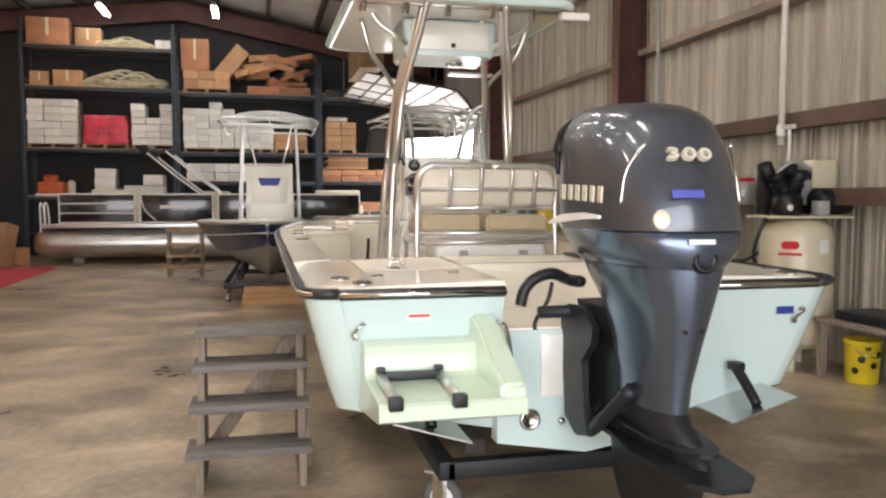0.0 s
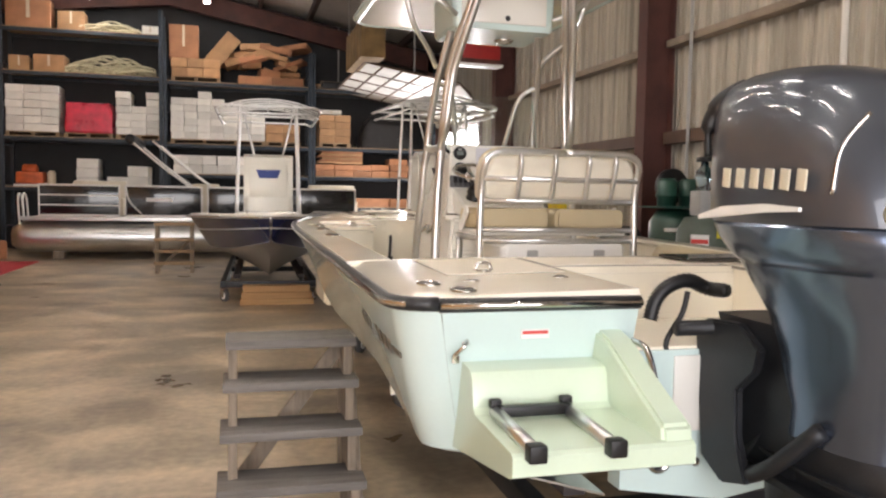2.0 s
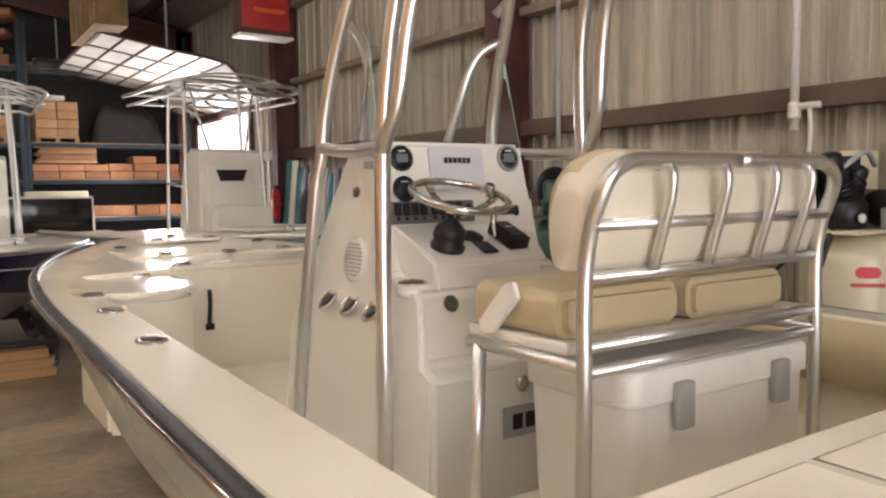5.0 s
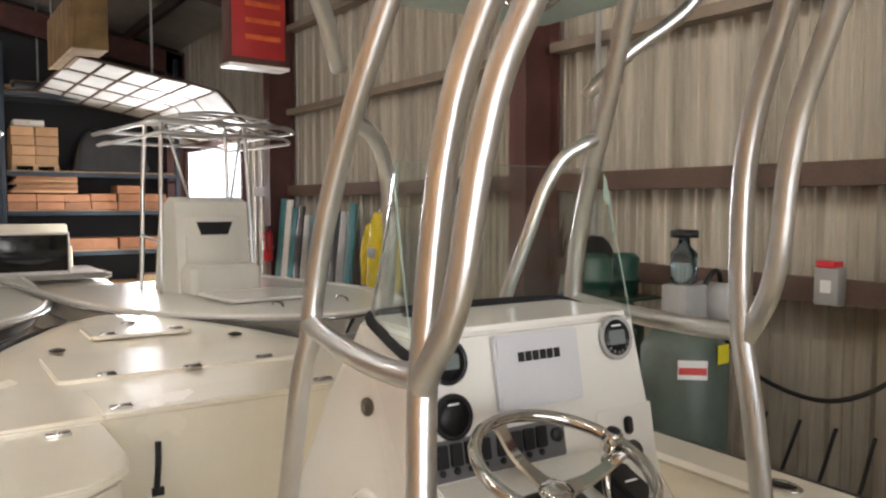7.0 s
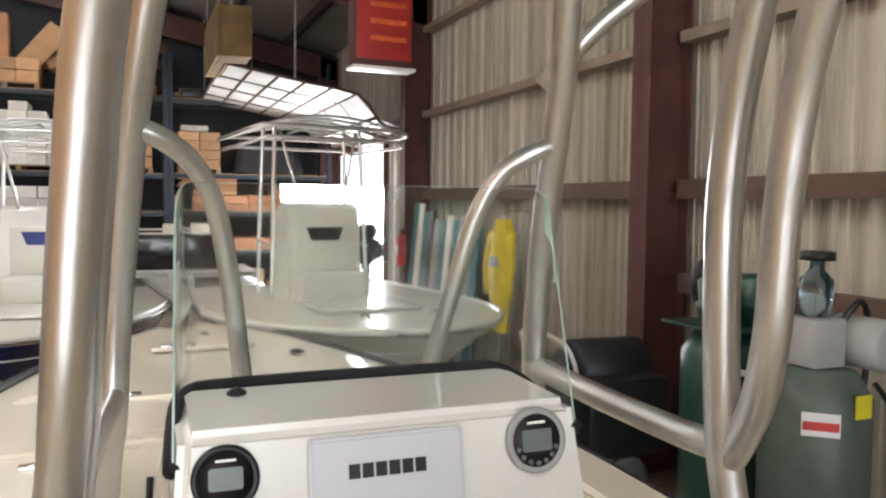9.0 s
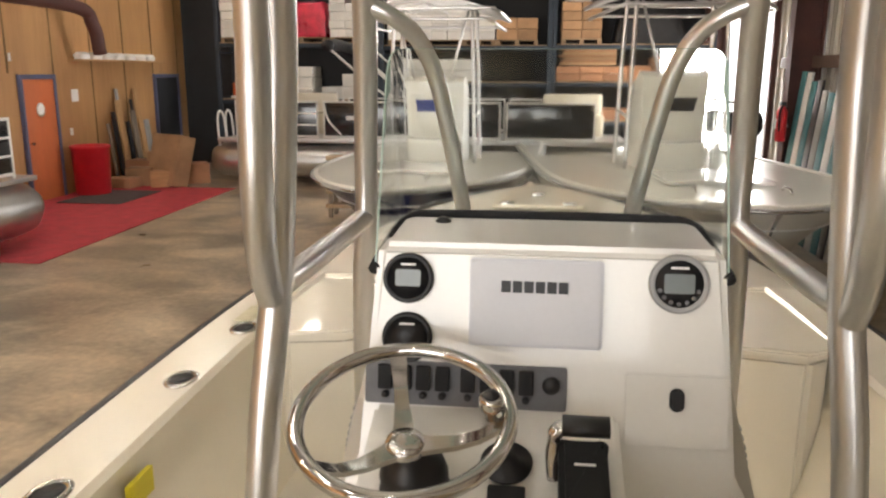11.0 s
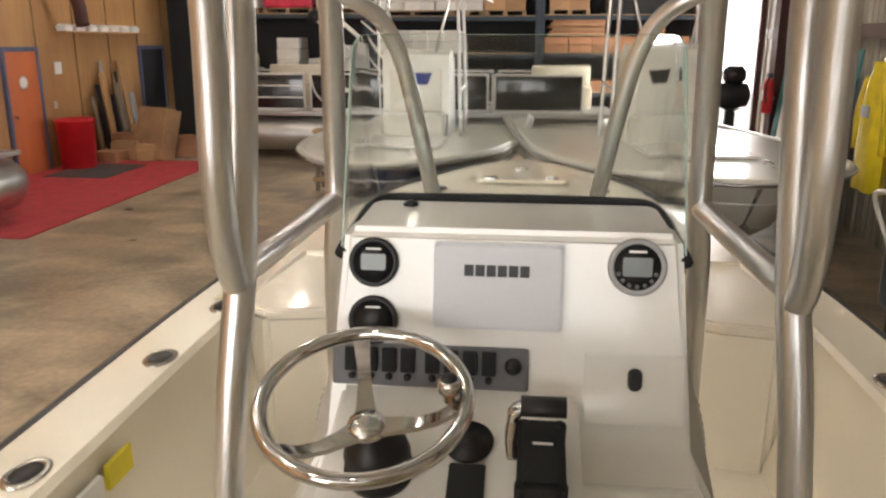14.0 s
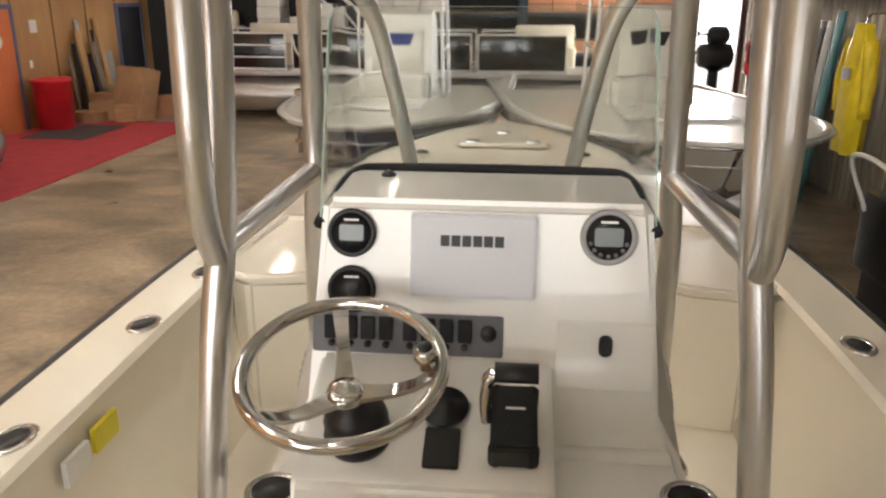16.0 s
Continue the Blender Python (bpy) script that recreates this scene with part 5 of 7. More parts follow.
stool = thing("step_stand", "small weathered wooden step stand on the floor", "steps", (-1.2, 16.5, 0))
for i, z in enumerate((0.22, 0.44, 0.66, 0.95)):
    part("tread", box((0, 0.02 * i - 0.03, z - 0.055), (0.72, 0.02 * i + 0.24, z), 0.006), M_PALLET, stool)
for x in (0.02, 0.64):
    part("post", box((x, 0.05, 0), (x + 0.06, 0.11, 0.91), 0.004), M_WOODB, stool)
    part("rear_post", box((x, 0.38, 0), (x + 0.06, 0.44, 0.91), 0.004), M_WOODB, stool)
part("brace", loft([[(0.05, 0.2 + d, 0.1), (0.12, 0.2 + d, 0.1), (0.66, 0.2 + d, 0.6), (0.6, 0.2 + d, 0.62)] for d in (0, 0.02)]), M_WOODB, stool)

# ---- cooler under the leaning post ----
cooler = thing("cooler", "white hard plastic cooler with dark latches under the leaning post", "cooler", (CX + 0.03, 3.66 + 1.72, 0.852))
part("body", loft([[(x, y, z) for x, y in rect_round(-w, -0.19, w, 0.19, 0.05)] for z, w in ((0, 0.33), (0.02, 0.345), (0.345, 0.365))]), M_WHITE, cooler, "white cooler body")
part("lid", loft([[(x, y, z) for x, y in rect_round(-w, -0.2, w, 0.2, 0.05)] for z, w in ((0.35, 0.375), (0.415, 0.375), (0.432, 0.355))]), M_WHITE, cooler, "white cooler lid")
for x in (-0.2, 0.2):
    part("latch", box((x - 0.03, -0.225, 0.28), (x + 0.03, -0.2, 0.40), 0.01), M_GREYBOX, cooler, "dark rubber latch")


# ---- the two skiffs behind ----
M_SKGLASS = glass("hazy_acrylic", (0.40, 0.43, 0.44), 0.1)


def skiff(loc, rz, L, beam, side_mat, bottom_mat, badge_mat, label, cart_label, tall=0.0, full=0.42, blunt=2.6):
    b = thing("centre_console_skiff", label, "boat", loc, rz, "skiffs behind")
    r = hull_rings(L, beam, 1.02 + tall, 1.16 + tall, 0.66, 0.34, full, blunt, 0.84, 26, 0.12, 0.0, 0.50)
    part("hull_side", hull_mesh(r, 4, 10), side_mat, b)
    part("hull_bottom", hull_mesh([[*q[:5]] for q in r], 0, 5), bottom_mat, b)
    sh = sheer(r)
    rows = []
    for i in range(27):
        y = L * (0.30 + 0.692 * (i / 26) ** 0.9)
        h, z = interp_sheer(sh, y)
        rows.append([(max(h, 0.01) * k / 6, y, z + 0.03 + 0.012 * (1 - (k / 6) ** 2)) for k in range(-6, 7)])
    part("fore_deck", strip(rows, 0.03), M_GREYHULL, b, "pale grey glossy foredeck")
    rows = []
    for i in range(8):
        y = L * 0.30 * i / 7
        h, z = interp_sheer(sh, y)
        rows.append([(h * k / 6, y, z - 0.25 * (1 if abs(k) < 5 else 0)) for k in range(-6, 7)])
    part("cockpit", strip(rows, 0.03), M_GREYHULL, b)
    pts = [(-x * 1.01, y, z + 0.012) for x, y, z in sh] + [(x * 1.01, y, z + 0.012) for x, y, z in sh[::-1]]
    part("rub_rail", tube(pts, 0.019, 8, 1, curve=False), M_GREYBOX, b, "grey rub rail")
    part("deck_lip", tube([(x * 0.955, y - 0.02, z + 0.022) for x, y, z in pts], 0.026, 8, 1, curve=False, flat=0.8), M_GREYHULL, b, "raised pale deck lip")
    part("rail_insert", tube([(x * 1.02, y + (0.02 if abs(x) < 0.3 else 0), z) for x, y, z in pts], 0.009, 6, 1, curve=False), M_CHROME, b)
    zt = 1.09 + tall
    part("deck_hatch", prism(rect_round(-0.45, L - 2.0, 0.45, L - 1.2, 0.05), zt + 0.09, zt + 0.115, 0.006), M_GELW, b, "white foredeck hatch")
    part("front_seat", prism(rect_round(-0.36, L - 2.62, 0.36, L - 2.28, 0.05), zt + 0.03, zt + 0.33, 0.03), M_GREYHULL, b, "pale grey console front seat")
    c0 = L - 2.75
    prof = [(c0 + 0.16, zt), (c0 + 0.08, zt + 0.95), (c0 - 0.10, zt + 1.0), (c0 - 0.36, zt + 0.88), (c0 - 0.55, zt)]
    bm = loft([[(x, y, z) for y, z in prof] for x in (-0.38, -0.36, 0.36, 0.38)])
    cc = part("console", bm, M_GREYHULL, b, "pale grey helm console")
    part("console_panel", box((-0.29, c0 + 0.11, zt + 0.30), (0.29, c0 + 0.142, zt + 0.80), 0.01), M_GREYHULL, cc)
    ring = [(-0.19, 0.75), (0.19, 0.75), (0.14, 0.62), (-0.14, 0.62)]
    part("badge", loft([[(x, y, zt + z) for x, z in ring] for y in (c0 + 0.143, c0 + 0.152)]), badge_mat, cc, "dark trapezoid badge")
    for sx in (-1, 1):
        part("top_leg", tube([(sx * 0.50, c0 - 0.0, zt), (sx * 0.47, c0 - 0.05, zt + 1.0), (sx * 0.44, c0 - 0.10, zt + 1.78)], 0.021, 10), M_ALU, b)
        part("top_leg", tube([(sx * 0.50, c0 - 0.62, zt - 0.2), (sx * 0.47, c0 - 0.6, zt + 1.0), (sx * 0.44, c0 - 0.58, zt + 1.78)], 0.021, 10), M_ALU, b)
        part("leg_brace", tube([(sx * 0.22, c0 + 0.05, zt + 0.97), (sx * 0.40, c0 - 0.08, zt + 1.72)], 0.015, 8), M_ALU, b)
        part("grab_rail", tube([(sx * 0.50, c0 - 0.0, zt + 0.55), (sx * 0.49, c0 - 0.6, zt + 0.6)], 0.015, 8), M_ALU, b)
    x0, x1, y0, y1, z = -0.80, 0.80, c0 - 1.25, c0 + 0.42, zt + 1.83
    top = part("top_frame", tube([(x, y, z - 0.16 * (abs(x) / 0.8) ** 2) for x, y in rect_round(x0, y0, x1, y1, 0.12)], 0.02, 8, 1, True, False), M_ALU, b, "aluminium pipe top frame")
    part("lower_hoop", tube([(x * 0.94, y, z - 0.11 - 0.16 * (abs(x) / 0.8) ** 2) for x, y in rect_round(x0, y0, x1, y1, 0.12)], 0.017, 8, 1, True, False), M_ALU, top, "lower aluminium hoop")
    for k in range(6):
        y = y0 + 0.08 + (y1 - y0 - 0.16) * k / 5
        part("cross_bow", tube([(x0, y, z - 0.16), (x0 * 0.5, y, z - 0.04), (0, y, z), (x1 * 0.5, y, z - 0.04), (x1, y, z - 0.16)], 0.013, 8, 3), M_ALU, top)
    for x in (-0.45, 0.0, 0.45):
        part("long_bow", tube([(x, y0, z - 0.05), (x, y1, z - 0.05)], 0.012, 8), M_ALU, top)
    part("side_stripe", tube([(-q[7][0] * 1.004, q[7][1], q[7][2]) for q in r] + [(q[7][0] * 1.004, q[7][1], q[7][2]) for q in r[::-1]], 0.008, 6, 1, curve=False), M_LABEL, b, "thin pale side stripe")
    for sx in (-1, 1):
        part("bow_cleat", tube([(sx * 0.3, L - 0.75, zt + 0.12), (sx * 0.3, L - 0.71, zt + 0.145), (sx * 0.3, L - 0.60, zt + 0.145), (sx * 0.3, L - 0.56, zt + 0.12)], 0.010, 8), M_CHROME, b, "stainless bow cleat")
    m = pose(*loc, 0, 0, rz)
    p = m @ Vector((0, 0.6, 0))
    boat_cart(tuple(p), rz, L - 1.7, 1.25, 0.22, cart_label)
    return b


skiff((0.88, 17.55, 0), 178.3, 6.35, 2.45, M_BLUE, M_HULLBOT, M_BLUECANVAS, "dark blue hulled skiff with a pipe T-top facing the bay boat", "black rolling cart under the blue skiff", 0.06)
skiff((3.06, 16.55, 0), 185.0, 6.25, 2.72, M_GREYHULL, M_HULLBOT, M_BLACK, "pale grey hulled skiff with a pipe T-top", "black rolling cart under the grey skiff", 0.13, 0.48, 3.4)
blk = thing("timber_block", "new pine timber blocks under the blue skiff keel", "timber", (0.82, 12.15, 0))
for i in range(3):
    part("timber", box((-0.5 + 0.02 * i, -0.1, 0.002 + i * 0.09), (0.5 - 0.03 * i, 0.1, 0.088 + i * 0.09), 0.006), M_LUMBER, blk)


# ---- pontoon boats ----
def pontoon_boat(loc, rz, L, W, label, bow_open):
    p = thing("pontoon_boat", label, "pontoon boat", loc, rz, "pontoon boats")
    for y in (0.3, W - 0.3):
        prof = [(0.02, -0.45), (0.22, -0.40), (0.33, -0.2), (0.34, 0.0), (0.34, L - 0.5), (0.30, L - 0.25), (0.16, L - 0.05), (0.02, L)]
        bm = lathe([(r, z) for r, z in prof], 24, pose(0, y, 0.50, 0, 90, 0))
        part("pontoon_tube", bm, M_PONTOON, p, "bare aluminium pontoon tube")
    part("deck", box((-0.2, 0, 0.86), (L - 0.2, W, 0.92), 0.01), M_PONTOON, p, "aluminium edged deck")
    part("deck_trim", box((-0.21, -0.02, 0.855), (L - 0.19, 0.0, 0.95), 0.006), M_PONTOON, p)
    n = 4
    for row in (0, 1):
        yy = 0.06 if row == 0 else W - 0.06
        for i in range(n):
            x0 = 0.15 + (L - 0.9) * i / n
            x1 = 0.15 + (L - 0.9) * (i + 1) / n - 0.1
            f = part("fence_panel", box((x0 + 0.03, yy - 0.008, 1.0), (x1 - 0.03, yy + 0.008, 1.62), 0.003), M_PONTPANEL, p, "gloss black fence panel")
            for z in (0.98, 1.64):
                part("fence_rail", box((x0, yy - 0.02, z - 0.018), (x1, yy + 0.02, z + 0.018), 0.004), M_WHITE, f, "white fence rail")
            for x in (x0, x1 - 0.03):
                part("fence_post", box((x, yy - 0.02, 0.925), (x + 0.03, yy + 0.02, 1.645), 0.004), M_WHITE, f)
            if i == 0:
                for z in (1.2, 1.42):
                    part("fence_bar", box((x0, yy - 0.018, z - 0.014), (x1, yy + 0.018, z + 0.014), 0.003), M_WHITE, f)
            if i == 1:
                part("fence_sweep", tube([(x0 + 0.02, yy - 0.02, 1.62), (x0 + 0.1, yy - 0.02, 1.3), (x0 + 0.35, yy - 0.02, 1.02)], 0.018, 8), M_WHITE, f)
                part("maker_mark", box((x0 + 0.45, yy - 0.012, 1.30), (x0 + 1.0, yy - 0.0085, 1.38)), M_LABEL, f)
    for x in (0.5, L - 1.8):
        part("bench_seat", box((x, W * 0.62, 0.93), (x + 1.2, W - 0.1, 1.36), 0.05), M_TAN, p, "tan vinyl bench")
        part("bench_back", box((x, W - 0.28, 1.36), (x + 1.2, W - 0.1, 1.76), 0.05), M_VINYLW, p, "cream bench back")
    part("helm", box((L * 0.42, 0.25, 0.93), (L * 0.42 + 0.6, 0.75, 1.72), 0.06), M_TAN, p, "tan helm console")
    for y in (0.1, W - 0.1):
        for x in (L * 0.30, L * 0.36):
            part("arch_pipe", tube([(x + 0.9, y, 1.64), (x + 0.3, y, 2.1), (x - 0.35, y, 2.65)], 0.022, 8), M_WHITE, p, "white folded bimini frame")
    part("bimini_roll", tube([(L * 0.30 - 0.35, 0.05, 2.68), (L * 0.30 - 0.4, W / 2, 2.72), (L * 0.30 - 0.35, W - 0.05, 2.68)], 0.11, 12), M_TARP, p, "black rolled bimini canvas")
    for y in (0.3, W - 0.3):
        part("stand_leg", box((0.4, y - 0.12, 0.0), (0.62, y + 0.12, 0.18), 0.01), M_WOODB, p)
        part("stand_leg", box((L - 1.4, y - 0.12, 0.0), (L - 1.18, y + 0.12, 0.18), 0.01), M_WOODB, p)
    for y in (0.5, 0.9) if bow_open else ():
        part("boarding_rail", tube([(-0.22, y - 0.3, 0.2), (-0.28, y - 0.3, 1.3), (-0.28, y + 0.02, 1.3), (-0.22, y + 0.02, 0.2)], 0.022, 8, 4), M_WHITE, p, "white stern ladder")
    return p


pontoon_boat((-4.0, 19.7, 0), 0, 7.9, 2.2, "aluminium pontoon boat with black fence panels before the racks", True)
pontoon_boat((-6.42, 13.9, 0), -90, 6.6, 2.15, "aluminium pontoon boat with black side panels beside the carpet", False)

# ---- pallet racks ----
RY0, RY1 = 22.3, 23.3


def pallet_rack(x0, x1, levels, label):
    r = thing("pallet_rack", label, "pallet rack", (0, 0, 0), 0, "pallet racks")
    top = max(levels) + 0.9
    for x in (x0, x1):
        for y in (RY0, RY1 - 0.08):
            part("upright", box((x - 0.045, y, 0), (x + 0.045, y + 0.08, min(top, 6.1)), 0.006), M_RACK, r, "dark blue rack upright")
        for z in (0.6, 1.6, 2.6, 3.6, 4.6):
            part("strut", box((x - 0.02, RY0 + 0.08, z), (x + 0.02, RY1 - 0.08, z + 0.04)), M_RACK, r)
    for z in levels:
        for y in (RY0 - 0.005, RY1 - 0.085):
            part("beam", box((x0 + 0.046, y, z - 0.11), (x1 - 0.046, y + 0.05, z - 0.025), 0.004), M_RACK, r, "dark blue rack beam")
        part("shelf_board", box((x0 + 0.05, RY0 + 0.02, z - 0.024), (x1 - 0.05, RY1 - 0.02, z)), M_PALLET, r, "plywood shelf deck")
    return r


LA, LB, LC = (1.60, 2.84, 4.42, 5.46), (2.0, 2.78, 4.36), (1.2, 2.02, 2.80, 4.34)
pallet_rack(-5.2, -1.55, LA, "dark blue steel pallet rack full of cartons")
pallet_rack(-1.45, 2.2, LB, "dark blue steel pallet rack with cardboard boxes")
pallet_rack(2.3, 5.6, LC, "dark blue steel pallet rack with crates")
bm_data = {}


def carton_mesh(w, d, h):
    key = (round(w, 2), round(d, 2), round(h, 2))
    if key not in bm_data:
        bm = box((0, 0, 0), key, 0.008, 1)
        me = bpy.data.meshes.new("carton")
        bm.to_mesh(me)
        bm.free()
        bm_data[key] = me
    return bm_data[key]


def pallet(parent, x, y, z, w, d):
    p = part("pallet", box((x, y, z + 0.085), (x + w, y + d, z + 0.105)), M_PALLET, parent, "wooden pallet", smooth=False)
    for k in range(3):
        part("runner", box((x + k * (w - 0.09) / 2, y, z + 0.001), (x + k * (w - 0.09) / 2 + 0.09, y + d, z + 0.084)), M_PALLET, p, smooth=False)


def carton_stack(name, x, z, cols, rows, w, h, material, label, deep=2, d=0.42, miss=0.0, with_pallet=True, rag=0, jitter=0.012, category="cartons"):
    s = thing(name, label, category, (x, RY0 + 0.06, z), 0, "stacks on the racks")
    off = 0.106 if with_pallet else 0.002
    if with_pallet:
        pallet(s, 0, 0, 0.001, cols * w, deep * d)
    for c in range(cols):
        top = rows - (random.randint(0, rag) if rag else 0)
        for r in range(top):
            for k in range(deep):
                if random.random() < miss:
                    continue
                key = carton_mesh(w - 0.012, d - 0.01, h - 0.006)
                me = key
                ob = new("carton", me)
                if not me.materials:
                    me.materials.append(material)
                elif me.materials[0] != material:
                    me = me.copy()
                    me.materials.clear()
                    me.materials.append(material)
                    ob.data = me
                ob.parent = s
                ob.matrix_basis = pose(c * w + random.uniform(-1, 1) * jitter, k * d + random.uniform(-0.01, 0.02), off + r * h, 0, 0, random.uniform(-1, 1) * jitter * 60)
    return s


carton_stack("carton_stack", -5.12, 2.84, 3, 6, 0.4, 0.19, M_CARTON, "shrink-wrapped white carton stack on a pallet")
carton_stack("carton_stack", -2.62, 2.84, 3, 6, 0.36, 0.18, M_CARTON, "uneven white carton stack on a pallet", rag=2)
carton_stack("carton_stack", -1.32, 2.78, 5, 7, 0.33, 0.175, M_CARTON, "white carton stack on a pallet", rag=2)
carton_stack("carton_stack", 0.32, 2.78, 2, 4, 0.36, 0.175, M_CARTON, "low white carton stack on a pallet")
carton_stack("carton_stack", -1.25, 2.0, 5, 2, 0.36, 0.24, M_CARTON, "pale carton row on a pallet", with_pallet=False)
carton_stack("carton_stack", -3.55, 1.60, 1, 3, 0.5, 0.24, M_CARTON, "white carton pile on the rack", with_pallet=False)
carton_stack("carton_stack", -2.85, 1.60, 2, 2, 0.5, 0.28, M_CARTON, "white cartons on the rack", rag=1, with_pallet=False)
carton_stack("crate_stack", 1.05, 2.78, 2, 2, 0.45, 0.23, M_CARD, "brown cardboard box stack on a pallet")
carton_stack("crate_stack", 2.45, 2.80, 2, 4, 0.42, 0.19, M_CARD, "brown cardboard box stack on a pallet")
carton_stack("crate_stack", 2.35, 2.02, 3, 2, 0.5, 0.16, M_CARDR, "flat reddish cardboard packs on the rack", rag=1, with_pallet=False, jitter=0.03)
carton_stack("crate_stack", 3.88, 2.02, 3, 3, 0.5, 0.17, M_CARDR, "reddish cardboard packs on the rack", rag=1, with_pallet=False, jitter=0.03)
carton_stack("crate_stack", 2.4, 1.2, 6, 2, 0.5, 0.24, M_CARDR, "row of reddish cartons on the low rack shelf", rag=1, with_pallet=False, jitter=0.03)
carton_stack("crate_stack", -1.3, 4.36, 3, 2, 0.4, 0.24, M_CARD, "strapped brown carton pair on a pallet")
carton_stack("crate_stack", 0.35, 4.36, 2, 1, 0.85, 0.22, M_CARDR, "flat reddish carton layer on the rack", with_pallet=False)


def single_box(name, x, z, w, d, h, material, label, rz=0, ry=0, y=RY0 + 0.15):
    o = thing(name, label, "box", (x, y, z + 0.002), rz, "boxes on the racks")
    part("body", box((0, 0, 0), (w, d, h), 0.012), material, o, m=pose(0, 0, 0, 0, ry, 0))
    part("flap", box((0.01, 0.0, h), (w - 0.01, d * 0.49, h + 0.008)), material, o, m=pose(0, 0, 0.004, 0, ry, 0))
    part("tape", box((w * 0.46, -0.003, h * 0.35), (w * 0.54, 0, h)), M_TAN, o, "tan packing tape", m=pose(0, 0, 0, 0, ry, 0))


single_box("cardboard_box", -5.1, 5.46, 1.0, 0.6, 0.68, M_CARDR, "large brown cardboard box on the top shelf")
single_box("cardboard_box", -3.95, 5.46, 0.62, 0.5, 0.46, M_CARD, "tan cardboard box on the top shelf")
single_box("white_box", -2.0, 5.46, 0.4, 0.3, 0.22, M_CARTON, "small white box on the top shelf")
single_box("cardboard_box", -5.05, 4.42, 0.45, 0.5, 0.36, M_CARD, "brown open cardboard box", 6)
single_box("cardboard_box", -4.5, 4.42, 0.7, 0.5, 0.40, M_CARD, "tan round-cornered cardboard box", -4)
single_box("cardboard_box", -1.36, 4.95, 0.72, 0.55, 0.82, M_CARDR, "tall reddish cardboard box on top of cartons")
single_box("white_box", 3.5, 2.02, 0.32, 0.3, 0.3, M_CARTON, "small white box on the rack")
single_box("white_box", 2.5, 3.67, 0.55, 0.4, 0.11, M_CARTON, "white lid on the crate stack")

heap = thing("cardboard_heap", "loose heap of flattened brown cardboard boxes", "cardboard", (0.0, RY0 + 0.1, 4.36))
for i in range(16):
    w, d, h = random.uniform(0.5, 1.0), random.uniform(0.4, 0.6), random.uniform(0.07, 0.2)
    x = 0.15 + random.uniform(-0.3, 1.3)
    z = 0.24 + 0.06 * i * (1 - abs(x - 0.9) / 2.4)
    part("flattened_box", box((0, 0, 0), (w, d, h), 0.01), M_CARD if i % 3 else M_CARDR, heap, m=pose(x, random.uniform(0, 0.3), z, random.uniform(-8, 8), random.uniform(-22, 22), random.uniform(-20, 20)))
part("leaning_board", box((0, 0, 0), (0.42, 0.05, 1.05), 0.01), M_CARD, heap, "upright leaning cardboard panel", m=pose(-0.55, 0.1, 0.55, -6, 38, 0))


def straw_heap(x, z, w, h, label):
    o = thing("straw_bundle", label, "bundle", (x, RY0 + 0.3, z))
    bm = bmesh.new()
    for i in range(42):
        a = random.uniform(-0.5, 0.5) * w
        hh = h * (1 - (2 * a / w) ** 2) * random.uniform(0.4, 1.0)
        l = random.uniform(0.3, 0.5) * w
        y = random.uniform(-0.15, 0.25)
        add_tube(bm, [(a - l, y, 0.03), (a - l * 0.4, y, hh * 0.8), (a + l * 0.1, y + 0.05, hh), (a + l * 0.6, y + 0.1, hh * 0.5), (a + l, y, 0.03)], random.uniform(0.018, 0.03), 5, 3)
    for v in bm.verts:
        v.co.x = max(-w / 2, min(w / 2, v.co.x))
    part("strand_mass", bm, M_STYRO, o)["kind"] = "stuff"


straw_heap(-2.75, 4.42, 2.1, 0.5, "pale coiled hose and foam strips on the rack")
straw_heap(-2.75, 5.46, 1.4, 0.32, "pale loose foam strips on the top shelf")

rw = thing("wrapped_pallet", "red shrink-wrapped pallet load on the rack", "pallet load", (-3.82, RY0 + 0.06, 2.84))
pallet(rw, 0, 0, 0.001, 1.12, 0.8)
bm = box((0.02, 0.02, 0.107), (1.1, 0.78, 0.85), 0.06, 3)
bmesh.ops.subdivide_edges(bm, edges=bm.edges, cuts=3, use_grid_fill=True)
for v in bm.verts:
    v.co += Vector((noise.noise(v.co * 5), noise.noise(v.co * 5 + Vector((9, 0, 0))), noise.noise(v.co * 4 + Vector((0, 7, 0))) * (1 if v.co.z > 0.3 else 0))) * 0.05
part("wrapped_load", bm, M_REDWRAP, rw, "crumpled red plastic wrap")
om = thing("orange_machine", "orange shop machine on the rack", "machine", (-4.95, RY0 + 0.15, 1.60))
part("housing", box((0, 0, 0.06), (0.62, 0.5, 0.36), 0.05), M_ORANGE, om)
part("motor_can", lathe([(0.1, 0), (0.13, 0.03), (0.13, 0.3), (0.08, 0.34)], 18, pose(0.12, 0.25, 0.42, 0, 90, 0)), M_ORANGE, om)
part("base", box((-0.05, 0.02, 0.001), (0.9, 0.5, 0.06), 0.01), M_LABEL, om)
part("tank", lathe([(0.08, 0), (0.1, 0.04), (0.1, 0.28), (0.05, 0.34)], 18, pose(0.78, 0.2, 0.061)), M_TAN, om)
tp = thing("tarped_load", "dark plastic tarp over goods on the rack", "tarp", (3.55, RY0 + 0.1, 2.80))
bm = bmesh.new()
bmesh.ops.create_grid(bm, x_segments=22, y_segments=12, size=0.5)
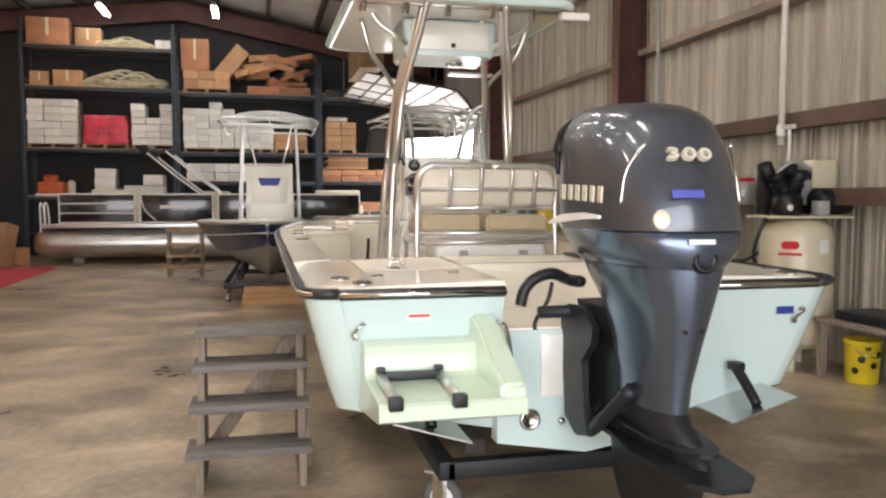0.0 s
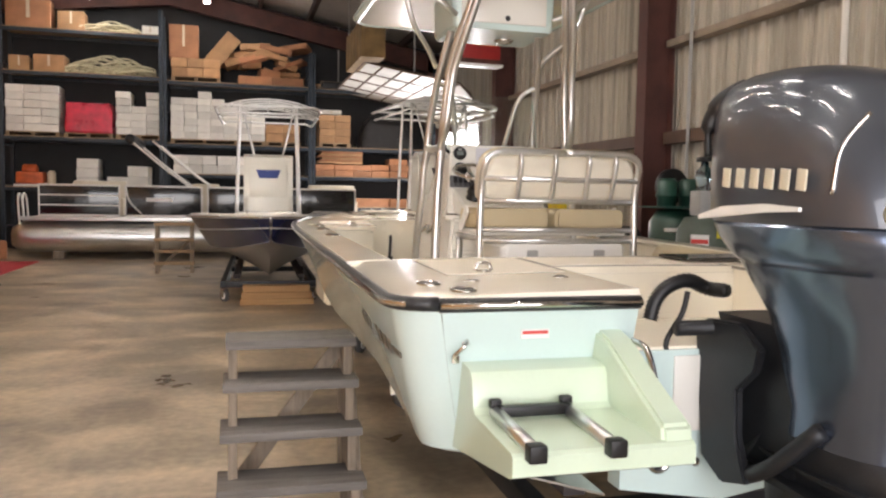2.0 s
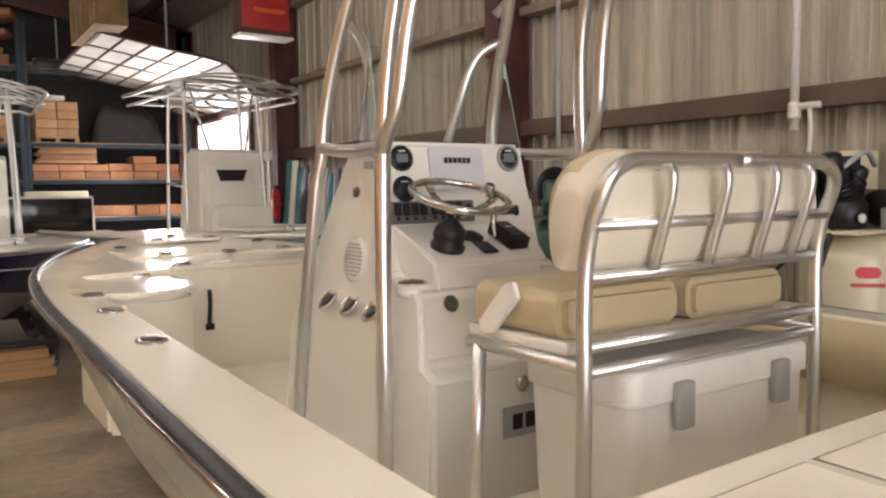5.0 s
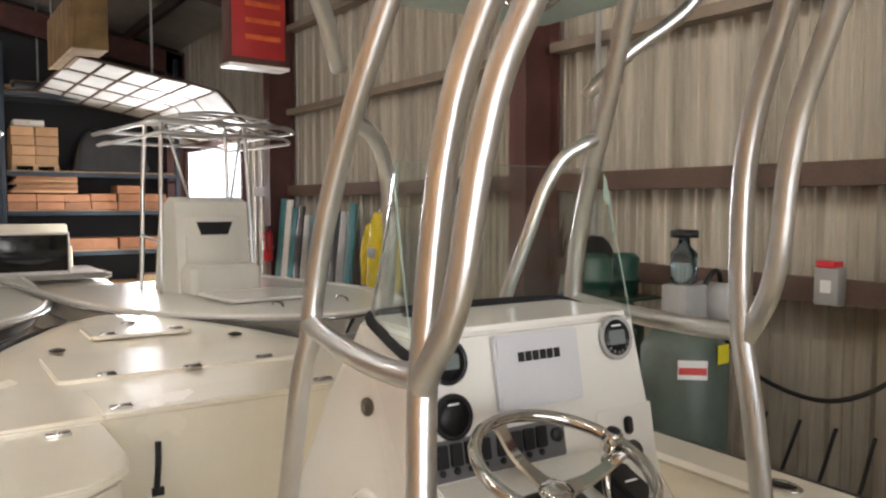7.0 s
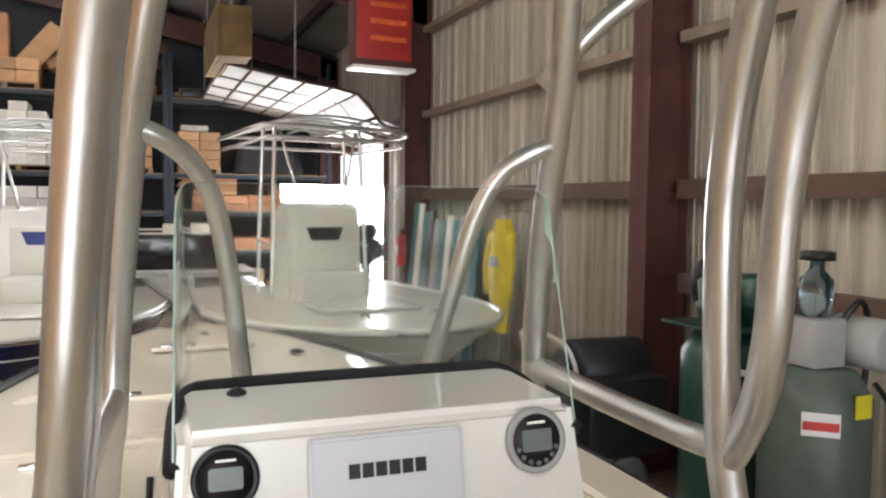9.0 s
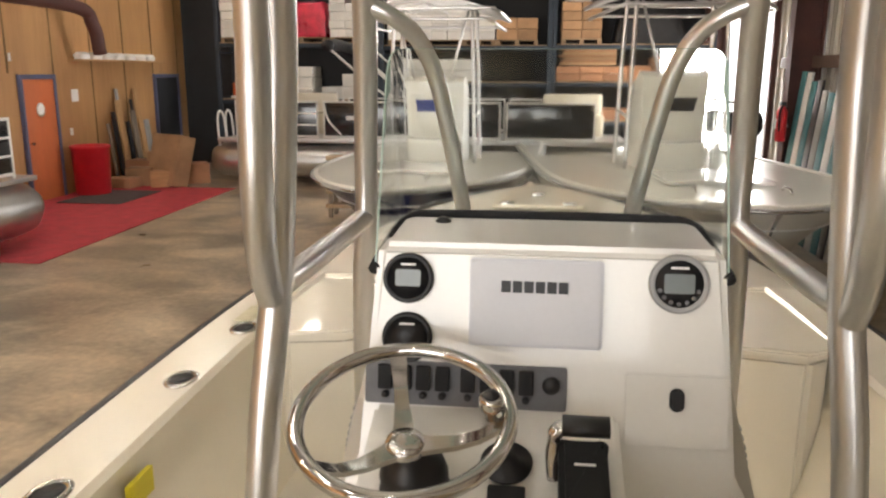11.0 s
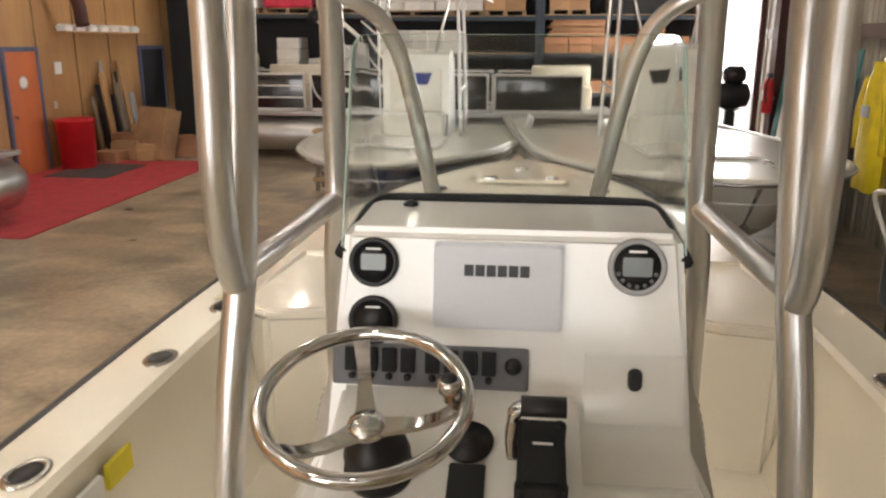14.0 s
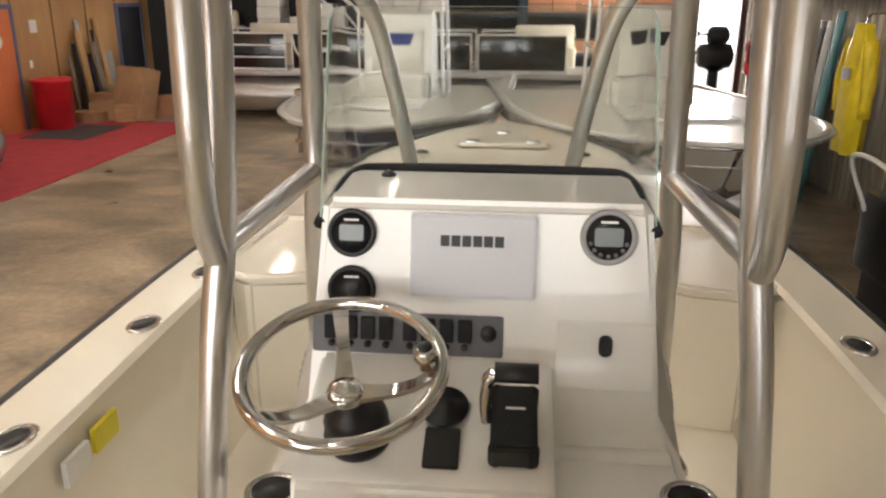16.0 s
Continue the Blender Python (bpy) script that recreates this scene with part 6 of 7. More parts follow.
for v in bm.verts:
    x, y = v.co.x * 1.5, v.co.y * 0.8
    e = max(abs(v.co.x), abs(v.co.y)) * 2
    z = 0.85 * (1 - e ** 6) + 0.16 * noise.noise(Vector((x * 3, y * 3, 1)))
    v.co = Vector((x + 0.75, y + 0.4, max(0.01, z)))
part("tarp", bm, M_TARP, tp)
for x, w, h in ((2.5, 0.9, 0.22), (3.5, 1.1, 0.5), (4.7, 0.7, 0.35)):
    o = thing("dark_bundle", "dark wrapped bundle on the top rack shelf", "bundle", (x, RY0 + 0.1, 4.342))
    part("wrap", box((0, 0, 0), (w, 0.6, h), 0.08, 3), M_TARP, o)

lum = thing("lumber_pile", "stack of brown planks on the rack", "lumber", (2.4, RY0 + 0.12, 4.36))
for i in range(14):
    part("plank", box((0, 0, 0), (2.9 - 0.1 * (i % 4), 0.14, 0.045), 0.004), M_LUMBER if i % 3 else M_WOODB, lum, m=pose(0.04 * (i % 5), 0.15 * (i % 4), 0.002 + 0.047 * (i // 4), 0, 0, 0.4 * (i % 3 - 1)))
flat = thing("flat_packs", "layered brown flat packs on the rack", "flat packs", (2.42, RY0 + 0.08, 2.36))
for i in range(7):
    part("flat_pack", box((0, 0, 0), (1.2 - 0.05 * (i % 3), 0.7, 0.05), 0.006), M_CARDR if i % 2 else M_CARD, flat, m=pose(0.05 * (i % 3), 0.02 * (i % 2), 0.003 + 0.053 * i, 0, 0, random.uniform(-3, 3)))
low = thing("floor_crates", "row of brown crates on the floor under the rack", "crates", (2.4, RY0 + 0.15, 0.0))
for i in range(5):
    part("crate", box((0, 0, 0), (0.55, 0.6, 0.5 + 0.12 * (i % 3)), 0.01), M_CARD if i % 2 else M_PALLET, low, m=pose(0.62 * i, 0, 0.002, 0, 0, random.uniform(-3, 3)))

# ---- open overhead door with pale panels, and what hangs by it ----
od = thing("overhead_door", "open sectional overhead door with pale translucent panels", "overhead door", (0, 0, 0))
def track(u):
    return (5.86 - u, 3.95 + 0.17 * (u - 0.5)) if u > 0.5 else (5.86 - 0.5 * math.sin(u * math.pi), 3.45 + 0.5 * (1 - math.cos(u * math.pi)) * 0.5)


cells = []
for i in range(7):
    u0, u1 = i * 0.42, i * 0.42 + 0.40
    (xa, za), (xb, zb) = track(u0), track(u1)
    for k in range(4):
        y0 = 17.9 + k * 1.25
        bm = loft([[(xa, y, za), (xb, y, zb), (xb, y, zb + 0.03), (xa, y, za + 0.03)] for y in (y0 + 0.03, y0 + 1.2)])
        part("door_panel", bm, M_SMOKE, od, "pale translucent door panel", smooth=False)
    part("panel_rail", tube([(xb - 0.01, 17.9, zb + 0.01), (xb - 0.01, 22.9, zb + 0.01)], 0.03, 6), M_GIRT, od)
for k in range(5):
    y = 17.9 + k * 1.25
    part("stile", tube([(track(u)[0], y, track(u)[1] + 0.005) for u in (0, 0.15, 0.3, 0.45, 0.8, 1.6, 2.4, 2.92)], 0.03, 6, 2), M_GIRT, od)
for y in (17.88, 22.92):
    part("hanger", box((4.0, y - 0.015, 4.2), (4.03, y + 0.015, roof_z(4.0) - 0.02)), M_GREYBOX, od)
    part("hanger", box((3.0, y - 0.015, 4.4), (3.03, y + 0.015, roof_z(3.0) - 0.02)), M_GREYBOX, od)
cr = thing("hanging_crate", "yellowish plywood crate stored above the door track", "crate", (2.75, 17.2, 4.35))
for k in range(5):
    part("board", box((0, k * 0.45, 0), (0.05, k * 0.45 + 0.43, 0.78), 0.005), M_PLYOLD, cr)
part("side_board", box((0.055, 0, 0), (0.5, 0.05, 0.75), 0.005), M_PLYOLD, cr)
part("base_board", box((0.055, 0.055, 0.0), (0.5, 2.2, 0.05), 0.005), M_PLYOLD, cr)
for y in (0.1, 2.0):
    part("strap", box((0.02, y, 0.78), (0.04, y + 0.04, roof_z(2.8) - 4.37), 0.002), M_GREYBOX, cr)
sg = thing("hanging_sign", "red lightbox sign hanging from the rafters", "sign", (4.05, 14.35, 3.86), 3)
part("sign_box", box((0, 0, 0), (0.75, 0.24, 0.95), 0.01), M_STEEL_RED, sg)
part("sign_face", box((0.03, -0.012, 0.08), (0.72, -0.002, 0.9), 0.003), M_REDSIGN, sg, "red sign face")
for i in range(3):
    part("sign_bar", box((0.2, -0.016, 0.30 + 0.2 * i), (0.66, -0.013, 0.36 + 0.2 * i)), M_ORANGE, sg)
part("sign_lip", box((-0.02, -0.03, -0.04), (0.78, 0.26, -0.002), 0.006), M_WHITE, sg)
for x in (0.1, 0.65):
    part("hanger", box((x, 0.11, 0.95), (x + 0.015, 0.125, roof_z(4.4) - 3.87)), M_GREYBOX, sg)

# ---- along the east wall ----
cp = thing("air_compressor", "cream upright air compressor with a black pump beside the wall", "air compressor", (5.47, 6.72, 0))
part("tank", lathe([(0.05, 0.18), (0.22, 0.20), (0.30, 0.27), (0.325, 0.36), (0.325, 1.22), (0.30, 1.31), (0.22, 1.38), (0.05, 1.40)], 36), M_COMP, cp, "cream enamel air tank")
for k in range(4):
    a = radians(45 + 90 * k)
    part("foot", box((-0.04, -0.05, 0.001), (0.04, 0.05, 0.26), 0.006), M_COMP, cp, m=pose(0.25 * math.cos(a), 0.25 * math.sin(a), 0, 0, 0, 45 + 90 * k))
part("platform", box((-0.38, -0.24, 1.40), (0.42, 0.24, 1.425), 0.005), M_COMP, cp)
pump = part("pump", lathe([(0.11, 0), (0.14, 0.03), (0.14, 0.16), (0.09, 0.22)], 20, pose(-0.12, 0, 1.426)), M_BLACK, cp, "black finned compressor pump")
for sx in (-1, 1):
    for k in range(4):
        part("cooling_fin", lathe([(0.092, 0), (0.092, 0.010)], 16, pose(-0.12, 0, 1.60) @ pose(0, 0, 0, 0, sx * 32, 0) @ pose(0, 0, 0.05 + k * 0.034)), M_BLACK, pump)
    part("cylinder", lathe([(0.07, 0), (0.07, 0.2), (0.08, 0.21), (0.08, 0.25)], 16, pose(-0.12, 0, 1.60) @ pose(0, 0, 0, 0, sx * 32, 0)), M_CASTBLK, pump)
part("air_filter", lathe([(0.06, 0), (0.07, 0.02), (0.07, 0.12), (0.04, 0.14)], 16, pose(-0.36, -0.05, 1.78, 0, -20, 0)), M_BLACK, pump)
part("drive_motor", lathe([(0.1, 0), (0.12, 0.02), (0.12, 0.34), (0.08, 0.38)], 20, pose(0.10, -0.1, 1.56, 0, 90, 0)), M_BLACK, cp, "black electric motor")
part("intercooler_pipe", tube([(-0.3, -0.08, 1.82), (-0.15, -0.14, 1.92), (0.05, -0.1, 1.84)], 0.018, 8), M_GREYBOX, pump, "grey intercooler pipe")
part("head_cap", box((-0.16, -0.07, 1.80), (-0.06, 0.05, 1.90), 0.015), M_CASTBLK, pump)
part("pressure_switch", box((0.02, -0.26, 1.43), (0.14, -0.16, 1.56), 0.01), M_GREYBOX, cp, "grey pressure switch")
part("oil_gauge", lathe([(0.03, 0), (0.03, 0.02), (0.02, 0.025)], 12, pose(-0.2, -0.15, 1.5, 90)), M_LABEL, pump)
part("belt_guard", box((-0.30, 0.12, 1.43), (0.40, 0.22, 1.86), 0.05), M_BLACK, cp)
part("control_box", box((0.24, 0.10, 1.40), (0.50, 0.26, 1.95), 0.02), M_COMP, cp, "cream control box")
part("maker_badge", prism(rect_round(-0.075, -0.036, 0.075, 0.036, 0.034), 0, 0.004), M_RED, cp, "red badge on the tank", m=pose(-0.235, -0.226, 1.16, 90, 0, -46))
part("maker_line", box((-0.1, -0.012, 0), (0.1, 0.012, 0.004)), M_LABELR, cp, m=pose(-0.235, -0.226, 1.08, 90, 0, -46))
part("label", box((-0.05, -0.06, 0), (0.05, 0.06, 0.004)), M_LABEL, cp, m=pose(0.04, -0.322, 1.15, 90, 0, 7))
part("discharge_hose", tube([(-0.3, -0.05, 1.5), (-0.42, -0.05, 1.3), (-0.45, 0.0, 1.05), (-0.33, 0.05, 0.9)], 0.018, 8), M_BLACK, cp, "black discharge hose")

pp = thing("pvc_pipe", "white vertical pipe on the steel wall", "pipe", (5.72, 7.32, 0))
part("pipe", tube([(0, 0, 2.12), (0, 0, 5.6)], 0.032, 14), M_PVC, pp)
part("coupling", lathe([(0.045, 0), (0.047, 0.02), (0.047, 0.10), (0.042, 0.12)], 16, pose(0, 0, 2.2)), M_PVC, pp)
part("elbow", tube([(0, 0, 2.28), (0.0, -0.08, 2.29), (0, -0.2, 2.29)], 0.026, 12), M_PVC, pp)
part("drop_leg", tube([(0, -0.12, 2.28), (0, -0.13, 2.1), (0, -0.12, 1.95)], 0.018, 10), M_PVC, pp)
pg = thing("grey_pipe", "thin grey conduit on the steel wall", "pipe", (5.74, 9.9, 0))
part("pipe", tube([(0, 0, 1.0), (0, 0, 4.4)], 0.022, 10), M_GREYBOX, pg)

g1 = thing("green_compressor", "dark green upright air compressor with a green pump", "air compressor", (5.2, 9.25, 0))
part("tank", lathe([(0.05, 0.16), (0.2, 0.18), (0.29, 0.28), (0.29, 1.28), (0.2, 1.42), (0.05, 1.44)], 32), M_GREEN, g1, "dark green air tank")
part("platform", box((-0.3, -0.3, 1.445), (0.3, 0.3, 1.465), 0.005), M_GREEN, g1)
for x in (-0.14, 0.14):
    part("cylinder", lathe([(0.11, 0), (0.11, 0.1), (0.13, 0.11), (0.13, 0.14), (0.11, 0.15), (0.12, 0.28), (0.08, 0.32)], 18, pose(x, -0.05, 1.466)), M_GREEN, g1, "green pump cylinder")
part("flywheel", lathe([(0.2, 0), (0.21, 0.01), (0.21, 0.05), (0.2, 0.06)], 24, pose(0.05, 0.2, 1.70, 90)), M_BLACK, g1)
part("label", box((-0.09, -0.06, 0), (0.09, 0.06, 0.004)), M_LABELR, g1, m=pose(-0.16, -0.245, 0.95, 90, 0, -33))
part("name_strip", box((-0.1, -0.02, 0), (0.1, 0.02, 0.004)), M_LABEL, g1, m=pose(-0.16, -0.245, 1.2, 90, 0, -33))
for k in range(3):
    a = radians(30 + 120 * k)
    part("foot", box((-0.04, -0.04, 0.001), (0.04, 0.04, 0.25), 0.006), M_GREEN, g1, m=pose(0.22 * math.cos(a), 0.22 * math.sin(a), 0))
g2 = thing("grey_tank", "grey-green upright tank with a hazard label", "tank", (5.0, 8.35, 0))
part("tank", lathe([(0.05, 0.12), (0.2, 0.14), (0.28, 0.22), (0.28, 1.22), (0.2, 1.36), (0.06, 1.38)], 32), M_OLIVE, g2)
part("foot_ring", lathe([(0.22, 0.001), (0.24, 0.01), (0.22, 0.2), (0.2, 0.2)], 24), M_OLIVE, g2)
part("hazard_label", box((-0.09, -0.06, 0), (0.09, 0.06, 0.004)), M_LABEL, g2, "white and red hazard label", m=pose(-0.185, -0.213, 1.13, 90, 0, -41))
part("hazard_stripe", box((-0.085, -0.03, 0.0042), (0.085, 0.015, 0.006)), M_LABELR, g2, m=pose(-0.185, -0.213, 1.13, 90, 0, -41))
part("yellow_label", box((-0.06, -0.06, 0), (0.06, 0.06, 0.004)), M_LABELY, g2, "yellow label", m=pose(0.02, -0.282, 1.22, 90, 0, 4))
hd = part("regulator_head", box((-0.12, -0.1, 1.38), (0.1, 0.1, 1.64), 0.02), M_GREYBOX, g2, "grey valve housing")
part("blue_bottle", lathe([(0.06, 0), (0.085, 0.01), (0.085, 0.20), (0.04, 0.25), (0.035, 0.30)], 20, pose(-0.02, 0, 1.641)), M_WATER, g2, "blue plastic bottle")
part("bottle_cap", lathe([(0.09, 0), (0.09, 0.045), (0.07, 0.05)], 16, pose(-0.02, 0, 1.942)), M_BLACK, g2)
part("hose_loop", tube([(0.1, -0.02, 1.55), (0.22, -0.06, 1.72), (0.34, -0.02, 1.60), (0.36, 0.0, 1.3), (0.3, 0, 1.0)], 0.018, 8), M_BLACK, g2)
part("pump_motor", lathe([(0.12, 0), (0.14, 0.02), (0.14, 0.3), (0.1, 0.33)], 20, pose(0.26, 0.1, 1.50, 90)), M_GREYBOX, g2, "grey pump motor")
rail = thing("wall_rail", "brown steel rail with electric boxes on the wall", "rail", (0, 0, 0))
part("rail", box((5.70, 5.1, 1.52), (5.785, 10.4, 1.68), 0.006), M_GIRT, rail)
for y, m2 in ((7.25, M_GREYBOX), (6.9, M_GREYBOX), (7.75, M_GREYBOX)):
    part("switch_box", box((5.60, y - 0.08, 1.52), (5.70, y + 0.08, 1.76), 0.01), m2, rail, "grey electric switch box")
    part("switch_cover", box((5.585, y - 0.06, 1.76), (5.70, y + 0.06, 1.80), 0.01), M_RED, rail, "red switch cover")
    part("switch_label", box((5.597, y - 0.035, 1.60), (5.5995, y + 0.035, 1.68)), M_LABEL, rail)
part("cable", tube([(5.62, 7.22, 1.52), (5.60, 7.3, 1.15), (5.58, 7.7, 0.92), (5.6, 8.2, 0.98), (5.62, 8.5, 1.2)], 0.016, 8), M_BLACK, rail, "hanging black cable")
part("cable", tube([(5.66, 6.9, 1.52), (5.66, 6.88, 1.1), (5.66, 6.85, 0.5)], 0.014, 8), M_BLACK, rail)
coil = thing("hose_coil", "heap of black hoses on the floor by the wall", "hose", (5.3, 7.75, 0))
for i in range(7):
    rr, z = 0.26 + 0.03 * (i % 3), 0.03 + 0.045 * i
    part("hose_turn", tube([(rr * math.cos(a) + 0.05 * math.sin(i), rr * math.sin(a) * 1.3, z + 0.03 * math.sin(a * 2 + i)) for a in (2 * math.pi * k / 20 for k in range(20))], 0.022, 8, 1, True, False), M_BLACK, coil)
for k in range(4):
    o = thing("loose_cable", "loose black cable lying on the floor by the wall", "cable", (5.1, 6.9 + 0.25 * k, 0), 0, "loose cables")
    part("cable", tube([(0.0, 0.0, 0.014), (0.25, 0.35 + 0.1 * k, 0.014), (0.1, 0.8, 0.014), (0.4, 1.1 - 0.2 * k, 0.014), (0.55, 0.7, 0.2), (0.68, 0.6, 0.7)], 0.013, 6, 8), M_BLACK, o)
cl2 = thing("black_machine", "dark wheeled machine parked by the wall", "machine", (4.9, 10.3, 0))
part("body", box((-0.25, -0.3, 0.35), (0.45, 0.5, 0.95), 0.06), M_TARP, cl2)
part("drum", lathe([(0.2, 0), (0.24, 0.03), (0.24, 0.6), (0.2, 0.63)], 22, pose(-0.2, 0.1, 0.95, 0, 90, 0)), M_CASTBLK, cl2)
for y in (-0.25, 0.45):
    part("wheel", lathe([(0.14, -0.04), (0.18, -0.03), (0.18, 0.03), (0.14, 0.04)], 20, pose(0.1, y, 0.18, 90)), M_TYRE, cl2)
part("handle", tube([(-0.25, -0.2, 0.8), (-0.4, -0.2, 1.2), (-0.4, 0.4, 1.2), (-0.25, 0.4, 0.8)], 0.018, 8), M_PVC, cl2, "pale tube handle")
part("leg_frame", box((-0.2, -0.2, 0.0), (-0.14, 0.4, 0.36), 0.004), M_CASTBLK, cl2)

for i in range(11):
    y = 14.15 + i * 0.235
    o = thing("leaning_sheet", "tall sheet stock leaning on the steel wall", "sheet", (5.44, y, 0.0), 0, "leaning sheets")
    part("sheet", box((0, 0, 0), (0.03, 0.2, random.uniform(1.9, 2.25)), 0.004), (M_TEAL, M_GREYBOX, M_TARP, M_TEAL, M_WHITE)[i % 5], o, m=pose(0, 0, 0.002, 0, 5.5, 0))
rc = thing("raincoat", "yellow rain jacket hanging on the wall", "jacket", (5.55, 13.35, 0))
bm = loft([[(0.10 * math.sin(a) * s + 0.02 * math.sin(5 * a + z * 3), w * math.cos(a), z) for a in (2 * math.pi * k / 20 for k in range(20))] for z, w, s in ((0.75, 0.30, 0.9), (1.1, 0.27, 1.1), (1.5, 0.25, 1.2), (1.8, 0.24, 1.0), (1.95, 0.16, 0.8), (2.05, 0.08, 0.7))])
part("coat_body", bm, M_YELLOW, rc)
for sy in (-1, 1):
    part("sleeve", tube([(0, sy * 0.2, 1.88), (-0.02, sy * 0.32, 1.55), (-0.02, sy * 0.33, 1.15)], [0.075, 0.07, 0.06], 12, 4), M_YELLOW, rc)
part("hook", tube([(0.455, 0, 2.12), (0.05, 0, 2.14), (0, 0, 2.0)], 0.010, 6), M_CHROME, rc)
part("reflective_patch", box((-0.13, -0.1, 1.5), (-0.118, 0.1, 1.62), 0.004), M_GREYBOX, rc)
fe = thing("fire_extinguisher", "red fire extinguisher hanging on the steel column", "extinguisher", (5.44, 16.72, 1.25))
part("cylinder", lathe([(0.06, 0), (0.075, 0.02), (0.075, 0.42), (0.03, 0.5)], 20), M_RED, fe)
part("valve", box((-0.03, -0.05, 0.501), (0.03, 0.06, 0.56), 0.006), M_BLACK, fe)
part("hose", tube([(0.0, -0.05, 0.54), (-0.06, -0.1, 0.4), (-0.05, -0.09, 0.15)], 0.012, 8), M_BLACK, fe)
part("label", box((-0.078, -0.03, 0.18), (-0.0735, 0.03, 0.32)), M_LABEL, fe)
part("bracket", box((0.0, -0.02, 0.2), (0.09, 0.02, 0.24)), M_GREYBOX, fe)
for i, (x, y, s) in enumerate(((5.3, 17.7, 1.0), (5.1, 17.3, 0.8))):
    o = thing("dark_bag", "black bag of scrap on the floor by the door", "bag", (x, y, 0), i * 40, "bags by the door")
    bm = bmesh.new()
    bmesh.ops.create_icosphere(bm, subdivisions=3, radius=0.38 * s)
    for v in bm.verts:
        v.co += v.co.normalized() * 0.1 * noise.noise(v.co * 4)
        v.co.z = max(0.001, v.co.z + 0.3 * s)
    part("bag", bm, M_TARP, o)
dm = thing("bench_grinder", "black pedestal shop machine beside the open door", "machine", (5.33, 18.35, 0))
part("pedestal", loft([[(x, y, z) for x, y in rect_round(-w, -w, w, w, 0.04)] for z, w in ((0.0, 0.2), (0.04, 0.2), (0.08, 0.09), (1.15, 0.08), (1.2, 0.16))]), M_CASTBLK, dm)
part("body", lathe([(0.12, -0.28), (0.19, -0.24), (0.21, 0.0), (0.19, 0.24), (0.12, 0.28)], 20, pose(0, 0, 1.40, 0, 90, 0)), M_CASTBLK, dm)
part("head", lathe([(0.1, -0.16), (0.15, -0.1), (0.15, 0.12), (0.08, 0.18)], 18, pose(0.02, 0, 1.72, 0, 90, 0)), M_BLACK, dm)
part("neck", box((-0.06, -0.06, 1.55), (0.08, 0.06, 1.64), 0.01), M_CASTBLK, dm)
part("side_knob", lathe([(0.02, 0), (0.02, 0.12), (0.05, 0.13), (0.05, 0.16)], 14, pose(-0.14, 0, 1.74, 0, -90, 0)), M_BLACK, dm)
bu = thing("bucket", "yellow paint-stained plastic bucket on the floor", "bucket", (5.62, 6.02, 0))
part("pail", lathe([(0.125, 0.001), (0.13, 0.01), (0.148, 0.34), (0.155, 0.345), (0.155, 0.375), (0.14, 0.375), (0.122, 0.03), (0.002, 0.03)], 28), M_YELLOW, bu)
part("bail", tube([(-0.15, 0, 0.34), (-0.1, -0.11, 0.27), (0.0, -0.16, 0.24), (0.1, -0.11, 0.27), (0.15, 0, 0.34)], 0.005, 6), M_CHROME, bu, "wire handle")
for i in range(5):
    part("paint_splash", lathe([(0.03, 0), (0.02, 0.004), (0.002, 0.005)], 10), M_BLACK, bu, m=pose(0.142 * math.cos(3.6 + i * 0.35), 0.142 * math.sin(3.6 + i * 0.35), 0.12 + 0.05 * (i * 2 % 5), 90, 0, math.degrees(3.6 + i * 0.35) + 90))
tb = thing("shop_bench", "low cluttered brown shop bench by the wall", "bench", (5.35, 5.2, 0))
part("bench_top", box((0, 0, 0.5), (0.6, 1.1, 0.54), 0.006), M_WOODB, tb)
for x in (0.02, 0.53):
    for y in (0.03, 1.02):
        part("leg", box((x, y, 0), (x + 0.05, y + 0.05, 0.5), 0.004), M_WOODB, tb)
part("tool_tray", box((0.08, 0.3, 0.541), (0.5, 0.95, 0.62), 0.01), M_CASTBLK, tb)

# ---- office side, west ----
solo("carpet", box((LX + 0.02, 13.2, 0.001), (-3.75, 19.3, 0.012)), M_CARPET, "red entrance carpet on the concrete floor", "carpet", smooth=False)
solo("door_mat", box((-6.1, 17.2, 0.0125), (-4.95, 18.7, 0.022), 0.004), M_MAT, "dark grey rubber door mat on the carpet", "mat", smooth=False)
dr = thing("office_door", "orange-stained office door in a blue-grey frame", "door", (LX, 17.1, 0), 0, "", "structure")
part("door_leaf", box((0.001, 0.06, 0.01), (0.045, 0.92, 2.06), 0.004), M_DOORORANGE, dr)
for lo, hi in (((0.001, 0.0, 0), (0.07, 0.058, 2.14)), ((0.001, 0.922, 0), (0.07, 0.98, 2.14)), ((0.001, 0.059, 2.062), (0.07, 0.921, 2.14))):
    part("door_frame", box(lo, hi, 0.004), M_BLUETRIM, dr)
part("door_knob", lathe([(0.012, 0), (0.012, 0.03), (0.028, 0.045), (0.02, 0.07)], 14, pose(0.045, 0.13, 1.0, 0, 90, 0)), M_CHROME, dr)
part("door_sign", lathe([(0.10, 0), (0.12, 0.004), (0.07, 0.006), (0.002, 0.006)], 24, pose(0.046, 0.49, 1.55, 0, 90, 0)), M_LABEL, dr, "round white door sign")
for y, z, w, h, nm in ((18.6, 1.65, 0.2, 0.22, "wall_notice"), (18.45, 1.05, 0.08, 0.13, "light_switch"), (16.95, 2.35, 0.05, 0.13, "alarm_sensor")):
    o = thing(nm, "small white plate on the plywood wall", "plate", (LX, y, z))
    part("plate", box((0.001, 0, 0), (0.02, w, h), 0.004), M_LABEL, o)
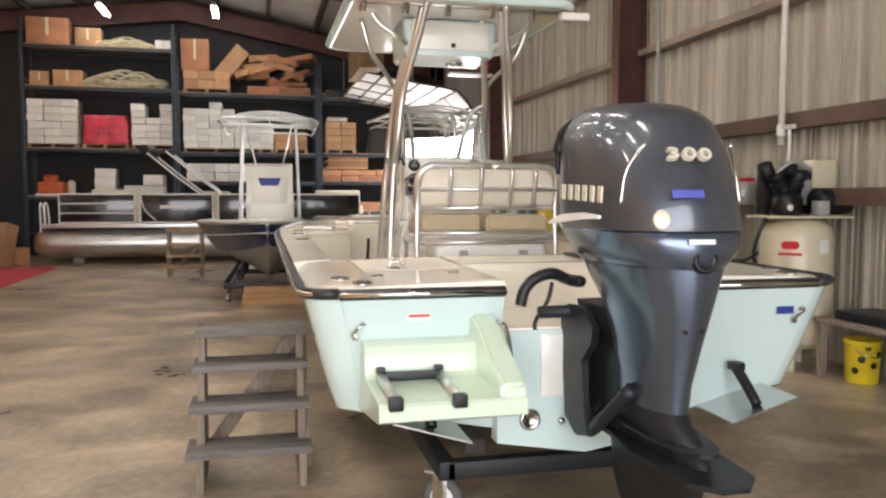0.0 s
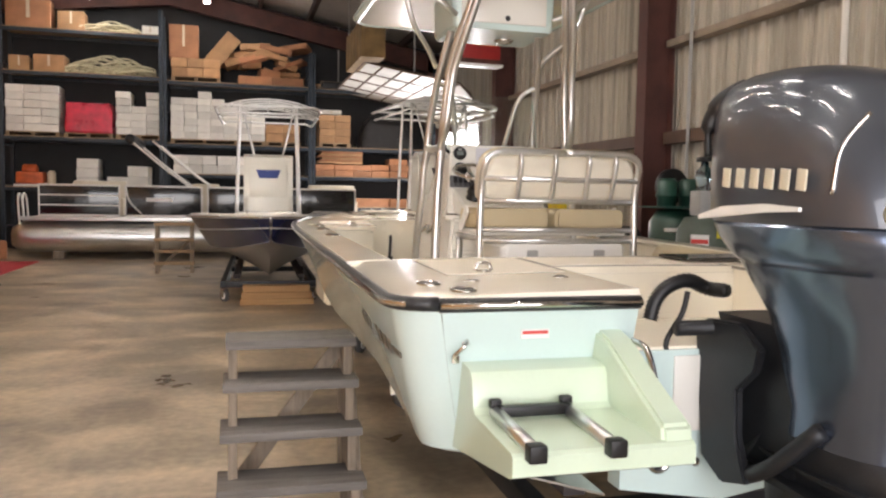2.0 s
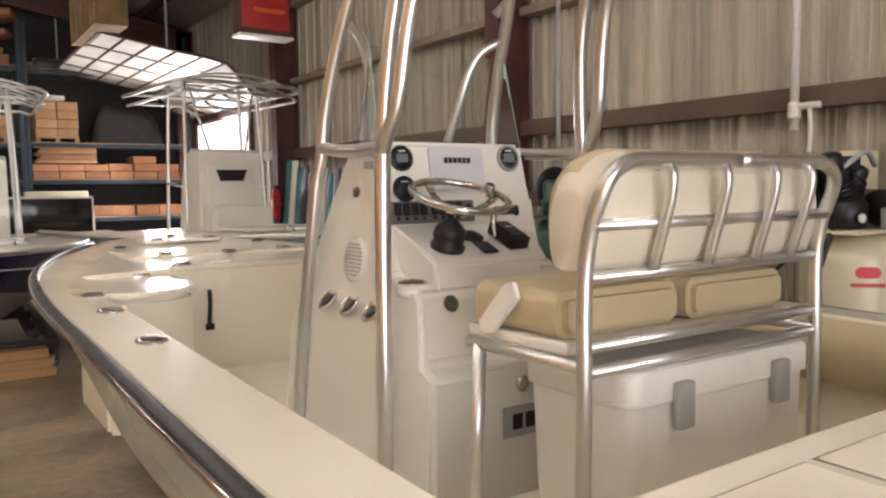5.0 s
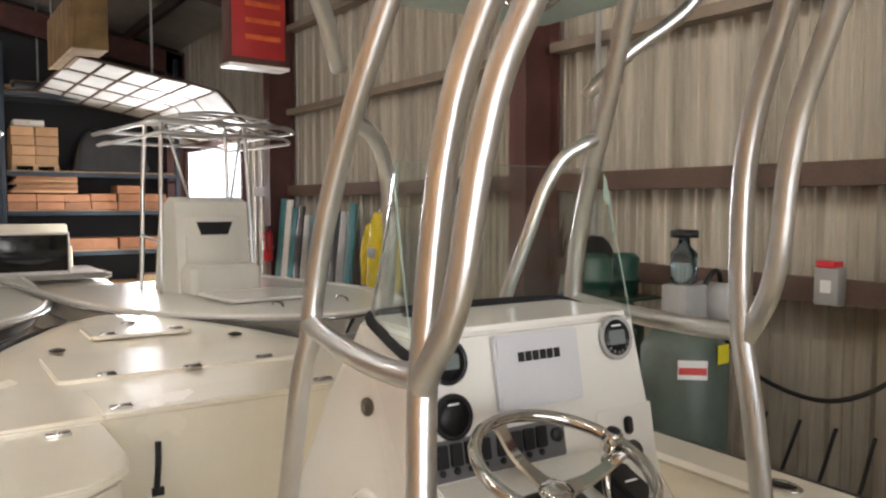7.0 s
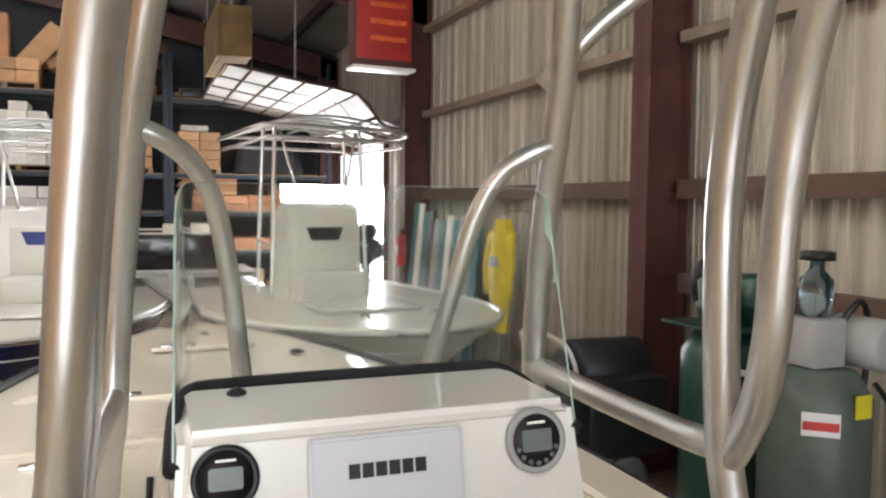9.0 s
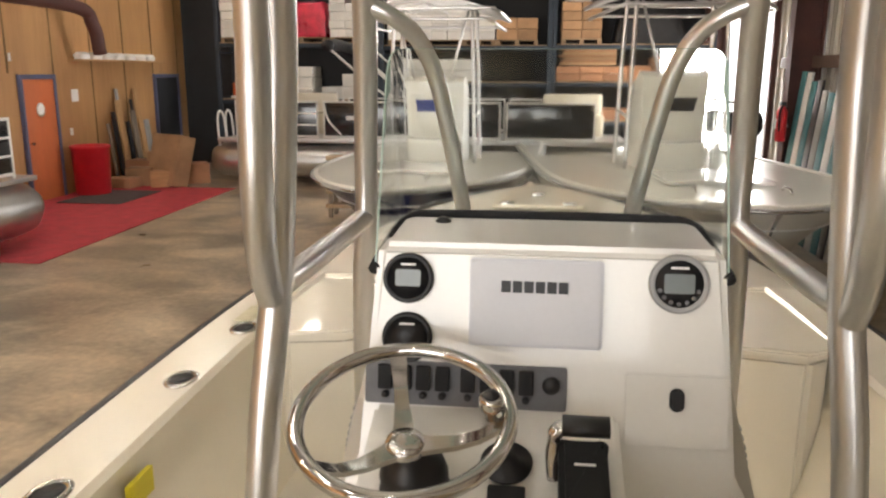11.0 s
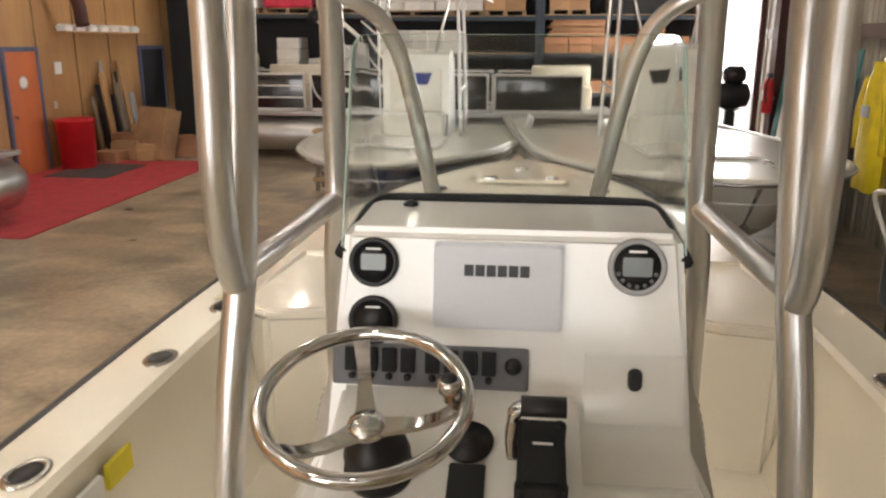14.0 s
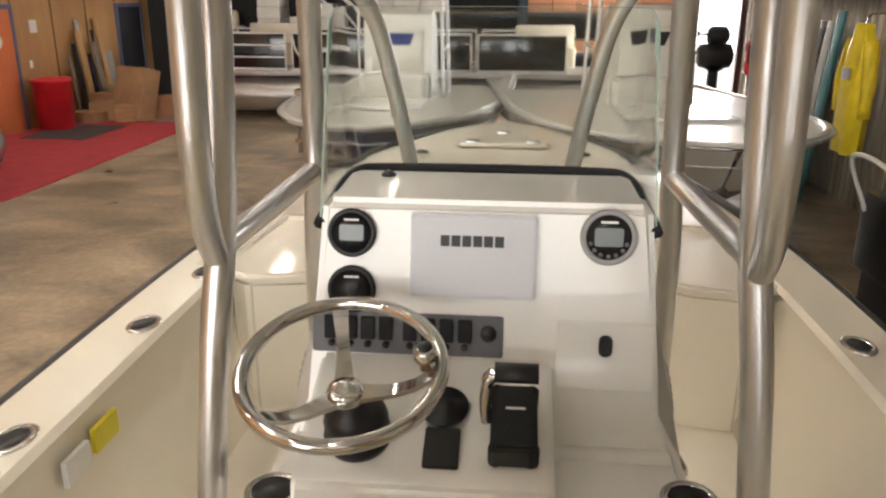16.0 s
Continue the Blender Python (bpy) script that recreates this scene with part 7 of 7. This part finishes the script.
rd = thing("roll_door_panel", "closed white roll-up door in the plywood wall", "roll-up door", (LX, 12.3, 0), 0, "", "structure")
for k in range(12):
    part("slat", box((0.005, 0, 0.02 + k * 0.25), (0.04, 4.0, 0.26 + k * 0.25), 0.008), M_WHITE, rd)
for y in (-0.09, 4.0):
    part("door_guide", box((0.001, y, 0), (0.07, y + 0.09, 3.1), 0.004), M_GREYBOX, rd)
bn = thing("waste_drum", "bright red plastic drum on the carpet", "drum", (-6.05, 18.3, 0.0125))
part("drum", lathe([(0.29, 0), (0.30, 0.01), (0.325, 0.82), (0.345, 0.83), (0.345, 0.88), (0.31, 0.88), (0.28, 0.05), (0.002, 0.05)], 32), M_RED, bn)
for k, (x, y, w, d, h, rx, rz, mt) in enumerate(((-5.22, 19.45, 0.85, 0.35, 1.0, -16, -28, M_CARD), (-5.75, 19.5, 0.5, 0.4, 0.35, 0, 10, M_CARD), (-5.9, 20.0, 0.6, 0.5, 0.45, 0, -6, M_CARDR), (-5.25, 19.3, 0.34, 0.3, 0.32, 0, 18, M_LUMBER), (-5.55, 20.1, 0.55, 0.45, 0.62, 0, 8, M_CARD), (-5.9, 19.15, 0.5, 0.4, 0.2, 0, -10, M_CARD), (-4.9, 20.0, 0.6, 0.5, 0.4, 0, 30, M_CARDR))):
    o = thing("cardboard_box", "brown cardboard box piled by the plywood wall", "box", (x, y, 0.002), rz, "boxes by the wall")
    part("body", box((-w / 2, -d / 2, 0), (w / 2, d / 2, h), 0.012), mt, o, m=pose(0, 0, 0, rx, 0, 0))
for k in range(9):
    o = thing("leaning_board", "long board leaning on the plywood wall", "board", (-6.25 + 0.03 * (k % 3), 19.5 + 0.17 * k, 0.0), 0, "boards by the wall")
    part("board", box((-0.015, 0, 0), (0.015, 0.09 + 0.05 * (k % 3), 1.2 + 0.22 * (k * 5 % 4)), 0.004), (M_WOODB, M_TARP, M_LUMBER, M_GREYBOX, M_TARP)[k % 5], o, m=pose(0, 0, 0.002, 0, -6, 0))
sh = thing("wall_shelf", "narrow wall shelf with pale moulded parts", "shelf", (LX, 18.6, 2.38))
part("board", box((0.001, 0, 0), (0.3, 3.2, 0.03), 0.004), M_LUMBER, sh)
for k in range(7):
    o = thing("moulded_part", "pale moulded plastic part on the wall shelf", "part", (LX + 0.16, 18.8 + 0.42 * k, 2.411), 0, "parts on the wall shelf")
    bm = loft([[(x, y, z) for x, y in rect_round(-w, -w * 1.3, w, w * 1.3, w * 0.6)] for z, w in ((0, 0.10), (0.08, 0.11), (0.13, 0.07))])
    part("shell", bm, M_LABEL, o)
# a flat near-black panel paints the unlit opening inside the blue frame
db = thing("dark_doorway", "blue-framed doorway in the plywood wall, its dark opening painted as a near-black panel", "door", (LX, 21.75, 0), 0, "", "structure")
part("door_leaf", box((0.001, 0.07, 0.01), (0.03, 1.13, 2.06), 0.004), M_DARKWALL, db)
for lo, hi in (((0.001, 0.0, 0), (0.06, 0.068, 2.14)), ((0.001, 1.132, 0), (0.06, 1.2, 2.14)), ((0.001, 0.069, 2.062), (0.06, 1.131, 2.14))):
    part("door_frame", box(lo, hi, 0.004), M_BLUETRIM, db)
for k in range(6):
    part("panel_batten", box((LX + 0.001, 16.9 + 1.22 * k - 0.018, 2.16 if k in (0, 4) else 0.0), (LX + 0.012, 16.9 + 1.22 * k + 0.018, 4.8)), M_PLYOLD, wall_w, "dark joint batten between plywood panels", smooth=False)
dc = thing("duct", "dark ceiling duct above the office wall", "duct", (LX + 0.2, 14.0, 2.7))
part("duct_body", tube([(0.3, 0, 0.6), (0.3, 4.0, 0.6), (0.35, 4.6, 0.3), (0.35, 4.75, -0.2)], 0.12, 12), M_STEEL_RED, dc)
part("hanger", box((0.28, 1.0, 0.7), (0.31, 1.03, roof_z(-6.0) - 2.72)), M_GREYBOX, dc)

# ---- ceiling lights ----
# First two hang over the racks; the rest are unseen, added as fill.
for x, y in ((-3.1, 21.6), (-0.4, 21.2), (-4.6, 18.6), (-4.2, 14.5), (-1.4, 14.5), (-1.4, 11.5), (-4.2, 5.5), (-1.4, 5.5), (1.2, 11.5), (1.2, 8.5), (1.2, 5.5), (1.2, 2.5), (-4.2, 8.5), (-1.4, 8.5), (-4.2, 2.5), (-1.4, 2.5)):
    z = min(roof_z(x), 7.0) - 0.62
    o = thing("strip_light", "white fluorescent strip light, real over the racks, elsewhere added as unseen fill", "light", (x, y, z), 0, "strip lights")
    part("housing", loft([[(a, yy, b) for a, b in ((-0.08, 0), (0.08, 0), (0.04, 0.07), (-0.04, 0.07))] for yy in (-0.62, 0.62)]), M_WHITE, o)
    for s in (-1, 1):
        part("tube", tube([(s * 0.045, -0.6, -0.02), (s * 0.045, 0.6, -0.02)], 0.016, 8), M_TUBE, o, "lit fluorescent tube")
        part("hanger", box((-0.004, s * 0.5 - 0.004, 0.07), (0.004, s * 0.5 + 0.004, roof_z(x) - z - 0.01)), M_GREYBOX, o)
